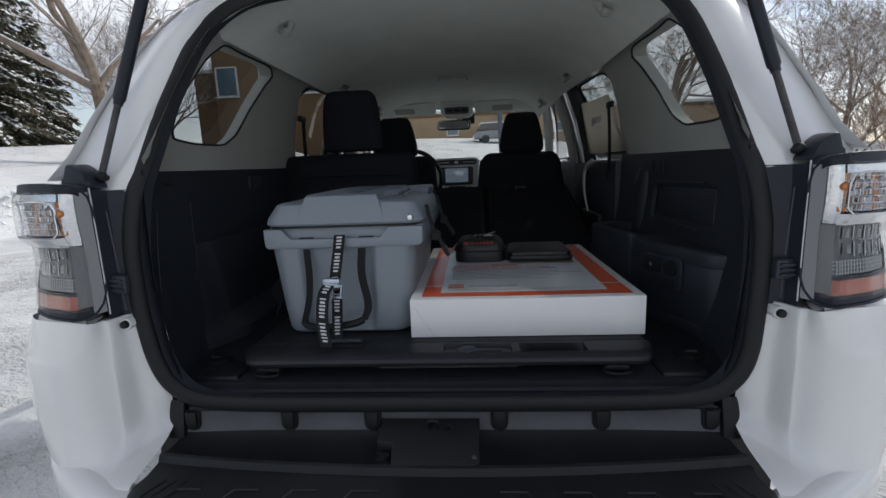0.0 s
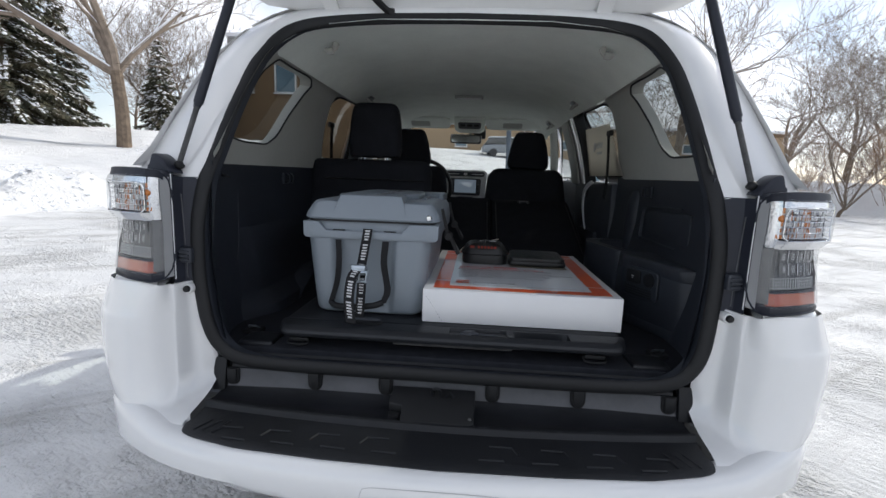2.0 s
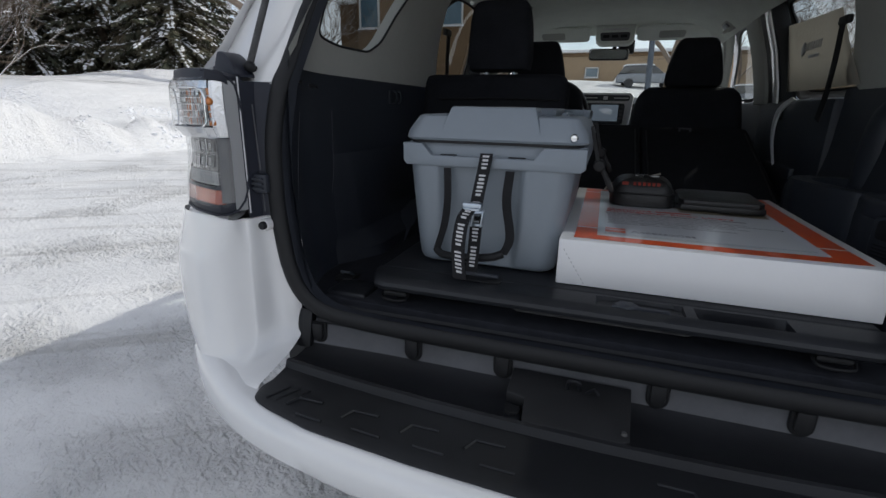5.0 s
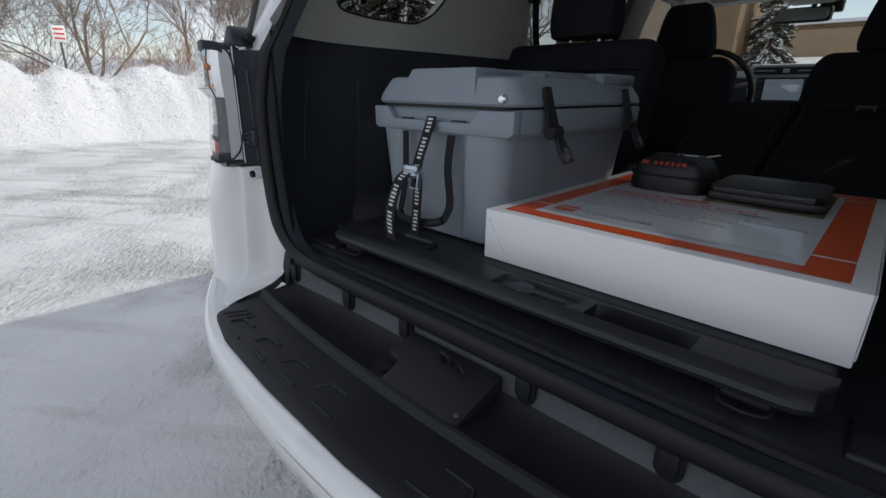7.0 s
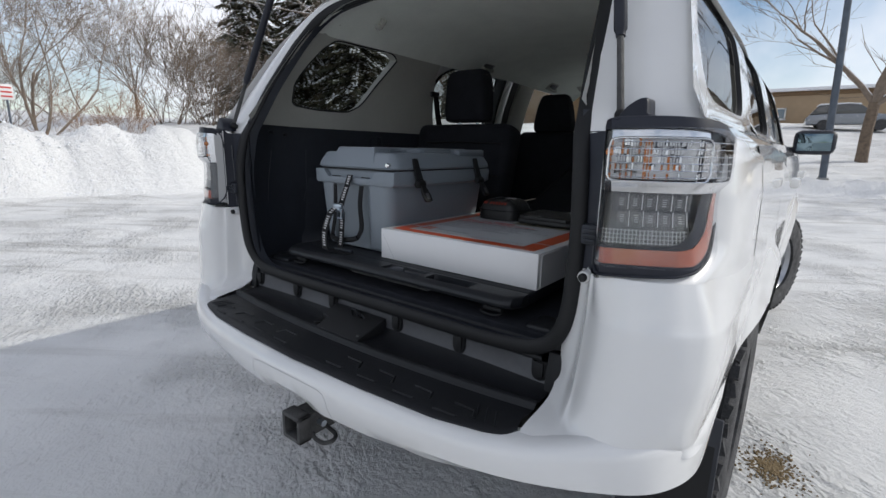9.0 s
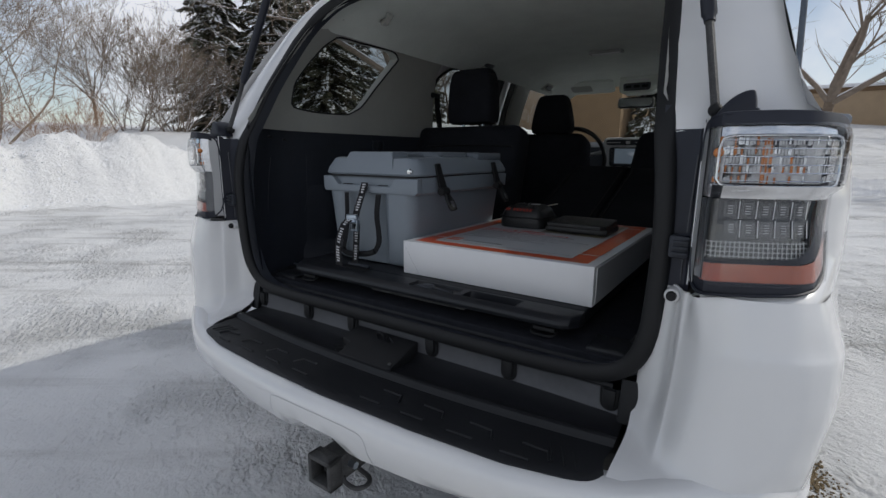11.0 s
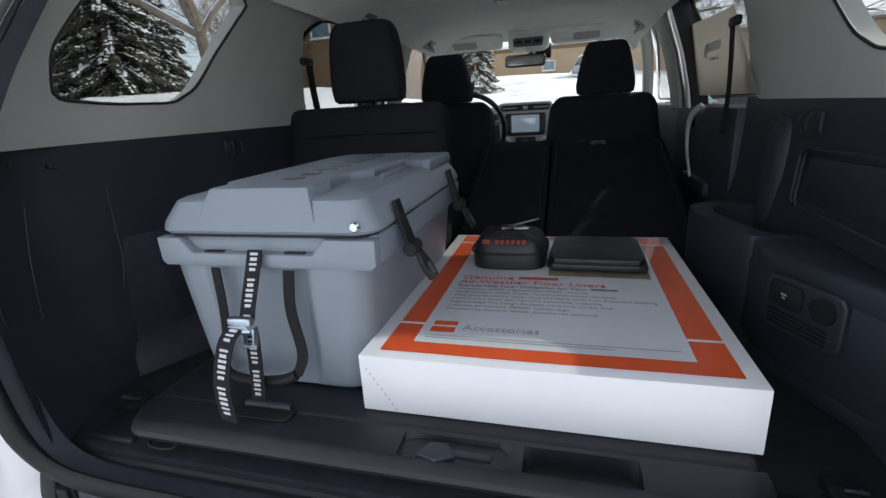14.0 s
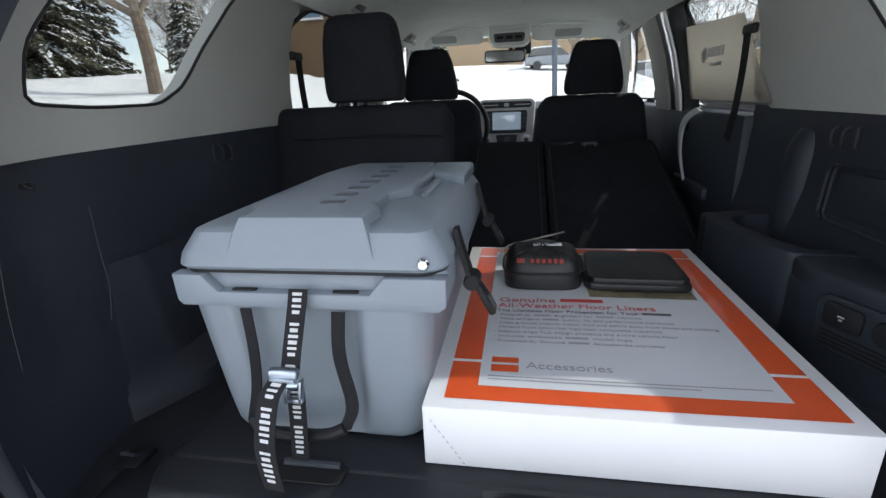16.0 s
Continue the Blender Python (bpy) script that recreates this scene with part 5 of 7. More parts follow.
        tube(bm, [(0.720, 0.79, 1.072), (0.716, 0.60, 1.075), (0.70, 0.42, 1.08)], 0.0035, 6)
    else:
        tube(bm, spline(LINE_A, 12), 0.0006, 6)
        tube(bm, spline(LINE_B, 12), 0.0006, 6)
    part("panel_groove", bm, M_BLACK if s > 0 else M_SCUFF, lower)
    if s < 0:
        for q in HOOKS:
            bm = B()
            rbox(bm, q, (0.010, 0.014, 0.010), 0.003)
            tube(bm, [Vector(q) + Vector((0.008, -0.008, 0.0)), Vector(q) + Vector((0.016, 0, -0.006)), Vector(q) + Vector((0.008, 0.008, 0.0))], 0.002, 6)
            part("trim_clip", bm, M_RUBBER, lower)

    if s > 0:
        bm = B()
        slab(bm, loop_round([(0.384, 1.006), (0.537, 1.006), (0.537, 0.905), (0.384, 0.905)], 32, 0.14), 0.586, 0.600, 0.003, 1, "yz")
        FACE = Matrix(((0.919, -0.394, 0, 0.60 - 0.919 * 0.60 + 0.394 * 0.535), (0.394, 0.919, 0, 0.535 - 0.394 * 0.60 - 0.919 * 0.535), (0, 0, 1, 0), (0, 0, 0, 1)))
        bmesh.ops.transform(bm, matrix=FACE, verts=bm.verts)
        op = part("outlet_panel", bm, M_BLACK, lower)
        bm = B()
        slab(bm, loop_round([(0.456, 0.998), (0.522, 0.998), (0.522, 0.952), (0.456, 0.952)], 24, 0.2), 0.580, 0.590, 0.003, 2, "yz")
        bmesh.ops.transform(bm, matrix=FACE, verts=bm.verts)
        part("outlet_cover", bm, M_RUBBER, op)
        bm = B()
        for k in range(2):
            rbox(bm, (0.5792, 0.489, 0.977 - 0.006 * k), (0.001, 0.011 - 0.005 * k, 0.003), 0)
        bmesh.ops.transform(bm, matrix=FACE, verts=bm.verts)
        part("outlet_mark", bm, M_SEAM, op)
        bm = B()
        lathe(bm, [(0.0, -0.006), (0.022, -0.006), (0.024, 0.0)], (0.587, 0.420, 0.974), "x", 20)
        for k in range(4):
            rbox(bm, (0.585, 0.465, 0.940 - 0.008 * k), (0.004, 0.115, 0.003), 0)
        bmesh.ops.transform(bm, matrix=FACE, verts=bm.verts)
        part("vent_ribs", bm, M_RUBBER, op)
    # upper trim with the quarter window through it
    loop = loop_round(QW_IN, 72, 0.22)
    rect = [(0.035, 1.30), (0.11, 1.40), (0.26, 1.62), (0.34, 1.715), (1.15, 1.715), (1.25, 1.30)]
    outer = radial(loop, rect)

    def f_up(y, z, s=s):
        edge = yo(z)
        t = min(1.0, max(0.0, (y - edge) / 0.36))
        t = t * (2 - t)
        xe = ipol(z, [(1.28, 0.620), (1.40, 0.603), (1.50, 0.590), (1.60, 0.566), (1.66, 0.54), (1.72, 0.47)])
        return Vector((s * (xe + (up_x(z) - xe) * t), y, z))
    bm = B()
    ring_panel(bm, f_up, outer, loop, 7)
    upper = part("pillar_trim", bm, M_BEIGE, car, "pale grey-beige moulded trim round the quarter window")
    bm = B()
    mid_y, mid_z = np.mean([p[0] for p in loop]), np.mean([p[1] for p in loop])
    rows = [[f_up(*p) for p in loop], [f_up(*p) + Vector((s * 0.006, 0, 0)) for p in loop], [Vector((s * (xs(p[1]) - 0.018), mid_y + (p[0] - mid_y) * (1.0 if p[0] > mid_y else 1.07) + (0.0 if p[0] > mid_y else 0.03 * min(1.0, (mid_y - p[0]) / 0.1)), mid_z + (p[1] - mid_z) * 1.05)) for p in loop]]
    grid(bm, rows, closed=True)
    part("window_reveal", bm, M_BEIGE, upper)
    bm = B()
    tube(bm, [f_up(*p) for p in loop], 0.0036, 6, closed=True)
    part("window_bead", bm, M_RUBBER, upper, "black bead round the quarter window")
    # coat hooks
    bm = B()
    tube(bm, spline([(s * 0.455, 0.575, 1.728), (s * 0.462, 0.57, 1.708), (s * 0.480, 0.565, 1.700), (s * 0.490, 0.565, 1.708)], 10), [0.014, 0.013, 0.011, 0.009] * 2 + [0.008, 0.007], 8)
    part("coat_hook", bm, M_BEIGE, upper)

# headliner
bm = B()
rows = []
for y in np.r_[np.linspace(0.318, 0.6, 6), np.linspace(0.75, 2.66, 16), (2.72, 2.76, 2.79, 2.81)]:
    arch = -0.045 * max(0.0, (0.45 - y) / 0.13) ** 1.5 - 0.022 * max(0.0, (y - 1.9) / 0.9) ** 2 - 0.03 * max(0.0, (y - 2.74) / 0.07) ** 2 - 0.006 * math.cos((y - 1.2) * 3) - 0.014 * float(smooth01((y - 1.97) / 0.10))
    rows.append([Vector((x, y, ipol(abs(x), [(0, 1.772), (0.25, 1.768), (0.40, 1.752), (0.50, 1.722), (0.575, 1.675), (0.60, 1.65)]) + arch * (1 - 0.3 * abs(x)))) for x in np.linspace(-0.60, 0.60, 25)])
grid(bm, rows)
part("headliner", bm, M_LINER, car, "pale grey cloth headliner")
bm = B()
rbox(bm, (-0.018, 1.86, 1.764), (0.175, 0.06, 0.014), 0.004)
dome = part("dome_lamp", bm, M_BEIGE, car)
bm = B()
rbox(bm, (-0.018, 1.86, 1.756), (0.15, 0.04, 0.006), 0.002)
part("diffuser", bm, M_FRAME, dome)
bm = B()
slab(bm, loop_round([(-0.150, 1.765), (0.098, 1.765), (0.092, 1.652), (0.060, 1.632), (-0.112, 1.632), (-0.144, 1.652)], 48, 0.12), 2.66, 2.80, 0.008, 2, "xz")
oc = part("overhead_console", bm, M_LINER, car)
bm = B()
rbox(bm, (-0.026, 2.656, 1.720), (0.155, 0.012, 0.012), 0.004)
part("map_lamp", bm, M_FRAME, oc)
bm = B()
slab(bm, loop_round([(-0.118, 1.702), (0.066, 1.702), (0.060, 1.652), (-0.112, 1.652)], 32, 0.12), 2.652, 2.668, 0.004, 2, "xz")
tray = part("switch_recess", bm, M_SCUFF, oc)
for k in range(3):
    bm = B()
    rbox(bm, (-0.080 + 0.054 * k, 2.650, 1.678), (0.040, 0.008, 0.018), 0.003)
    part("switch", bm, M_RUBBER, tray)
for s in (1, -1):
    for y, z in ((1.46, 1.690), (2.32, 1.668)):
        bm = B()
        tilt_h = Matrix.Rotation(s * 0.75, 3, "Y")
        rbox(bm, (s * 0.556, y + 0.045, z + 0.012), (0.070, 0.135, 0.022), 0.009, 3, tilt_h)
        gh = part("grab_handle", bm, M_BEIGE, car)
        bm = B()
        rbox(bm, (s * 0.550, y + 0.045, z + 0.002), (0.042, 0.100, 0.014), 0.005, 2, tilt_h)
        part("handle_recess", bm, M_SCUFF, gh)
        bm = B()
        tube(bm, spline([(s * 0.575, y - 0.006, z + 0.004), (s * 0.545, y + 0.004, z - 0.020), (s * 0.540, y + 0.045, z - 0.024), (s * 0.545, y + 0.086, z - 0.020), (s * 0.575, y + 0.096, z + 0.004)], 14), 0.009, 8)
        part("grip", bm, M_BEIGE, gh)
    bm = B()
    cx, w = (0.325, 0.450) if s > 0 else (-0.400, 0.450)
    slab(bm, loop_round([(cx - w / 2, 0), (cx + w / 2, 0), (cx + w / 2 - 0.01, 0.155), (cx - w / 2 + 0.01, 0.155)], 40, 0.12), -0.008, 0.008, 0.006, 3)
    bmesh.ops.transform(bm, matrix=Matrix.Translation((0, 2.605, 1.728)) @ Matrix.Rotation(-0.43, 4, "X"), verts=bm.verts)
    sv = part("sun_visor", bm, M_LINER, car)
    bm = B()
    slab(bm, loop_round([(cx - 0.09, 0.045), (cx + 0.06, 0.045), (cx + 0.06, 0.12), (cx - 0.09, 0.12)], 24, 0.1), -0.0095, -0.0075, 0.0, 1)
    bmesh.ops.transform(bm, matrix=Matrix.Translation((0, 2.605, 1.728)) @ Matrix.Rotation(-0.43, 4, "X"), verts=bm.verts)
    part("vanity_cover", bm, M_BEIGE, sv)
    # inner doors, inner pillars, belts
    bm = B()
    rbox(bm, (s * 0.76, 1.66, 1.03), (0.10, 0.84, 0.50), 0.02)
    rbox(bm, (s * 0.715, 1.62, 0.99), (0.05, 0.36, 0.05), 0.015)
    idr = part("door_trim", bm, M_BLACK, car)
    bm = B()
    ribbon(bm, spline([(s * 0.700, 1.60, 1.282), (s * 0.688, 1.680, 1.250), (s * 0.682, 1.715, 1.20), (s * 0.682, 1.705, 1.11), (s * 0.692, 1.655, 1.005)], 16), [Vector((0, 0.024 - 0.012 * k / 15, 0.006)) for k in range(16)], Vector((s * 0.008, 0, 0)))
    part("pull_handle", bm, M_SILVER, idr)
    bm = B()
    rbox(bm, (s * 0.7045, 1.745, 1.215), (0.012, 0.075, 0.040), 0.008, 3)
    part("latch_cup", bm, M_RUBBER, idr)
    bm = B()
    rbox(bm, (s * 0.697, 1.745, 1.215), (0.006, 0.045, 0.010), 0.003, 2)
    part("latch_lever", bm, M_SILVER, idr)
    bm = B()
    rbox(bm, (s * 0.77, 2.62, 1.03), (0.10, 1.04, 0.50), 0.02)
    part("front_door_trim", bm, M_BLACK, car)

    def upright(name, y0, y1, m, proud=0.0, label=""):
        """A strip of the door opening between the two side windows, leaning in with the glass."""
        b = B()
        slab(b, [(y0, 1.265), (y0, 1.715), (y1, 1.715), (y1, 1.265)], s * (0.712 - proud), s * 0.775, 0.008, 2, "yz")
        bmesh.ops.subdivide_edges(b, edges=[e for e in b.edges if e.calc_length() > 0.3], cuts=5)
        for v in b.verts:
            v.co.x -= s * (0.24 * max(0, v.co.z - 1.30) + 0.12 * max(0, v.co.z - 1.50))
        return part(name, b, m, car, label)
    upright("middle_pillar", 1.985, 2.185, M_BEIGE, 0.012, "pale grey-beige middle pillar trim")
    upright("door_seal", 1.895, 1.980, M_RUBBER)
    upright("door_frame", 1.828, 1.892, M_PAINT, 0.008, "white painted door frame")
    upright("glass_channel", 1.795, 1.826, M_RUBBER)
    bm = B()
    ribbon(bm, spline([(s * 0.655, 1.165, 1.50), (s * 0.672, 1.205, 1.40), (s * 0.690, 1.262, 1.29), (s * 0.690, 1.29, 1.20)], 10), Vector((0, 0.021, 0.006)), Vector((s * 0.002, 0, 0)))
    bl = part("seat_belt", bm, M_WEB, car, "black webbing seat belt")
    bm = B()
    rbox(bm, (s * 0.660, 1.160, 1.508), (0.018, 0.066, 0.026), 0.006, 3)
    part("belt_guide", bm, M_RUBBER, bl)


def cushion(bm, c, s, bev, rot=None):
    rbox(bm, c, s, bev, 4, rot)


def headrest(bm, c, w, h, d, top=1.0):
    """A padded headrest; top narrows its crown."""
    rows = []
    for z, k, dk in ((-0.5, 0.86, 0.7), (-0.47, 0.95, 0.9), (-0.36, 0.99, 0.98), (-0.2, 1.0, 1.0), (0.05, 0.99, 1.0), (0.2, 0.97, 1.0), (0.33, 0.935, 0.93), (0.40, 0.90, 0.86), (0.45, 0.85, 0.72), (0.48, 0.78, 0.56), (0.5, 0.66, 0.3)):
        k *= 1 - (1 - top) * max(0.0, z + 0.3) / 0.8
        row = []
        for a in np.linspace(0, math.tau, 32, endpoint=False):
            ca, sa = math.cos(a), math.sin(a)
            e = 0.42
            row.append(Vector((c[0] + w / 2 * k * math.copysign(abs(ca) ** e, ca), c[1] + d / 2 * dk * math.copysign(abs(sa) ** e, sa), c[2] + h * z)))
        rows.append(row)
    vs = grid(bm, rows, closed=True)
    bm.faces.new(vs[0][::-1])
    bm.faces.new(vs[-1])


tilt = Matrix.Rotation(radians(-14), 3, "X")
# second row: the driver's-side back stands, the wider part lies folded
bm = B()
cushion(bm, (-0.462, 1.145, 1.10), (0.590, 0.15, 0.50), 0.045, tilt)
s2 = part("second_row_seat", bm, M_FABRIC, car, "upright black cloth rear seat back")
bm = B()
headrest(bm, (-0.440, 1.17, 1.488), 0.25, 0.255, 0.13, 0.93)
hr = part("headrest", bm, M_FABRIC, s2)
bm = B()
tube(bm, [(-0.440 + 0.112 * math.cos(a), 1.17 - 0.052 * abs(math.sin(a)) ** 0.3, 1.585 + 0.006 * math.sin(a)) for a in np.linspace(math.pi, math.tau, 16)], 0.0022, 6)
part("headrest_seam", bm, M_RUBBER, hr)
for x in (-0.495, -0.385):
    bm = B()
    tube(bm, [(x, 1.17, 1.32), (x, 1.17, 1.40)], 0.007, 8)
    part("headrest_post", bm, M_STEEL, s2)
for z, y in ((1.255, 1.098), (1.10, 1.066)):
    bm = B()
    tube(bm, [(-0.67, y, z), (-0.43, y - 0.003, z + 0.004), (-0.19, y, z)], 0.0035, 6)
    part("seam", bm, M_RUBBER, s2)
bm = B()
cushion(bm, (-0.43, 1.40, 0.86), (0.53, 0.5, 0.16), 0.04)
part("seat_cushion", bm, M_FABRIC, s2)


def folded_back(x0, x1, top, label):
    """A seat back laid forward: its carpeted rear face slopes up towards the front seats."""
    b = B()
    slab(b, [(1.145, 0.835), (1.150, 0.872), (1.175, 0.886), (1.845, top - 0.014), (1.895, top), (1.935, top - 0.004), (1.955, top - 0.03), (1.930, 0.97), (1.22, 0.80)], x0, x1, 0.016, 3, "yz")
    return part("folded_seat", b, M_SEATBACK, car, label)


f2 = folded_back(0.152, 0.630, 1.146, "folded black rear seat back")
f3 = folded_back(-0.165, 0.146, 1.152, "narrow folded black middle seat back")
for seat, lo, hi in ((f2, 0.175, 0.607), (f3, -0.142, 0.123)):
    for xa in (lo, hi):
        bm = B()
        tube(bm, [(xa, 1.20, 0.897), (xa, 1.83, 1.128 if seat is f2 else 1.134)], 0.0035, 6)
        part("backing_seam", bm, M_RUBBER, seat)
bm = B()
rbox(bm, (0.351, 1.868, 1.118), (0.075, 0.050, 0.055), 0.006)
lt = part("seat_latch", bm, M_RUBBER, f2, "black seat latch housing")
for dx in (-0.024, 0.024):
    bm = B()
    rbox(bm, (0.351 + dx, 1.840, 1.118), (0.007, 0.010, 0.060), 0.002)
    part("latch_bar", bm, M_SCUFF, lt)
bm = B()
rbox(bm, (0.351, 1.838, 1.144), (0.050, 0.010, 0.008), 0.002)
part("latch_bar", bm, M_SCUFF, lt)
bm = B()
lathe(bm, [(0.004, -0.002), (0.013, -0.002), (0.015, 0.004), (0.015, 0.03)], (-0.030, 1.835, 1.116), "y", 18)
part("seat_latch", bm, M_SCUFF, f3, "small round lock")
for x in (-0.415, 0.378):
    bm = B()
    cushion(bm, (x, 2.07, 1.06), (0.60, 0.16, 0.58), 0.06, tilt)
    for v in bm.verts:
        v.co.x = x + (v.co.x - x) * (1 - 1.1 * max(0, v.co.z - 1.14))
    fs = part("front_seat", bm, M_FABRIC, car, "black cloth front seat")
    bm = B()
    headrest(bm, (x + 0.010, 2.12, 1.468), 0.275, 0.24, 0.12, 0.74)
    part("headrest", bm, M_FABRIC, fs)
    for dx in (-0.07, 0.07):
        bm = B()
        tube(bm, [(x + dx, 2.12, 1.30), (x + dx, 2.12, 1.38)], 0.007, 8)
        part("headrest_post", bm, M_STEEL, fs)
bm = B()
slab(bm, [(2.62, 0.70), (2.66, 1.12), (2.72, 1.27), (2.80, 1.31), (3.34, 1.22), (3.38, 0.7)], -0.70, 0.70, 0.02, 2, "yz")
dash = part("dashboard", bm, M_BLACK, car)
bm = B()
slab(bm, loop_round([(-0.195, 1.05), (-0.215, 1.335), (0.135, 1.335), (0.115, 1.05)], 40, 0.1), 2.615, 2.72, 0.012, 2, "xz")
cs = part("centre_console_face", bm, M_SILVER, dash, "satin silver surround")
for name, o, m in (("stack_panel", [(-0.158, 1.135), (-0.165, 1.268), (0.085, 1.268), (0.078, 1.135)], M_BLACK), ("vent_panel", [(-0.188, 1.283), (-0.190, 1.320), (0.110, 1.320), (0.108, 1.283)], M_BLACK), ("climate_panel", [(-0.095, 1.058), (-0.105, 1.125), (0.025, 1.125), (0.015, 1.058)], M_BLACK)):
    bm = B()
    slab(bm, loop_round(o, 40, 0.08), 2.603, 2.616, 0.003, 1, "xz")
    part(name, bm, m, cs)
bm = B()
rbox(bm, (-0.04, 2.600, 1.207), (0.170, 0.008, 0.104), 0.004)
part("touch_screen", bm, M_SCREEN, cs, "pale blue lit touch screen")
for dx in (-0.118, 0.118):
    bm = B()
    lathe(bm, [(0.0, -0.030), (0.022, -0.030), (0.030, -0.004), (0.036, 0.0), (0.036, 0.008)], (-0.04 + dx, 2.606, 1.095), "y", 24)
    kn_ = part("control_knob", bm, M_SILVER, cs, "silver control knob")
    bm = B()
    lathe(bm, [(0.0, -0.033), (0.012, -0.033), (0.013, -0.026)], (-0.04 + dx, 2.606, 1.095), "y", 18)
    part("knob_cap", bm, M_SCUFF, kn_)
    for k in range(4):
        bm = B()
        rbox(bm, (-0.04 + dx * 0.89, 2.600, 1.245 - 0.024 * k), (0.022, 0.006, 0.016), 0.002)
        part("button", bm, M_SCUFF, cs)
bm = B()
lathe(bm, [(0.0, -0.014), (0.014, -0.014), (0.018, 0.0)], (-0.04, 2.604, 1.095), "y", 18)
part("control_knob", bm, M_SCUFF, cs)
for dx, w, h_ in ((-0.095, 0.090, 0.005), (0.095, 0.090, 0.005), (0.0, 0.028, 0.020)):
    bm = B()
    rbox(bm, (-0.04 + dx, 2.600, 1.301), (w, 0.006, h_), 0.001, 1)
    part("air_vent", bm, M_SILVER, cs)
bm = B()
tube(bm, [(-0.345 + 0.20 * math.cos(a), 2.43 - 0.06 * math.sin(a), 1.195 + 0.195 * math.sin(a)) for a in np.linspace(0, math.tau, 40, endpoint=False)], 0.015, 8, closed=True)
sw = part("steering_wheel", bm, M_LEATHER, car)
bm = B()
lathe(bm, [(0.0, -0.03), (0.06, -0.02), (0.07, 0.03)], (-0.345, 2.46, 1.195), "y", 20)
part("wheel_hub", bm, M_BLACK, sw)
for a in (0.2, math.pi - 0.2, -math.pi / 2):
    bm = B()
    tube(bm, [(-0.345, 2.455, 1.195), (-0.345 + 0.19 * math.cos(a), 2.43 - 0.06 * math.sin(a), 1.195 + 0.19 * math.sin(a))], 0.012, 6)
    part("spoke", bm, M_SILVER, sw)
bm = B()
slab(bm, loop_round([(-0.185, 1.550), (-0.182, 1.625), (0.076, 1.618), (0.070, 1.545)], 40, 0.14), -0.02, 0.02, 0.010, 3, "xz")
TURN = Matrix.Translation((-0.055, 2.80, 0)) @ Matrix.Rotation(-0.16, 4, "Z") @ Matrix.Translation((0.055, 0, 0))
bmesh.ops.transform(bm, matrix=TURN, verts=bm.verts)
rm = part("rearview_mirror", bm, M_RUBBER, car)
bm = B()
slab(bm, loop_round([(-0.174, 1.558), (-0.172, 1.616), (0.066, 1.610), (0.060, 1.554)], 40, 0.14), -0.024, -0.0205, 0.001, 1, "xz")
bmesh.ops.transform(bm, matrix=TURN, verts=bm.verts)
part("mirror_glass", bm, M_CHROME, rm)
bm = B()
tube(bm, [(-0.03, 2.82, 1.60), (0.0, 2.83, 1.70)], 0.012, 8)
part("mirror_arm", bm, M_RUBBER, rm)
bm = B()
rbox(bm, (0.055, 2.84, 1.635), (0.10, 0.06, 0.085), 0.012, 3)
part("sensor_box", bm, M_RUBBER, rm)
bm = B()
rbox(bm, (0, 2.35, 0.92), (0.26, 0.7, 0.30), 0.03)
part("centre_console", bm, M_BLACK, car)

# ---- sliding deck ----
deck = thing("cargo_deck", (0, 0.5, 0.8), "black plastic sliding cargo deck over the load floor", "cargo deck")
bm = B()
rbox(bm, (0, 0.602, 0.851), (0.95, 0.90, 0.036), 0.012, 3)
part("deck_panel", bm, M_DECK, deck)
POCKETS = ((0.003, 0.158, 0.861), (0.178, 0.325, 0.842))
cuts = sorted(list(np.linspace(-0.475, 0.475, 64)) + [e + d for p in POCKETS for e in p[:2] for d in (-0.0012, 0.0012)])
bm, rows = B(), []
for x in cuts:
    k = 0.045 * (1 - math.sqrt(max(0.0, 1 - (max(0.0, abs(x) - 0.430) / 0.0455) ** 2)))
    sunk = [p[2] for p in POCKETS if p[0] < x < p[1]]
    end = min([min(abs(x - p[0]), abs(x - p[1])) for p in POCKETS if p[0] < x < p[1]] or [1.0])
    c = 0.014 * max(0.0, 1 - end / 0.016) ** 2
    mid = [(0.147, 0.868), (0.145 - c, sunk[0]), (0.099 + c, sunk[0]), (0.097, 0.868)] if sunk else [(0.147, 0.868), (0.145, 0.868), (0.099, 0.8685), (0.097, 0.868)]
    prof = [(0.155, 0.868)] + mid + [(0.090, 0.866), (0.080, 0.858), (0.077, 0.851), (0.079, 0.844), (0.088, 0.838), (0.12, 0.836), (0.155, 0.836)]
    rows.append([Vector((x, min(y + k, 0.155), z)) for y, z in prof])
vs = grid(bm, rows)
bm.faces.new(vs[0])
bm.faces.new(vs[-1][::-1])
part("deck_rail", bm, M_DECK, deck, smooth=28)
# black slab laid on the rail for the shade in the strap slot
bm = B()
slab(bm, loop_round([(-0.300, 0.128), (-0.190, 0.128), (-0.190, 0.168), (-0.300, 0.168)], 28, 0.2), 0.8690, 0.8715, 0.001, 1)
slot = part("slot_shade", bm, M_RUBBER, deck)
bm = B()
tube(bm, [(-0.285, 0.160, 0.874), (-0.200, 0.160, 0.874)], 0.006, 8)
part("slot_bar", bm, M_BLACK, slot)
bm = B()
slab(bm, [(0.030, 0.102), (0.060, 0.094), (0.085, 0.108), (0.070, 0.130), (0.045, 0.130)], 0.858, 0.872, 0.005)
rbox(bm, (0.10, 0.120, 0.861), (0.07, 0.012, 0.008), 0.003)
part("release_lever", bm, M_BLACK, deck)
bm = B()
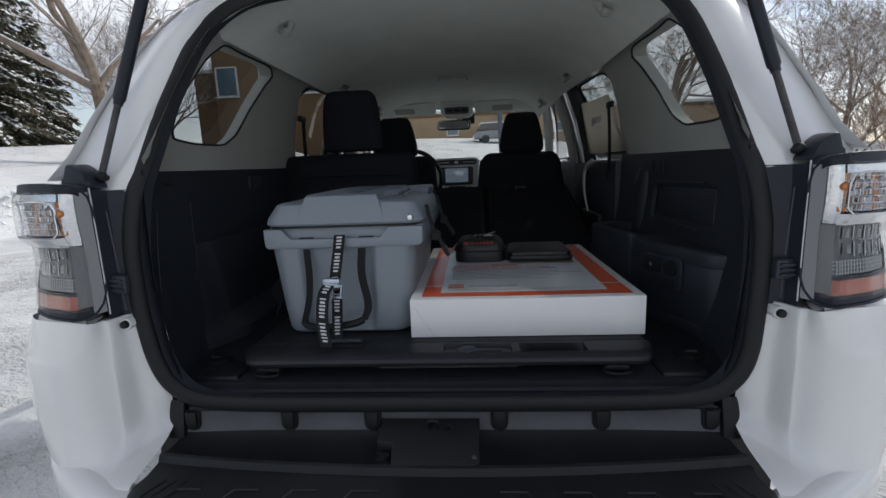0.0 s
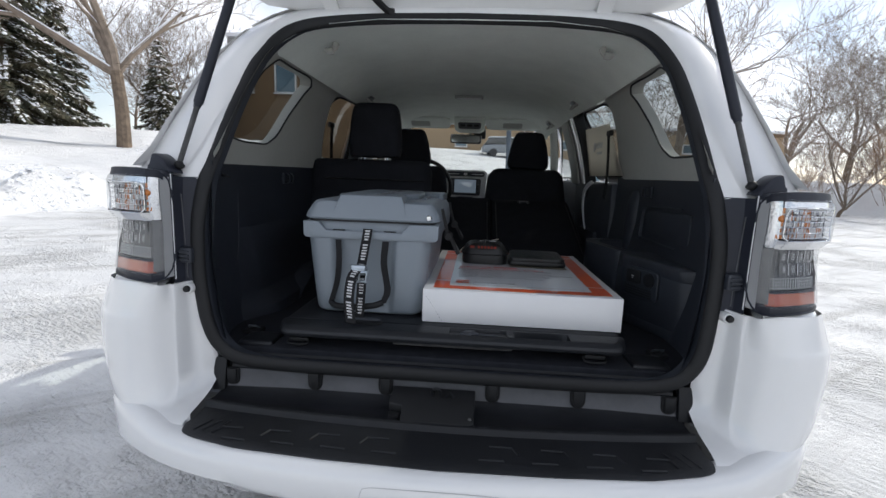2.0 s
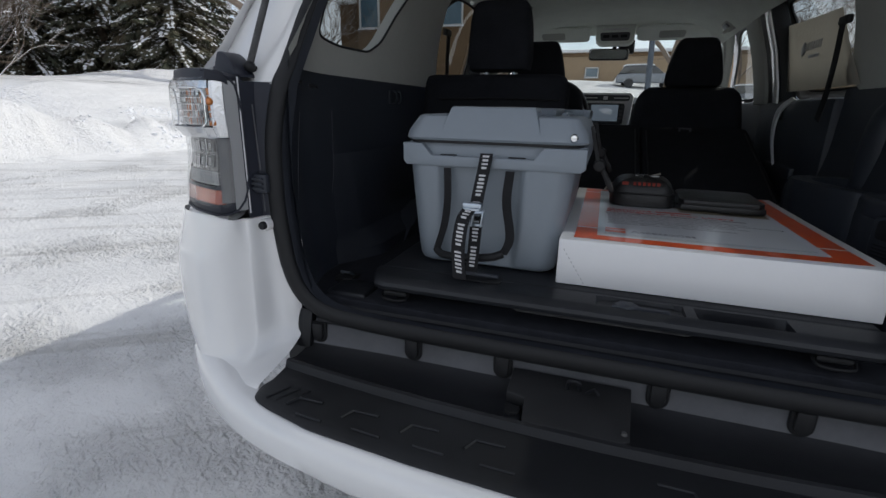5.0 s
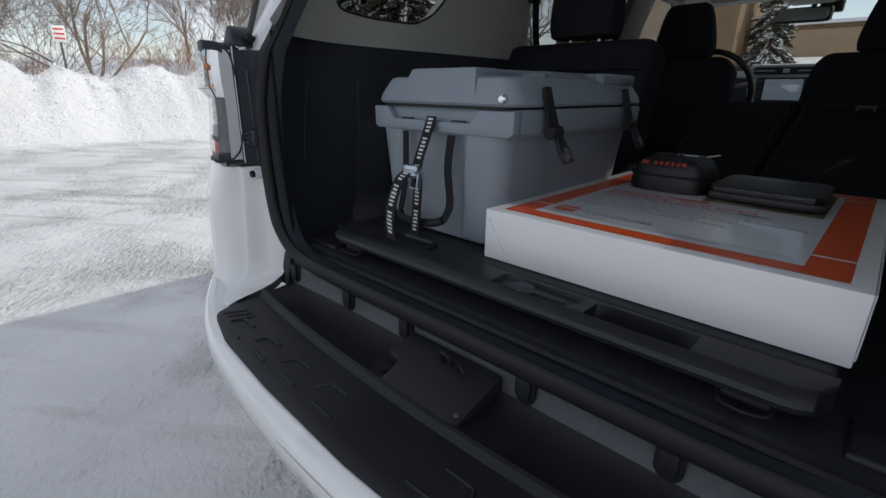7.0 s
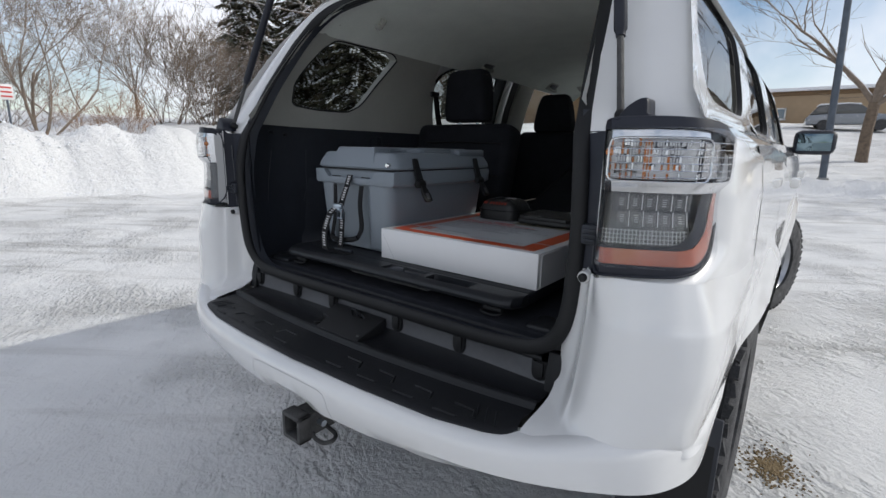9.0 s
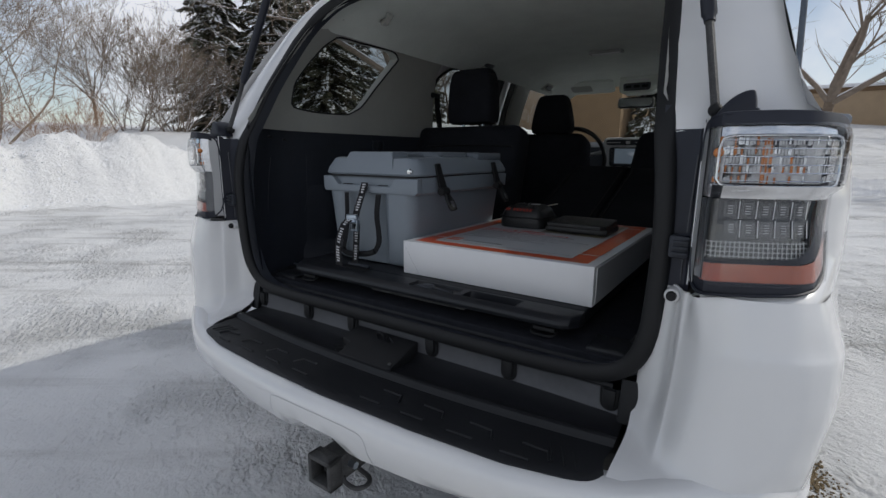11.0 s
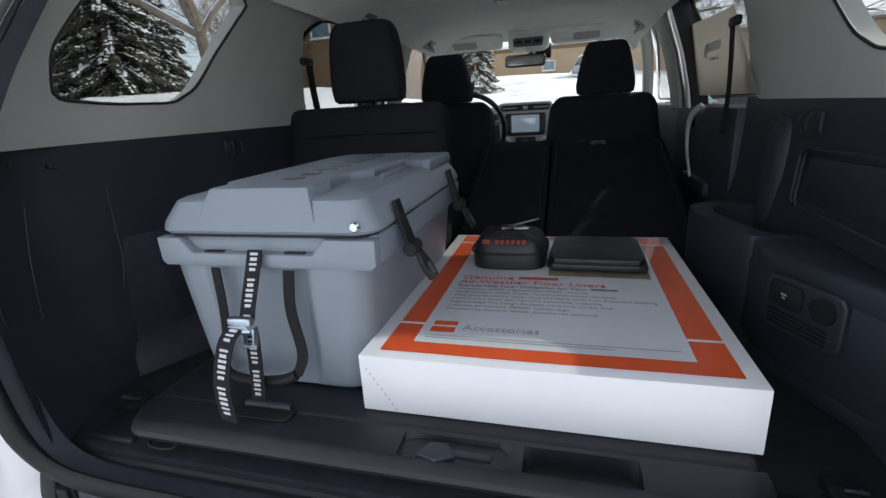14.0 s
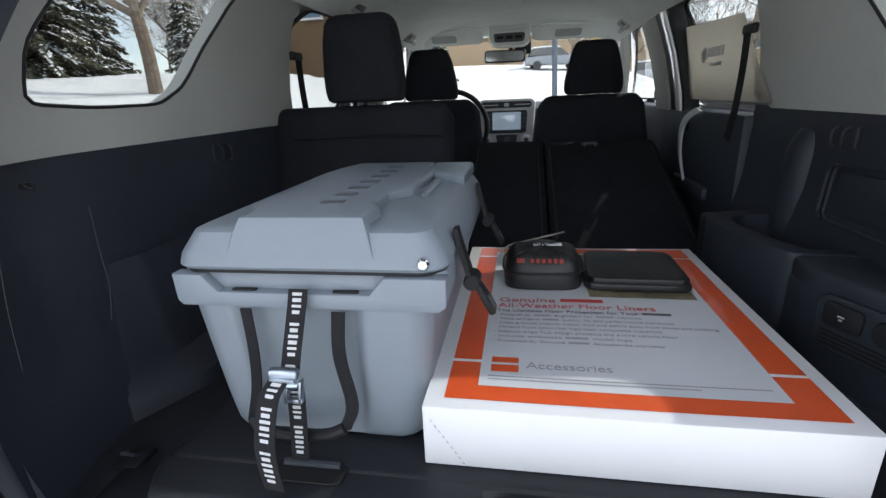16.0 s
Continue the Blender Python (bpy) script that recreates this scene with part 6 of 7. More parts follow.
for x in (-0.20, 0.20):
    rbox(bm, (x, 0.62, 0.816), (0.05, 0.84, 0.034), 0.004)
rbox(bm, (0.01, 0.135, 0.829), (0.33, 0.04, 0.018), 0.005)
part("deck_runner", bm, M_METAL, deck)
for x in (-0.42, 0.395):
    bm = B()
    tube(bm, spline([(x - 0.03, 0.115, 0.82), (x - 0.025, 0.100, 0.814), (x, 0.096, 0.812), (x + 0.025, 0.100, 0.814), (x + 0.03, 0.115, 0.82)], 14), 0.003, 8)
    rbox(bm, (x, 0.118, 0.822), (0.055, 0.02, 0.012), 0.004)
    part("tie_down_ring", bm, M_RUBBER, deck)
for s in (1, -1):
    hook = thing("floor_tie_down", (s * 0.56, 0.2, 0.8), "small steel tie-down on the cargo floor", "tie-down", "floor tie-downs")
    bm = B()
    rbox(bm, (s * 0.595, 0.205, 0.806), (0.05, 0.05, 0.012), 0.004)
    part("base", bm, M_RUBBER, hook)
    bm = B()
    tube(bm, [(s * 0.580, 0.21, 0.812), (s * 0.583, 0.195, 0.822), (s * 0.607, 0.195, 0.822), (s * 0.610, 0.21, 0.812)], 0.003, 6)
    part("loop", bm, M_STEEL, hook)
    bm = B()
    rbox(bm, (s * 0.545, 0.15, 0.801), (0.10, 0.09, 0.016), 0.007, 3)
    part("floor_pad", bm, M_DECK, hook)

# ---- cooler ----
cool = thing("cooler", (-0.24, 0.48, 0.87), "grey-blue hard plastic cooler standing on the cargo deck", "cooler")
CY0, CY1 = 0.205, 0.775


def frustum(bm, rings, n=6, e=0.16):
    """Rounded rectangular rings (x0, x1, y0, y1, z, corner)."""
    rows = []
    for x0, x1, y0, y1, z, r in rings:
        row = []
        for cx, cy, a0 in ((x1 - r, y1 - r, 0), (x0 + r, y1 - r, 90), (x0 + r, y0 + r, 180), (x1 - r, y0 + r, 270)):
            for k in range(n + 1):
                a = radians(a0 + 90 * k / n)
                row.append(Vector((cx + r * math.cos(a), cy + r * math.sin(a), z)))
        rows.append(row)
    vs = grid(bm, rows, closed=True)
    bm.faces.new(vs[0][::-1])
    bm.faces.new(vs[-1])


def cooler_ring(x0, x1, y0, y1, z, r, sunk):
    """One level of the tapered tub: rounded corners, the rear-facing end sunk between two broad pilasters."""
    row = []
    for cx, cy, a0 in ((x1 - r, y1 - r, 0), (x0 + r, y1 - r, 90), (x0 + r, y0 + r, 180)):
        row += [Vector((cx + r * math.cos(radians(a0 + 10 * k)), cy + r * math.sin(radians(a0 + 10 * k)), z)) for k in range(10)]
    wide = x1 - x0
    for u in np.linspace(0.0, 1.0, 42)[1:-1]:
        x = x0 + r + (wide - 2 * r) * u
        f = (x - x0) / wide
        dip = float(smooth01((f - 0.19) / 0.05) * smooth01((0.74 - f) / 0.05))
        row.append(Vector((x, y0 + sunk * dip, z)))
    row += [Vector((x1 - r + r * math.cos(radians(270 + 10 * k)), y0 + r + r * math.sin(radians(270 + 10 * k)), z)) for k in range(10)]
    return row


bm = B()
levels = [(-0.403, -0.100, 0.236, 0.735, 0.871, 0.036, 0.0), (-0.410, -0.093, 0.227, 0.743, 0.876, 0.040, 0.002), (-0.414, -0.089, 0.223, 0.746, 0.886, 0.042, 0.010), (-0.419, -0.083, 0.219, 0.75, 0.93, 0.042, 0.014), (-0.426, -0.074, 0.213, 0.756, 1.02, 0.040, 0.014), (-0.432, -0.066, 0.209, 0.762, 1.099, 0.038, 0.014)]
vs = grid(bm, [cooler_ring(*q) for q in levels], closed=True)
bm.faces.new(vs[0][::-1])
bm.faces.new(vs[-1])
cbody = part("body", bm, M_COOLER, cool, smooth=50)
bm = B()
frustum(bm, [(-0.430, -0.058, 0.219, 0.768, 1.096, 0.02), (-0.437, -0.047, CY0 + 0.016, CY1, 1.104, 0.02), (-0.439, -0.045, CY0 + 0.016, CY1 + 0.002, 1.142, 0.02), (-0.436, -0.048, CY0 + 0.018, CY1, 1.148, 0.02)])
rim = part("rim", bm, M_COOLER, cool)
bm = B()
slab(bm, [(-0.431, 1.098), (-0.055, 1.098), (-0.045, 1.106), (-0.044, 1.146), (-0.128, 1.146), (-0.150, 1.121), (-0.372, 1.121), (-0.395, 1.146), (-0.440, 1.146), (-0.439, 1.106)], CY0 - 0.001, CY0 + 0.024, 0.0035, 2, "xz")
part("rim_front", bm, M_COOLER, rim)
for x in (-0.335, -0.185):
    bm = B()
    rbox(bm, (x, 0.2130, 1.1220), (0.036, 0.008, 0.0035), 0.001)
    part("rope_slot", bm, M_RUBBER, cool)
bm = B()
frustum(bm, [(-0.430, -0.054, 0.212, 0.768, 1.147, 0.03), (-0.430, -0.054, 0.212, 0.768, 1.155, 0.03)])
part("gasket", bm, M_RUBBER, cool)
bm = B()
frustum(bm, [(-0.436, -0.046, CY0 + 0.004, CY1, 1.153, 0.035), (-0.440, -0.043, CY0, CY1 + 0.002, 1.158, 0.035), (-0.437, -0.047, CY0 + 0.003, CY1, 1.172, 0.035), (-0.416, -0.066, 0.222, 0.757, 1.203, 0.03), (-0.408, -0.075, 0.23, 0.75, 1.207, 0.03)])
top = [(-0.335, 0.226), (-0.155, 0.226), (-0.150, 0.290), (-0.168, 0.318), (-0.168, 0.400), (-0.136, 0.440), (-0.128, 0.640), (-0.150, 0.66), (-0.150, 0.745), (-0.335, 0.745), (-0.360, 0.66), (-0.360, 0.30), (-0.340, 0.28)]
slab(bm, top, 1.200, 1.224, 0.008, 3)
grid(bm, [[Vector((x, y, z)) for x in np.linspace(a, b, 6)] for a, b, y, z in ((-0.331, -0.159, 0.236, 1.2243), (-0.334, -0.156, 0.2275, 1.2225), (-0.342, -0.148, 0.2165, 1.200), (-0.350, -0.140, 0.2075, 1.1725))])
for k in (-1, 1):
    cx, w0, w1 = -0.245, 0.086 * k, 0.105 * k
    grid(bm, [[Vector((cx + w0, 0.236, 1.2243)), Vector((cx + w0 * 1.02, 0.2275, 1.2225)), Vector((cx + w1 * 0.93, 0.2165, 1.200)), Vector((cx + w1, 0.2075, 1.1725))], [Vector((cx + w0, 0.262, 1.2235)), Vector((cx + w0 * 1.06, 0.245, 1.208)), Vector((cx + w1, 0.232, 1.196)), Vector((cx + w1 * 1.01, 0.214, 1.172))]])
slab(bm, [(-0.128, 0.600), (-0.075, 0.560), (-0.062, 0.575), (-0.058, 0.735), (-0.066, 0.748), (-0.150, 0.748), (-0.150, 0.640)], 1.196, 1.222, 0.007, 3)
slab(bm, [(-0.120, 0.430), (-0.106, 0.420), (-0.104, 0.560), (-0.122, 0.600)], 1.200, 1.214, 0.004, 2)
lid = part("lid", bm, M_COOLER, cool)
for k, (a, w) in enumerate(((0.02, 0.030), (0.055, 0.032), (0.092, 0.032), (0.130, 0.034), (0.168, 0.034), (0.206, 0.030), (0.240, 0.032))):
    bm = B()
    rbox(bm, (-0.233 + 0.05 * a, 0.285 + 1.55 * a, 1.2245), (0.034, w * 0.62, 0.002), 0)
    part("emblem_bar", bm, M_INK, lid, "dark raised emblem bar")
for x, z in ((-0.073, 1.167),):
    bm = B()
    lathe(bm, [(0.0, -0.005), (0.006, -0.0045), (0.0085, -0.001), (0.0085, 0.01)], (x, 0.2045, z), "y", 16)
    part("rivet", bm, M_CHROME, cool)
for y in (0.305, 0.655):
    bm = B()
    ribbon(bm, spline([(-0.046, y - 0.004, 1.188), (-0.040, y - 0.002, 1.160), (-0.032, y, 1.130), (-0.026, y + 0.002, 1.106)], 8), [Vector((0, 0.010 + 0.0012 * k, 0)) for k in range(8)], Vector((0.007, 0, 0.002)))
    latch = part("latch", bm, M_RUBBER, cool, "black rubber draw latch")
    bm = B()
    lathe(bm, [(0.0, -0.019), (0.010, -0.019), (0.0125, -0.016), (0.0125, 0.016), (0.010, 0.019), (0.0, 0.019)], (-0.021, y + 0.001, 1.107), "y", 18)
    part("latch_roller", bm, M_RUBBER, latch)
    bm = B()
    slab(bm, loop_round([(-0.009, 0.0), (0.009, 0.0), (0.019, -0.034), (0.016, -0.060), (-0.016, -0.060), (-0.019, -0.034)], 36, 0.2), -0.005, 0.005, 0.003, 2)
    bmesh.ops.transform(bm, matrix=Matrix.Translation((-0.016, y + 0.004, 1.104)) @ Matrix(((0, -0.45, 0.893, 0), (1, -0.10, 0, 0), (0, 0.893, 0.45, 0), (0, 0, 0, 1))), verts=bm.verts)
    tab = part("pull_tab", bm, M_RUBBER, latch)
    bm = B()
    slab(bm, loop_round([(-0.008, -0.030), (0.008, -0.030), (0.007, -0.052), (-0.007, -0.052)], 20, 0.25), 0.0045, 0.0062, 0.0, 1)
    bmesh.ops.transform(bm, matrix=Matrix.Translation((-0.016, y + 0.004, 1.104)) @ Matrix(((0, -0.45, 0.893, 0), (1, -0.10, 0, 0), (0, 0.893, 0.45, 0), (0, 0, 0, 1))), verts=bm.verts)
    part("tab_plate", bm, M_SCUFF, tab, "grey moulded plate")
bm = B()
ribbon(bm, spline([(-0.335, 0.208, 1.095), (-0.332, 0.204, 1.03), (-0.338, 0.204, 0.97), (-0.357, 0.206, 0.905)], 14), Vector((0.008, 0, 0)), Vector((0, -0.003, 0)))
part("handle_strap", bm, M_WEB, cool, "charcoal webbing handle strap")
bm = B()
ribbon(bm, spline([(-0.196, 0.206, 1.095), (-0.199, 0.200, 1.03), (-0.186, 0.194, 0.955), (-0.198, 0.186, 0.918)], 14), Vector((0.0095, 0, 0)), Vector((0, -0.003, 0)))
part("handle_strap", bm, M_WEB, cool, "charcoal webbing handle strap")
bm = B()
tube(bm, spline([(-0.356, 0.204, 0.908), (-0.338, 0.196, 0.899), (-0.285, 0.182, 0.902), (-0.225, 0.180, 0.910), (-0.198, 0.184, 0.920)], 18), 0.009, 10)
part("handle_grip", bm, M_RUBBER, cool)

# ---- printed strap round the cooler ----
strap = thing("cam_strap", (-0.26, 0.16, 0.87), "charcoal webbing strap printed with white bars, hanging from a buckle", "strap")


def band(name, pts, half_w, parent, bars=True, lean=0.0, skip=0):
    path = [Vector(p) for p in spline(pts, 40)]
    b = B()
    ribbon(b, path, Vector((half_w, 0, lean * half_w)), Vector((0, -0.0018, 0)))
    ob = part(name, b, M_WEB, parent)
    if bars:
        length = [0.0]
        for p, q in zip(path, path[1:]):
            length.append(length[-1] + (q - p).length)
        u, k = 0.006, skip
        while u < length[-1] - 0.006:
            # groups of six short bars, then a gap
            if k % 7 < 6:
                i = min(max(int(np.searchsorted(length, u)), 1), len(path) - 2)
                d = (path[i + 1] - path[i]).normalized()
                c = path[i - 1].lerp(path[i], (u - length[i - 1]) / max(1e-6, length[i] - length[i - 1])) + Vector((0, -0.0024, 0))
                wk = half_w * (0.52, 0.42, 0.52, 0.46, 0.50, 0.40)[k % 7]
                w = Vector((wk, 0, lean * wk))
                e = d * (0.0019, 0.0026, 0.0021, 0.0026, 0.0018, 0.0024)[k % 7]
                b = B()
                b.faces.new([b.verts.new(c + q) for q in (-w - e, w - e, w + e, -w + e)])
                part("printed_bar", b, M_WHITEINK, ob)
            u += 0.0082
            k += 1
    return ob


band("strap_upper", [(-0.247, 0.201, 1.130), (-0.249, 0.190, 1.10), (-0.254, 0.172, 1.05), (-0.257, 0.166, 1.025)], 0.0135, strap, skip=2)
band("strap_tail", [(-0.266, 0.150, 1.020), (-0.275, 0.132, 1.000), (-0.277, 0.112, 0.955), (-0.274, 0.104, 0.92), (-0.269, 0.102, 0.882)], 0.0142, strap, lean=-0.12, skip=3)
band("strap_lower", [(-0.254, 0.167, 1.005), (-0.257, 0.166, 0.95), (-0.260, 0.162, 0.89), (-0.260, 0.156, 0.8705)], 0.0130, strap, skip=6)
bm = B()
rbox(bm, (-0.262, 0.156, 1.026), (0.042, 0.014, 0.014), 0.004, 3)
rbox(bm, (-0.262, 0.150, 1.014), (0.036, 0.005, 0.018), 0.002, 2, Matrix.Rotation(0.25, 3, "X"))
tube(bm, [(-0.285, 0.148, 1.010), (-0.239, 0.148, 1.014)], 0.004, 8)
for dx in (-0.010, 0.010):
    rbox(bm, (-0.250 + dx, 0.155, 1.000), (0.004, 0.012, 0.036), 0.0015, 2, Matrix.Rotation(0.15, 3, "Y"))
rbox(bm, (-0.250, 0.154, 0.986), (0.024, 0.008, 0.006), 0.002, 2)
part("cam_buckle", bm, M_STEEL, strap, "zinc-plated cam buckle")

# ---- flat carton ----
BX0, BX1, BY0, BY1, BZ0, BZ1 = -0.082, 0.481, 0.183, 0.885, 0.8705, 0.967
box = thing("flat_carton", (0.2, 0.53, 0.87), "flat white carton with an orange printed frame on the deck", "box")
bm = B()
rbox(bm, ((BX0 + BX1) / 2, (BY0 + BY1) / 2, (BZ0 + BZ1) / 2), (BX1 - BX0, BY1 - BY0, BZ1 - BZ0), 0.0022, 2)
bmesh.ops.subdivide_edges(bm, edges=[e for e in bm.edges if e.calc_length() > 0.2], cuts=6, use_grid_fill=True)
for v in bm.verts:
    v.co.z += warp(v.co.x, v.co.y) if v.co.z > 0.9 else 0
part("carton_body", bm, M_CARD, box)
bm = B()
rbox(bm, (BX1 + 0.0015, 0.53, 0.9185), (0.002, 0.66, 0.088), 0.0)
part("side_flap", bm, M_CARD, box)
bm = B()
for k in range(9):
    a = Vector((BX0 + 0.012 + 0.0055 * k, BY0 - 0.0006, 0.945 - 0.0085 * k))
    rbox(bm, a, (0.0045, 0.0004, 0.0012), 0, 1, Matrix.Rotation(0.99, 3, "Y"))
part("perforation", bm, M_GREYINK, box)


def flat(name, x0, y0, x1, y1, lift, m, parent=box, label=""):
    b = B()
    n = 8
    rows = []
    for y in np.linspace(y0, y1, n):
        rows.append([Vector((x, y, BZ1 + lift + warp(x, y) + 0.0003)) for x in np.linspace(x0, x1, n)])
    grid(b, rows)
    return part(name, b, m, parent, label)


flat("orange_frame", -0.054, 0.205, 0.457, 0.872, 0.0006, M_ORANGE, label="orange printed frame")
flat("label_panel", -0.009, 0.238, 0.407, 0.835, 0.0012, M_PAPER, label="pale grey printed panel")
for y in (0.300, 0.800):
    flat("white_line", -0.054, y, -0.009, y + 0.007, 0.0012, M_CARD)
    flat("white_line", 0.407, y, 0.457, y + 0.007, 0.0012, M_CARD)
flat("product_photo", 0.190, 0.560, 0.395, 0.825, 0.0016, M_PHOTO, label="dark gold and black product photo")
TZ = BZ1 + 0.0021
words("Genuine", 0.008, 0.528, TZ, 0.028, M_REDINK, box, width=0.112)
flat("title_bar", 0.130, 0.531, 0.212, 0.546, 0.0018, M_REDINK)
words("All-Weather Floor Liners", 0.007, 0.502, TZ, 0.028, M_REDINK, box, width=0.296)
words("The Ultimate Floor Protection for Your", 0.006, 0.482, TZ, 0.017, M_INK, box, width=0.262)
flat("subtitle_bar", 0.274, 0.484, 0.325, 0.493, 0.0018, M_INK)
LINES = (
    (("Designed by", 0, "engineers for", 0, "vehicles"), 0.262),
    (("Meets stringent", 0, "quality, fit, and performance standards"), 0.312),
    (("Deep grooves channel water, mud and debris away from shoes and clothing",), 0.380),
    (("Molded from color-fast high-tech composite materials",), 0.284),
    (("Edge-to-edge Tub design protects the entire vehicle floor",), 0.306),
    (("Includes embossed", 0, "model logo"), 0.230),
    (("Protected by Genuine", 0, "Accessories warranty"), 0.277),
)
for k, (pieces, w) in enumerate(LINES):
    unit = w / sum(len(q) + 1 if q else 7 for q in pieces)
    at = 0.012
    for q in pieces:
        step = unit * (len(q) + 1 if q else 7)
        if q:
            words(q, at, 0.4655 - 0.0165 * k, TZ, 0.0125, M_GREYINK, box, name="printed_line", width=step - unit)
        else:
            flat("text_bar", at, 0.466 - 0.0165 * k, at + step - unit, 0.4725 - 0.0165 * k, 0.0018, M_GREYINK)
        at += step
    flat("bullet", 0.005, 0.4665 - 0.0165 * k, 0.0075, 0.4690 - 0.0165 * k, 0.0018, M_GREYINK)
flat("red_emblem", 0.007, 0.276, 0.049, 0.317, 0.0018, M_ORANGE, label="orange emblem square")
flat("emblem_line", 0.007, 0.294, 0.049, 0.300, 0.0024, M_PAPER)
words("Accessories", 0.060, 0.288, TZ, 0.026, M_GREYINK, box, width=0.128)
flat("small_print", 0.004, 0.262, 0.392, 0.265, 0.0018, M_GREYINK)
flat("small_print", 0.004, 0.254, 0.300, 0.257, 0.0018, M_GREYINK)

# ---- things on the carton ----
pouch = thing("zip_pouch", (0.095, 0.65, BZ1), "black vinyl zip pouch with a red emblem, lying on the carton", "pouch")
bm = B()
rows = []
px, py, pw, pd, ph = 0.099, 0.662, 0.166, 0.150, 0.074
for z, k in ((0.0, 0.96), (0.006, 1.0), (0.22, 1.02), (0.45, 1.0), (0.62, 0.96), (0.76, 0.90), (0.87, 0.81), (0.95, 0.68), (0.99, 0.5), (1.01, 0.25), (1.015, 0.02)):
    row = []
    for a in np.linspace(0, math.tau, 40, endpoint=False):
        ca, sa = math.cos(a), math.sin(a)
        e = 0.5
        row.append(Vector((px + pw / 2 * k * math.copysign(abs(ca) ** e, ca), py + pd / 2 * k * math.copysign(abs(sa) ** e, sa), BZ1 + 0.003 + ph * z + 0.004 * math.sin(5 * a) * z)))
    rows.append(row)
grid(bm, rows, closed=True)
pb = part("pouch_body", bm, M_LEATHER, pouch)
bm = B()
tube(bm, [(px + (pw / 2 + 0.003) * math.copysign(abs(math.cos(a)) ** 0.5, math.cos(a)), py + (pd / 2 + 0.003) * math.copysign(abs(math.sin(a)) ** 0.5, math.sin(a)), BZ1 + 0.040) for a in np.linspace(0, math.tau, 48, endpoint=False)], 0.0025, 6, closed=True)
part("zip", bm, M_RUBBER, pouch)
for k, (dx, w) in enumerate(((-0.048, 0.020), (-0.024, 0.009), (-0.012, 0.009), (0.0, 0.009), (0.012, 0.009), (0.024, 0.009), (0.036, 0.010))):
    bm = B()
    rbox(bm, (px + dx, py - 0.0645, BZ1 + 0.0650), (w * 0.8, 0.0095, 0.0016), 0.0, 1, Matrix.Rotation(0.9, 3, "X"))
    part("emblem_bar", bm, M_SHADEDRED, pouch, "red emblem bar with shade in its colour")
bm = B()
tube(bm, spline([(0.0, 0.76, 0.985), (0.02, 0.79, 1.003), (0.077, 0.79, 1.019), (0.157, 0.79, 1.04)], 10), 0.0022, 6)
part("pull_cord", bm, M_KRAFT, pouch, "thin pale cord behind the pouch")
bm = B()
rbox(bm, (px + 0.01, py + 0.006, BZ1 + 0.0795), (0.062, 0.014, 0.002), 0.0)
part("white_tag", bm, M_CARD, pouch)
folder = thing("document_wallet", (0.29, 0.66, BZ1), "black vinyl document wallet lying on the carton beside the pouch", "wallet")
for z, w, r in ((0.012, 0.212, 0.04), (0.027, 0.20, -0.05)):
    bm = B()
    slab(bm, loop_round([(-w / 2, -0.085), (w / 2, -0.085), (w / 2 - 0.006, 0.085), (-w / 2 + 0.004, 0.085)], 32, 0.12), -0.008, 0.008, 0.004, 2)
    bmesh.ops.transform(bm, matrix=Matrix.Translation((0.292, 0.672, BZ1 + z)) @ Matrix.Rotation(-0.02, 4, "Z") @ Matrix.Rotation(0.03 if r < 0 else 0, 4, "X"), verts=bm.verts)
    part("cover" if r < 0 else "inner_leaf", bm, M_LEATHER, folder)

# ---- paper sheet behind the side glass ----
sheet = thing("paper_floor_mat", (0.66, 1.5, 1.3), "pale printed paper mat leaning against the side window", "paper mat")
bm = B()
rows = []
for t in np.linspace(0, 1, 8):
    rows.append([Vector((0.735 - 0.17 * (z - 1.30) + 0.004 * math.sin(9 * y), y, z)) for y, z in ((1.13 + 0.665 * t, 1.315), (1.20 + 0.595 * t, 1.42), (1.28 + 0.515 * t, 1.565 + 0.02 * t))])
grid(bm, rows)
part("sheet", bm, M_KRAFT, sheet, thick=0.001)
bm = B()
lathe(bm, [(0.018, 0), (0.026, 0), (0.026, 0.001), (0.018, 0.001)], (0.698, 1.60, 1.47), "x", 24, closed=False)
for k in range(6):
    rbox(bm, (0.697, 1.555 - 0.024 * k, 1.475), (0.001, 0.015, 0.03), 0, 1)
rbox(bm, (0.700, 1.49, 1.435), (0.001, 0.10, 0.012), 0)
part("print", bm, M_SEAM, sheet)

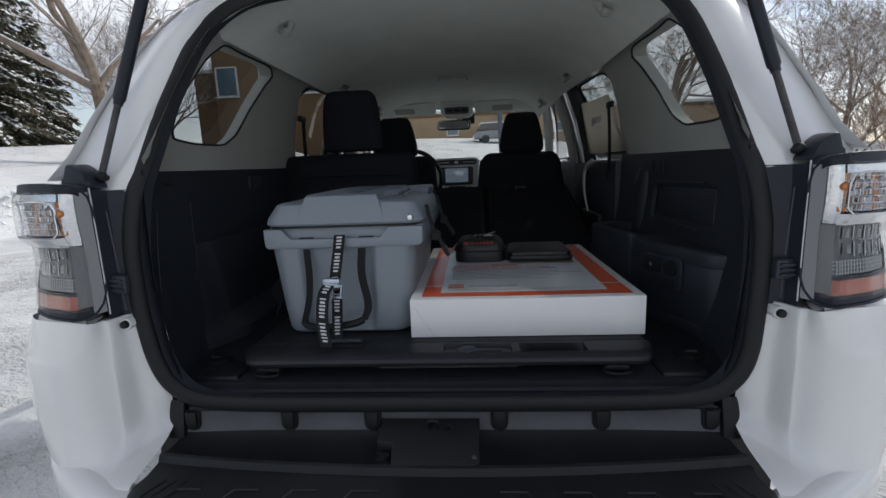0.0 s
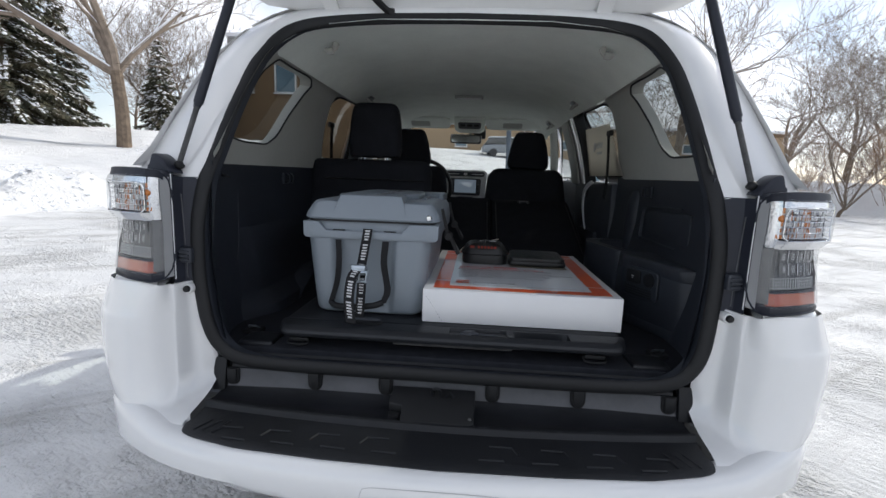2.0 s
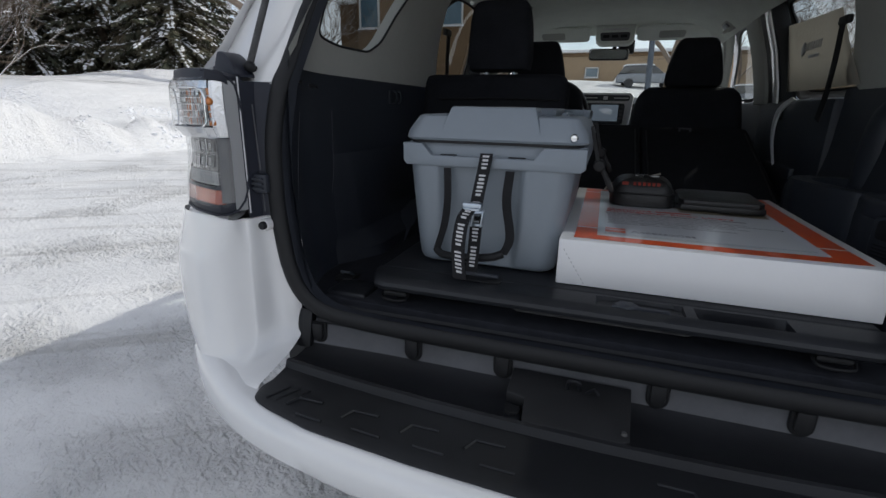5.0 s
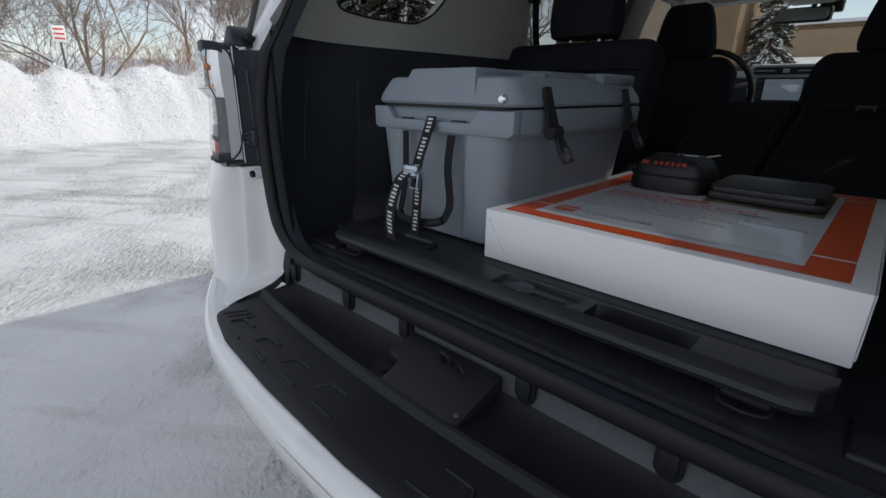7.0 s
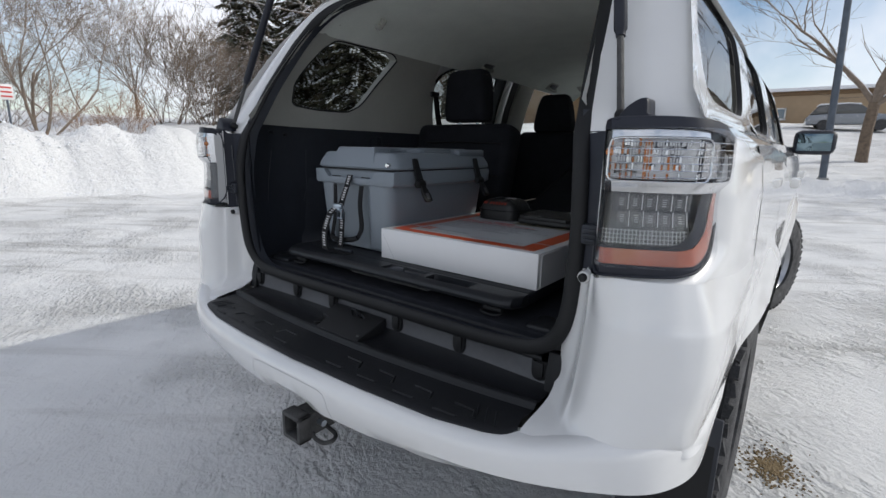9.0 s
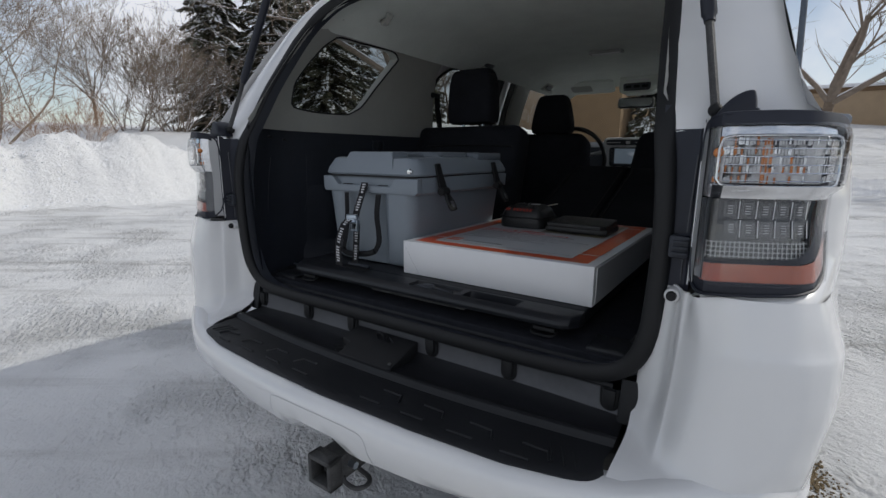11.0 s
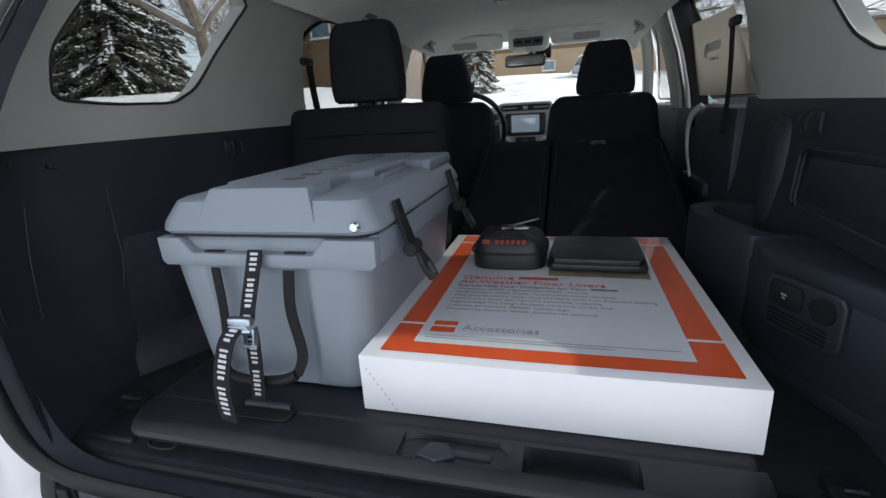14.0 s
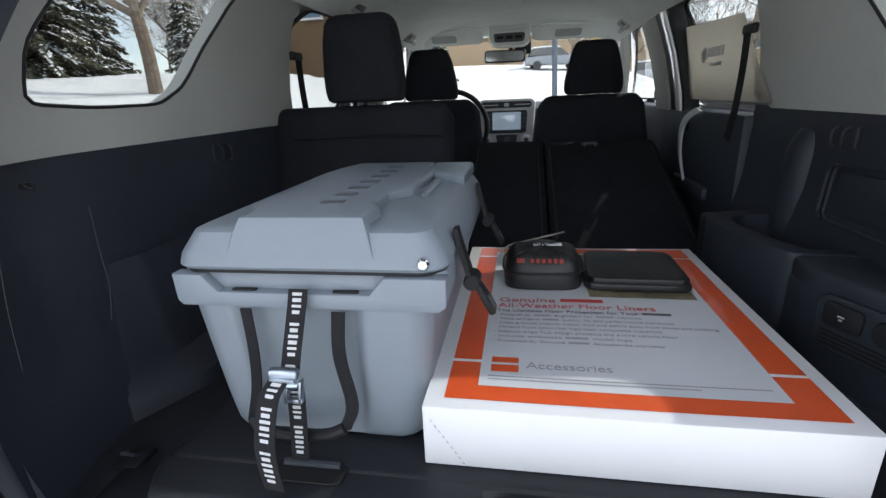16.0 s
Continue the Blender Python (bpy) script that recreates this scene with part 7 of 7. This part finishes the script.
# ---- trees ----
def limb(bm, p, d, r, length, depth, rng, up, spread, seg, snow=None):
    """A branch that bends, thins and forks."""
    steps = 4 if depth > 3 else (2 if depth > 1 else 1)
    pts, rs = [p.copy()], [r]
    q, dd = p.copy(), d.copy()
    for k in range(steps):
        dd = (dd + Vector((rng.uniform(-1, 1), rng.uniform(-1, 1), rng.uniform(-0.6, 1) * up)) * 0.16).normalized()
        q = q + dd * (length / steps)
        pts.append(q.copy())
        rs.append(r * (1 - 0.42 * (k + 1) / steps))
    tube(bm, pts, rs, seg if depth > 2 else 3, cap=False)
    if snow is not None and r > 0.0079 and depth > 0 and abs(d.z) < 0.95:
        tube(snow, [q + Vector((0, 0, k * 0.62)) for q, k in zip(pts, rs)], [k * 0.80 for k in rs], 4 if depth > 3 else 3, cap=False)
    if depth <= 0:
        return
    if depth >= 5 and snow is not None:
        for k in range(4):
            t = rng.uniform(0.1, 0.95)
            i = min(int(t * steps), steps - 1)
            b = pts[i].lerp(pts[i + 1], t * steps - i)
            side = Vector((rng.uniform(-1, 1), rng.uniform(-1, 1), rng.uniform(-0.2, 0.9))).normalized()
            limb(bm, b, (dd * 0.4 + side).normalized(), max(0.008, r * 0.14), length * rng.uniform(0.3, 0.55), 1, rng, up, spread, 3, None)
    for k in range(rng.choice((2, 3, 3)) if depth > 1 else 3):
        t = rng.uniform(0.35, 1.0) if k else 1.0
        i = min(int(t * steps), steps - 1)
        b = pts[i].lerp(pts[i + 1], t * steps - i)
        side = Vector((rng.uniform(-1, 1), rng.uniform(-1, 1), rng.uniform(-0.35, 0.7)))
        nd = (dd + side.normalized() * spread * rng.uniform(0.6, 1.25)).normalized()
        limb(bm, b, nd, max(0.0080, rs[i] * rng.uniform(0.48, 0.68)), length * rng.uniform(0.58, 0.86), depth - 1, rng, up, spread, seg, snow)


def bare_tree(seed, height, trunk_r, depth=6, spread=0.75, fork=0.32, lean=(0, 0), mains=(), name="bare_tree", label="leafless deciduous tree standing in snow"):
    rng = random.Random(seed)
    t = thing(name, (0, 0, 0), label, "tree", "bare trees")
    bm = B()
    top = Vector((lean[0], lean[1], height * fork))
    pts = spline([(0, 0, -0.6), (0, 0, 0), (lean[0] * 0.4 + 0.05, lean[1] * 0.4, height * fork * 0.5), tuple(top)], 9)
    tube(bm, pts, [trunk_r * k for k in (1.5, 1.25, 1.05, 1.0, 0.95, 0.92, 0.88, 0.85, 0.82)], 10, cap=False)
    part("trunk", bm, M_BARK, t)
    bm, sn = B(), B()
    for d, k in mains:
        limb(bm, top - Vector((0, 0, 0.1)), Vector(d).normalized(), trunk_r * k, height * 0.30, depth, rng, 0.4, spread, 8, sn)
    for k in range(0 if mains else 4):
        a = math.tau * k / 4 + rng.uniform(-0.5, 0.5)
        d = Vector((math.cos(a) * 0.7, math.sin(a) * 0.7, rng.uniform(0.6, 1.0))).normalized()
        limb(bm, top - Vector((0, 0, rng.uniform(0, 0.25) * height * fork)), d, trunk_r * rng.uniform(0.45, 0.62), height * 0.26, depth, rng, 0.5, spread, 6, sn)
    limb(bm, top, Vector((lean[0] * 0.1, 0, 1)), trunk_r * 0.75, height * 0.25, depth, rng, 0.5, spread, 6, sn)
    part("crown", bm, M_TWIG, t, recalc=False)
    tagged(part("snow_load", sn, M_TREESNOW, t, recalc=False), kind="stuff")
    return t


def bush(seed, height, label="leafless reddish-brown brush behind the snow bank", wood=None, lean=0.5, stems=15, r=0.018, depth=4):
    rng = random.Random(seed)
    t = thing("bare_bush", (0, 0, 0), label, "bush", "bare bushes")
    bm, sn = B(), B()
    for k in range(stems):
        a, far = rng.uniform(0, math.tau), rng.uniform(0.2, 1.2)
        d = Vector((math.cos(a) * lean * rng.uniform(0.3, 1.3), math.sin(a) * lean * rng.uniform(0.3, 1.3), 1)).normalized()
        limb(bm, Vector((math.cos(a) * far, math.sin(a) * far, -0.3)), d, r, height * rng.uniform(0.28, 0.40), depth, rng, 0.6, 0.55, 4, sn)
    part("branchwork", bm, wood or M_BRUSH, t, recalc=False)
    tagged(part("snow_load", sn, M_TREESNOW, t, recalc=False), kind="stuff")
    return t


def spruce(seed, height, width):
    """A conifer: tapered trunk, drooping boughs of many short needle sprays, snow lying on them."""
    rng = random.Random(seed)
    t = thing("spruce", (0, 0, 0), "dark green spruce with snow on its boughs", "tree", "spruces")
    bm = B()
    tube(bm, [(0, 0, -0.5), (0, 0, height * 0.5), (0, 0, height)], [0.22 * height / 12, 0.13 * height / 12, 0.01], 8, cap=False)
    verts, faces, sv, sf = [], [], [], []
    z = 0.5
    while z < height * 0.985:
        reach = width * (1 - z / height) ** 0.82 * rng.uniform(0.85, 1.1) + 0.12
        n = 9 if reach > 1.2 else 7
        off = rng.uniform(0, math.tau)
        for k in range(n):
            a = off + math.tau * k / n + rng.uniform(-0.25, 0.25)
            zb, z = z, z + rng.uniform(-0.30, 0.30)
            L = reach * rng.uniform(0.72, 1.1)
            ca, sa = math.cos(a), math.sin(a)
            side = Vector((-sa, ca, 0))
            pts, lift0, drop0 = [], rng.uniform(0.0, 0.2), rng.uniform(0.45, 0.8)
            a += rng.uniform(-0.1, 0.1)
            for u in np.linspace(0.0, 1, 7):
                dz = lift0 * L * u - drop0 * L * u * u + 0.18 * L * u ** 4
                pts.append(Vector((ca * L * u, sa * L * u, z + dz)))
            tube(bm, pts[::2], [0.022, 0.016, 0.010, 0.004], 3, cap=False)
            z = zb
            m, snowy = max(7, int(L * 21)), rng.choice((0.2, 0.7, 1.0, 1.5))
            for j in range(m):
                u = 0.18 + 0.82 * (j + rng.random()) / m
                i = min(int(u * 6), 5)
                c = pts[i].lerp(pts[i + 1], u * 6 - i)
                fw = (pts[i + 1] - pts[i]).normalized()
                for sd in (-1, 1):
                    ln = (0.12 + 0.30 * (1 - abs(u - 0.55))) * rng.uniform(0.6, 1.2) * min(1.0, 0.5 + L * 0.35)
                    tip = c + (fw * 0.65 + side * sd * rng.uniform(0.5, 1.0) + Vector((0, 0, rng.uniform(-1.1, 0.1)))).normalized() * ln
                    wv = (fw * 0.7 + Vector((0, 0, rng.uniform(-0.5, 0.5)))).normalized() * (0.05 + 0.03 * rng.random())
                    b0 = len(verts)
                    verts.extend([c - wv, c + wv, tip + wv * 0.25, tip - wv * 0.5])
                    faces.append((b0, b0 + 1, b0 + 2, b0 + 3))
                    if rng.random() < 0.36 * snowy and u > 0.2:
                        lift = Vector((0, 0, 0.03))
                        b1 = len(sv)
                        e1 = side * sd * 0.060 * rng.uniform(0.5, 1.5)
                        e2 = fw * 0.065 * rng.uniform(0.5, 1.5)
                        mid = c.lerp(tip, 0.45) + lift
                        sv.extend([mid - e1 - e2, mid + e1 - e2, mid + e1 + e2, mid - e1 + e2, mid + Vector((0, 0, 0.045))])
                        sf.extend([(b1, b1 + 1, b1 + 4), (b1 + 1, b1 + 2, b1 + 4), (b1 + 2, b1 + 3, b1 + 4), (b1 + 3, b1, b1 + 4)])
        z += 0.26 + 0.08 * rng.random()
    part("trunk", bm, M_BARK, t, recalc=False)
    for name, v, f, m in (("needles", verts, faces, M_NEEDLE), ("snow_load", sv, sf, M_TREESNOW)):
        me = bpy.data.meshes.new(name)
        me.from_pydata([tuple(q) for q in v], [], f)
        me.materials.append(m)
        ob = new(name, me)
        ob.parent = t
        tagged(ob, kind="stuff")
    return t


def plant(t, x, y, scale=1.0, turn=0.0, copy=True, dz=0.0):
    m = Matrix.Translation((x, y, gz(x, y) + dz)) @ Matrix.Rotation(turn, 4, "Z")
    o = copy_thing(t, m) if copy else t
    o.matrix_basis = m @ Matrix.Scale(scale, 4)
    return o


maple = bare_tree(11, 12, 0.23, 6, 0.85, 0.21, (-0.15, 0.05), (((-0.70, -0.56, 0.5), 0.62), ((-0.25, -0.2, 1.0), 0.66), ((0.45, 0.35, 0.9), 0.5)))
oak = bare_tree(23, 11, 0.15, 6, 0.85, 0.26, (-0.3, 0.2))
ash = bare_tree(31, 9, 0.11, 6, 0.7, 0.22)
brush = bush(5, 4.2, stems=14, r=0.016, depth=4)
dome = bush(14, 5.6, "leafless many-stemmed shrub with a rounded crown behind the snow bank", M_TWIG, 0.75, 13, 0.034, 5)
thorn = bare_tree(47, 10.5, 0.10, 6, 0.95, 0.05, (-0.25, 0.1), (((-0.75, -0.7, 0.75), 0.7), ((-0.3, -0.9, 0.55), 0.55), ((0.2, 0.85, 0.65), 0.6), ((-0.1, 0.4, 1.0), 0.62), ((0.3, -0.3, 1.0), 0.6)), label="leafless tree with low spreading snow-lined limbs behind the bank")
plant(thorn, -22.0, 3.9, 1.0, 0.0, copy=False)
for x, y, k, a in ((-30.0, -5.0, 1.1, 2.0), (16.6, 21.5, 0.85, 3.4)):
    plant(thorn, x, y, k, a)
plant(dome, -24.5, 9.6, 1.05, 0.0, copy=False)
for x, y, k, a in ((-26.5, 12.8, 0.85, 3.1), (-23.5, 11.2, 0.8, 5.2), (-28.5, 2.2, 1.0, 0.7)):
    plant(dome, x, y, k, a)
fir = spruce(2, 12.5, 3.4)
fir_small = spruce(9, 8.0, 2.1)

plant(maple, -14.2, 17.0, 1.15, 0.0, copy=False)
for x, y, k, a in ((9.8, 23.5, 0.95, 3.4), (2.6, 25.5, 0.95, 2.2), (-27, 24, 1.1, 0.4), (24, 38, 1.1, 3.0)):
    plant(maple, x, y, k, a)
plant(oak, 23.5, 31, 1.1, 4.0, copy=False)
for x, y, k, a in ( (-24, 33, 1.2, 1.2), (-38, 2, 1.1, 5.0), (30, 34, 1.2, 0.9), (14, 40, 1.0, 2.6)):
    plant(oak, x, y, k, a)
plant(ash, -27, -1.5, 0.95, 3.0, copy=False)
for x, y, k, a in ((-38, 13, 1.0, 0.6), (-33, -3, 1.1, 2.8), (-20, 30, 1.0, 1.7), (-28, 36, 1.1, 3.9), (26, 25, 1.0, 2.5), (-38, 30, 1.2, 5.5), (10, 46, 1.0, 1.1), (-18.5, 27, 0.9, 4.4)):
    plant(ash, x, y, k, a)
plant(brush, -22.5, 6.5, 0.72, 0.0, copy=False)
for x, y, k, a in ((-22, 5.4, 0.6, 1), (-25, 2.5, 0.5, 2), (-24, -1, 0.6, 3), (18, 20, 0.8, 1), (21, 24, 0.9, 2), (23, 21, 0.9, 3), (26, 30, 1.0, 4), (20.5, 30, 0.9, 5), (-30, -4, 1.0, 1.5), (17, 25, 0.8, 3.3)):
    plant(brush, x, y, k, a)
plant(fir, -21.2, 19.0, 1.0, 0.3, copy=False)
for x, y, k, a in ((-27.5, 16.0, 1.0, 1.2), (-25, 18.2, 1.0, 2.4), (-27, 23, 1.15, 3.6)):
    plant(fir, x, y, k, a)
plant(fir_small, -17.1, 23.5, 0.70, 0.0, copy=False)
for x, y, k, a in ((-5.6, 31, 0.75, 2.0), (-26, 27, 1.1, 4.0), (32, 30, 1.0, 1.0), (29, 24, 0.9, 2.0)):
    plant(fir_small, x, y, k, a)


# ---- broken snow clods lying on the banks ----
clods = tagged(new("snow_clods", bpy.data.meshes.new("snow_clods")), "broken clods of ploughed snow lying on the banks", "snow", kind="stuff")
c_rng = np.random.RandomState(12)
ball = bmesh.new()
bmesh.ops.create_icosphere(ball, subdivisions=1, radius=1.0)
ball_v = np.array([tuple(v.co) for v in ball.verts])
ball_f = np.array([[v.index for v in f.verts] for f in ball.faces])
ball.free()
cv, cf = [], []
for lo_x, hi_x, lo_y, hi_y, n, big, most in ((-17, -8, -8, 9, 40000, 0.014, 5200), (-14, 3, 7, 20, 34000, 0.034, 3600), (8, 17, 4, 22, 14000, 0.022, 2400)):
    cx, cy = c_rng.uniform(lo_x, hi_x, n), c_rng.uniform(lo_y, hi_y, n)
    cz = ground_height(cx, cy)
    slope = np.abs(ground_height(cx + 0.5, cy) - cz) + np.abs(ground_height(cx, cy + 0.5) - cz)
    ok = (cz > 0.05) & (slope > 0.10) & (wave(cx, cy, 31, 0.7) + c_rng.uniform(-0.3, 0.3, n) > 0.15)
    for x, y, z in zip(cx[ok][:most], cy[ok][:most], cz[ok][:most]):
        r = 0.010 + big * (0.2 + 1.6 * c_rng.rand() ** 3)
        q = ball_v * r * c_rng.uniform(0.5, 1.4, (12, 1)) * np.array([1.3, 1.0, 0.7]) + np.array([x, y, z - 0.25 * r])
        cf.extend((ball_f + 12 * len(cv)).tolist())
        cv.append(q)
clods.data.from_pydata(np.concatenate(cv).tolist(), [], cf)
clods.data.materials.append(M_TREESNOW)


# ---- loose gravel on the snow beside the rear wheel ----
gravel = tagged(new("gravel", bpy.data.meshes.new("gravel")), "small patch of loose brown gravel on the packed snow", "gravel", kind="stuff")
g_rng = random.Random(44)
bm = B()
for k in range(900):
    a, d = g_rng.uniform(0, math.tau), abs(g_rng.gauss(0, 0.075))
    x, y = 1.04 + d * math.cos(a) * 0.8, 1.25 + d * math.sin(a) * 1.1
    r = g_rng.uniform(0.003, 0.007)
    m = Matrix.Translation((x, y, gz(x, y) + r * 0.3)) @ Matrix.Rotation(g_rng.uniform(0, 3), 4, "Z") @ Matrix.Diagonal((1, g_rng.uniform(0.6, 1), g_rng.uniform(0.5, 0.9), 1))
    bmesh.ops.create_icosphere(bm, subdivisions=1, radius=r, matrix=m)
bm.to_mesh(gravel.data)
bm.free()
gravel.data.materials.append(M_GRAVEL)


# ---- buildings, pole, lamp, parked car ----
def window_unit(parent, c, w, h, axis="y"):
    b = B()
    t = 0.09
    for dx, dz, sx, sz in ((0, h / 2, w + t, t), (0, -h / 2, w + t, t), (-w / 2, 0, t, h + t), (w / 2, 0, t, h + t)):
        rbox(b, (c[0] + dx, c[1] - 0.05, c[2] + dz), (sx, 0.12, sz), 0.0)
    wnd = part("window", b, M_FRAME, parent)
    b = B()
    rbox(b, (c[0], c[1] - 0.02, c[2]), (w, 0.03, h), 0.0)
    part("pane", b, M_PANE, wnd)
    b = B()
    rbox(b, (c[0], c[1] - 0.12, c[2] - h / 2 - 0.06), (w + 0.2, 0.2, 0.06), 0.01)
    part("sill", b, M_TREESNOW, wnd, "snow-covered sill")


bld = thing("brown_building", (-13, 31, 2), "brown masonry building of two storeys behind the snowy lawn", "building")
bm = B()
rbox(bm, (-11.3, 33, 5.0), (9.2, 9, 8.6), 0.03)
rbox(bm, (-16.7, 33.2, 4.15), (1.7, 8, 6.9), 0.03)
part("wall", bm, M_BROWNWALL, bld)
bm = B()
rbox(bm, (-11.3, 33, 9.4), (9.5, 9.3, 0.25), 0.04)
rbox(bm, (-16.75, 33.2, 7.7), (1.9, 8.3, 0.22), 0.04)
part("roof", bm, M_TREESNOW, bld, "snow-covered flat roof")
bm = B()
rbox(bm, (-11.3, 28.44, 9.05), (9.3, 0.08, 0.4), 0.02)
part("fascia", bm, M_CONC, bld)
for x in (-15.0, -12.25, -9.5):
    for z in (6.85,):
        window_unit(bld, (x, 28.48, z), 1.3, 1.7)

tan_b = thing("tan_building", (8, 50, 4), "long low tan masonry building on the rise", "building")
bm = B()
rbox(bm, (9, 50, 4.4), (40, 8, 3.6), 0.03)
part("wall", bm, M_STUCCO, tan_b)
bm = B()
rbox(bm, (9, 50, 6.3), (40.6, 8.6, 0.25), 0.03)
part("roof", bm, M_TREESNOW, tan_b, "snow-covered flat roof")
bm = B()
rbox(bm, (9, 45.97, 6.0), (40.2, 0.06, 0.30), 0.01)
part("fascia", bm, M_BROWNWALL, tan_b)
for x in (-1.8, 8.5, 12, 20):
    window_unit(tan_b, (x, 45.98, 4.5), 1.1, 0.8)

pole = thing("utility_pole", (1.35, 19.2, gz(1.35, 19.2)), "slim grey metal pole standing in the snow", "pole")
bm = B()
tube(bm, [(1.35, 19.2, gz(1.35, 19.2) - 0.3), (1.23, 19.2, 4.0), (1.0, 19.2, 9.5)], [0.11, 0.10, 0.08], 14)
part("shaft", bm, M_POLE, pole)
bm = B()
lathe(bm, [(0.0, 0.16), (0.15, 0.16), (0.20, 0.0), (0.20, -0.2)], (1.35, 19.2, gz(1.35, 19.2)), "z", 16)
part("footing", bm, M_CONC, pole)

lx, ly = 22.6, 26.5
lampost = thing("street_lamp", (lx, ly, gz(lx, ly)), "tall brown street lamp with a single arm", "street lamp")
bm = B()
tube(bm, [(lx, ly, gz(lx, ly) - 0.3), (lx, ly, 8.3)], [0.10, 0.06], 10)
part("post", bm, M_POLE, lampost)
bm = B()
tube(bm, [(lx, ly, 8.1), (lx + 0.9, ly, 8.4)], 0.04, 8)
part("arm", bm, M_POLE, lampost)
bm = B()
rbox(bm, (lx + 1.2, ly, 8.42), (0.75, 0.3, 0.14), 0.04)
part("head", bm, M_POLE, lampost)


def parked_car(x, y, paint_label, material, turn=0.0):
    """A car far off on the rise, seen from its side."""
    t = thing("parked_car", (0, 0, 0), paint_label, "car", "cars parked on the rise")
    b = B()
    body = [(-2.3, 0.35), (-2.35, 0.75), (-2.2, 0.95), (-1.2, 1.02), (1.0, 1.02), (2.1, 0.9), (2.3, 0.7), (2.3, 0.35)]
    slab(b, body, -0.9, 0.9, 0.08, 3, "xz")
    bd = part("body", b, material, t)
    b = B()
    slab(b, [(-2.15, 1.0), (-1.75, 1.55), (-0.2, 1.62), (0.35, 1.55), (1.1, 1.0)], -0.78, 0.78, 0.07, 3, "xz")
    part("cabin", b, M_SMOKE, bd, "dark glazed cabin")
    b = B()
    slab(b, [(-1.75, 1.56), (-0.2, 1.63), (0.35, 1.57), (0.3, 1.66), (-0.3, 1.70), (-1.7, 1.66)], -0.72, 0.72, 0.02, 2, "xz")
    part("roof_snow", b, M_TREESNOW, bd)
    for wx in (-1.4, 1.4):
        for wy in (-0.82, 0.82):
            b = B()
            lathe(b, [(0.0, -0.11), (0.22, -0.11), (0.33, -0.09), (0.34, 0.0), (0.33, 0.09), (0.22, 0.11), (0.0, 0.11)], (wx, wy, 0.33), "y", 20)
            part("wheel", b, M_TYRE, t)
    t.matrix_basis = Matrix.Translation((x, y, gz(x, y) - 0.02)) @ Matrix.Rotation(turn, 4, "Z")
    return t


parked_car(2.5, 39.5, "dark grey estate car parked before the tan building", M_CARSILVER, 0.1)
parked_car(10.5, 40.5, "dark grey car with snow on its roof", M_CARSILVER, 0.05)

sx, sy = -18.7, 2.6
sign = thing("roadside_sign", (sx, sy, gz(sx, sy)), "small weathered red and white sign on a thin post", "sign")
bm = B()
tube(bm, [(sx, sy, gz(sx, sy) - 0.3), (sx, sy, 2.9)], 0.03, 8)
part("post", bm, M_POLE, sign)
bm = B()
rbox(bm, (sx + 0.04, sy, 2.65), (0.01, 0.34, 0.46), 0.003)
part("panel", bm, M_FRAME, sign)
bm = B()
for k in range(3):
    rbox(bm, (sx + 0.047, sy, 2.78 - 0.13 * k), (0.004, 0.26, 0.05), 0)
part("panel_bars", bm, M_REDINK, sign)
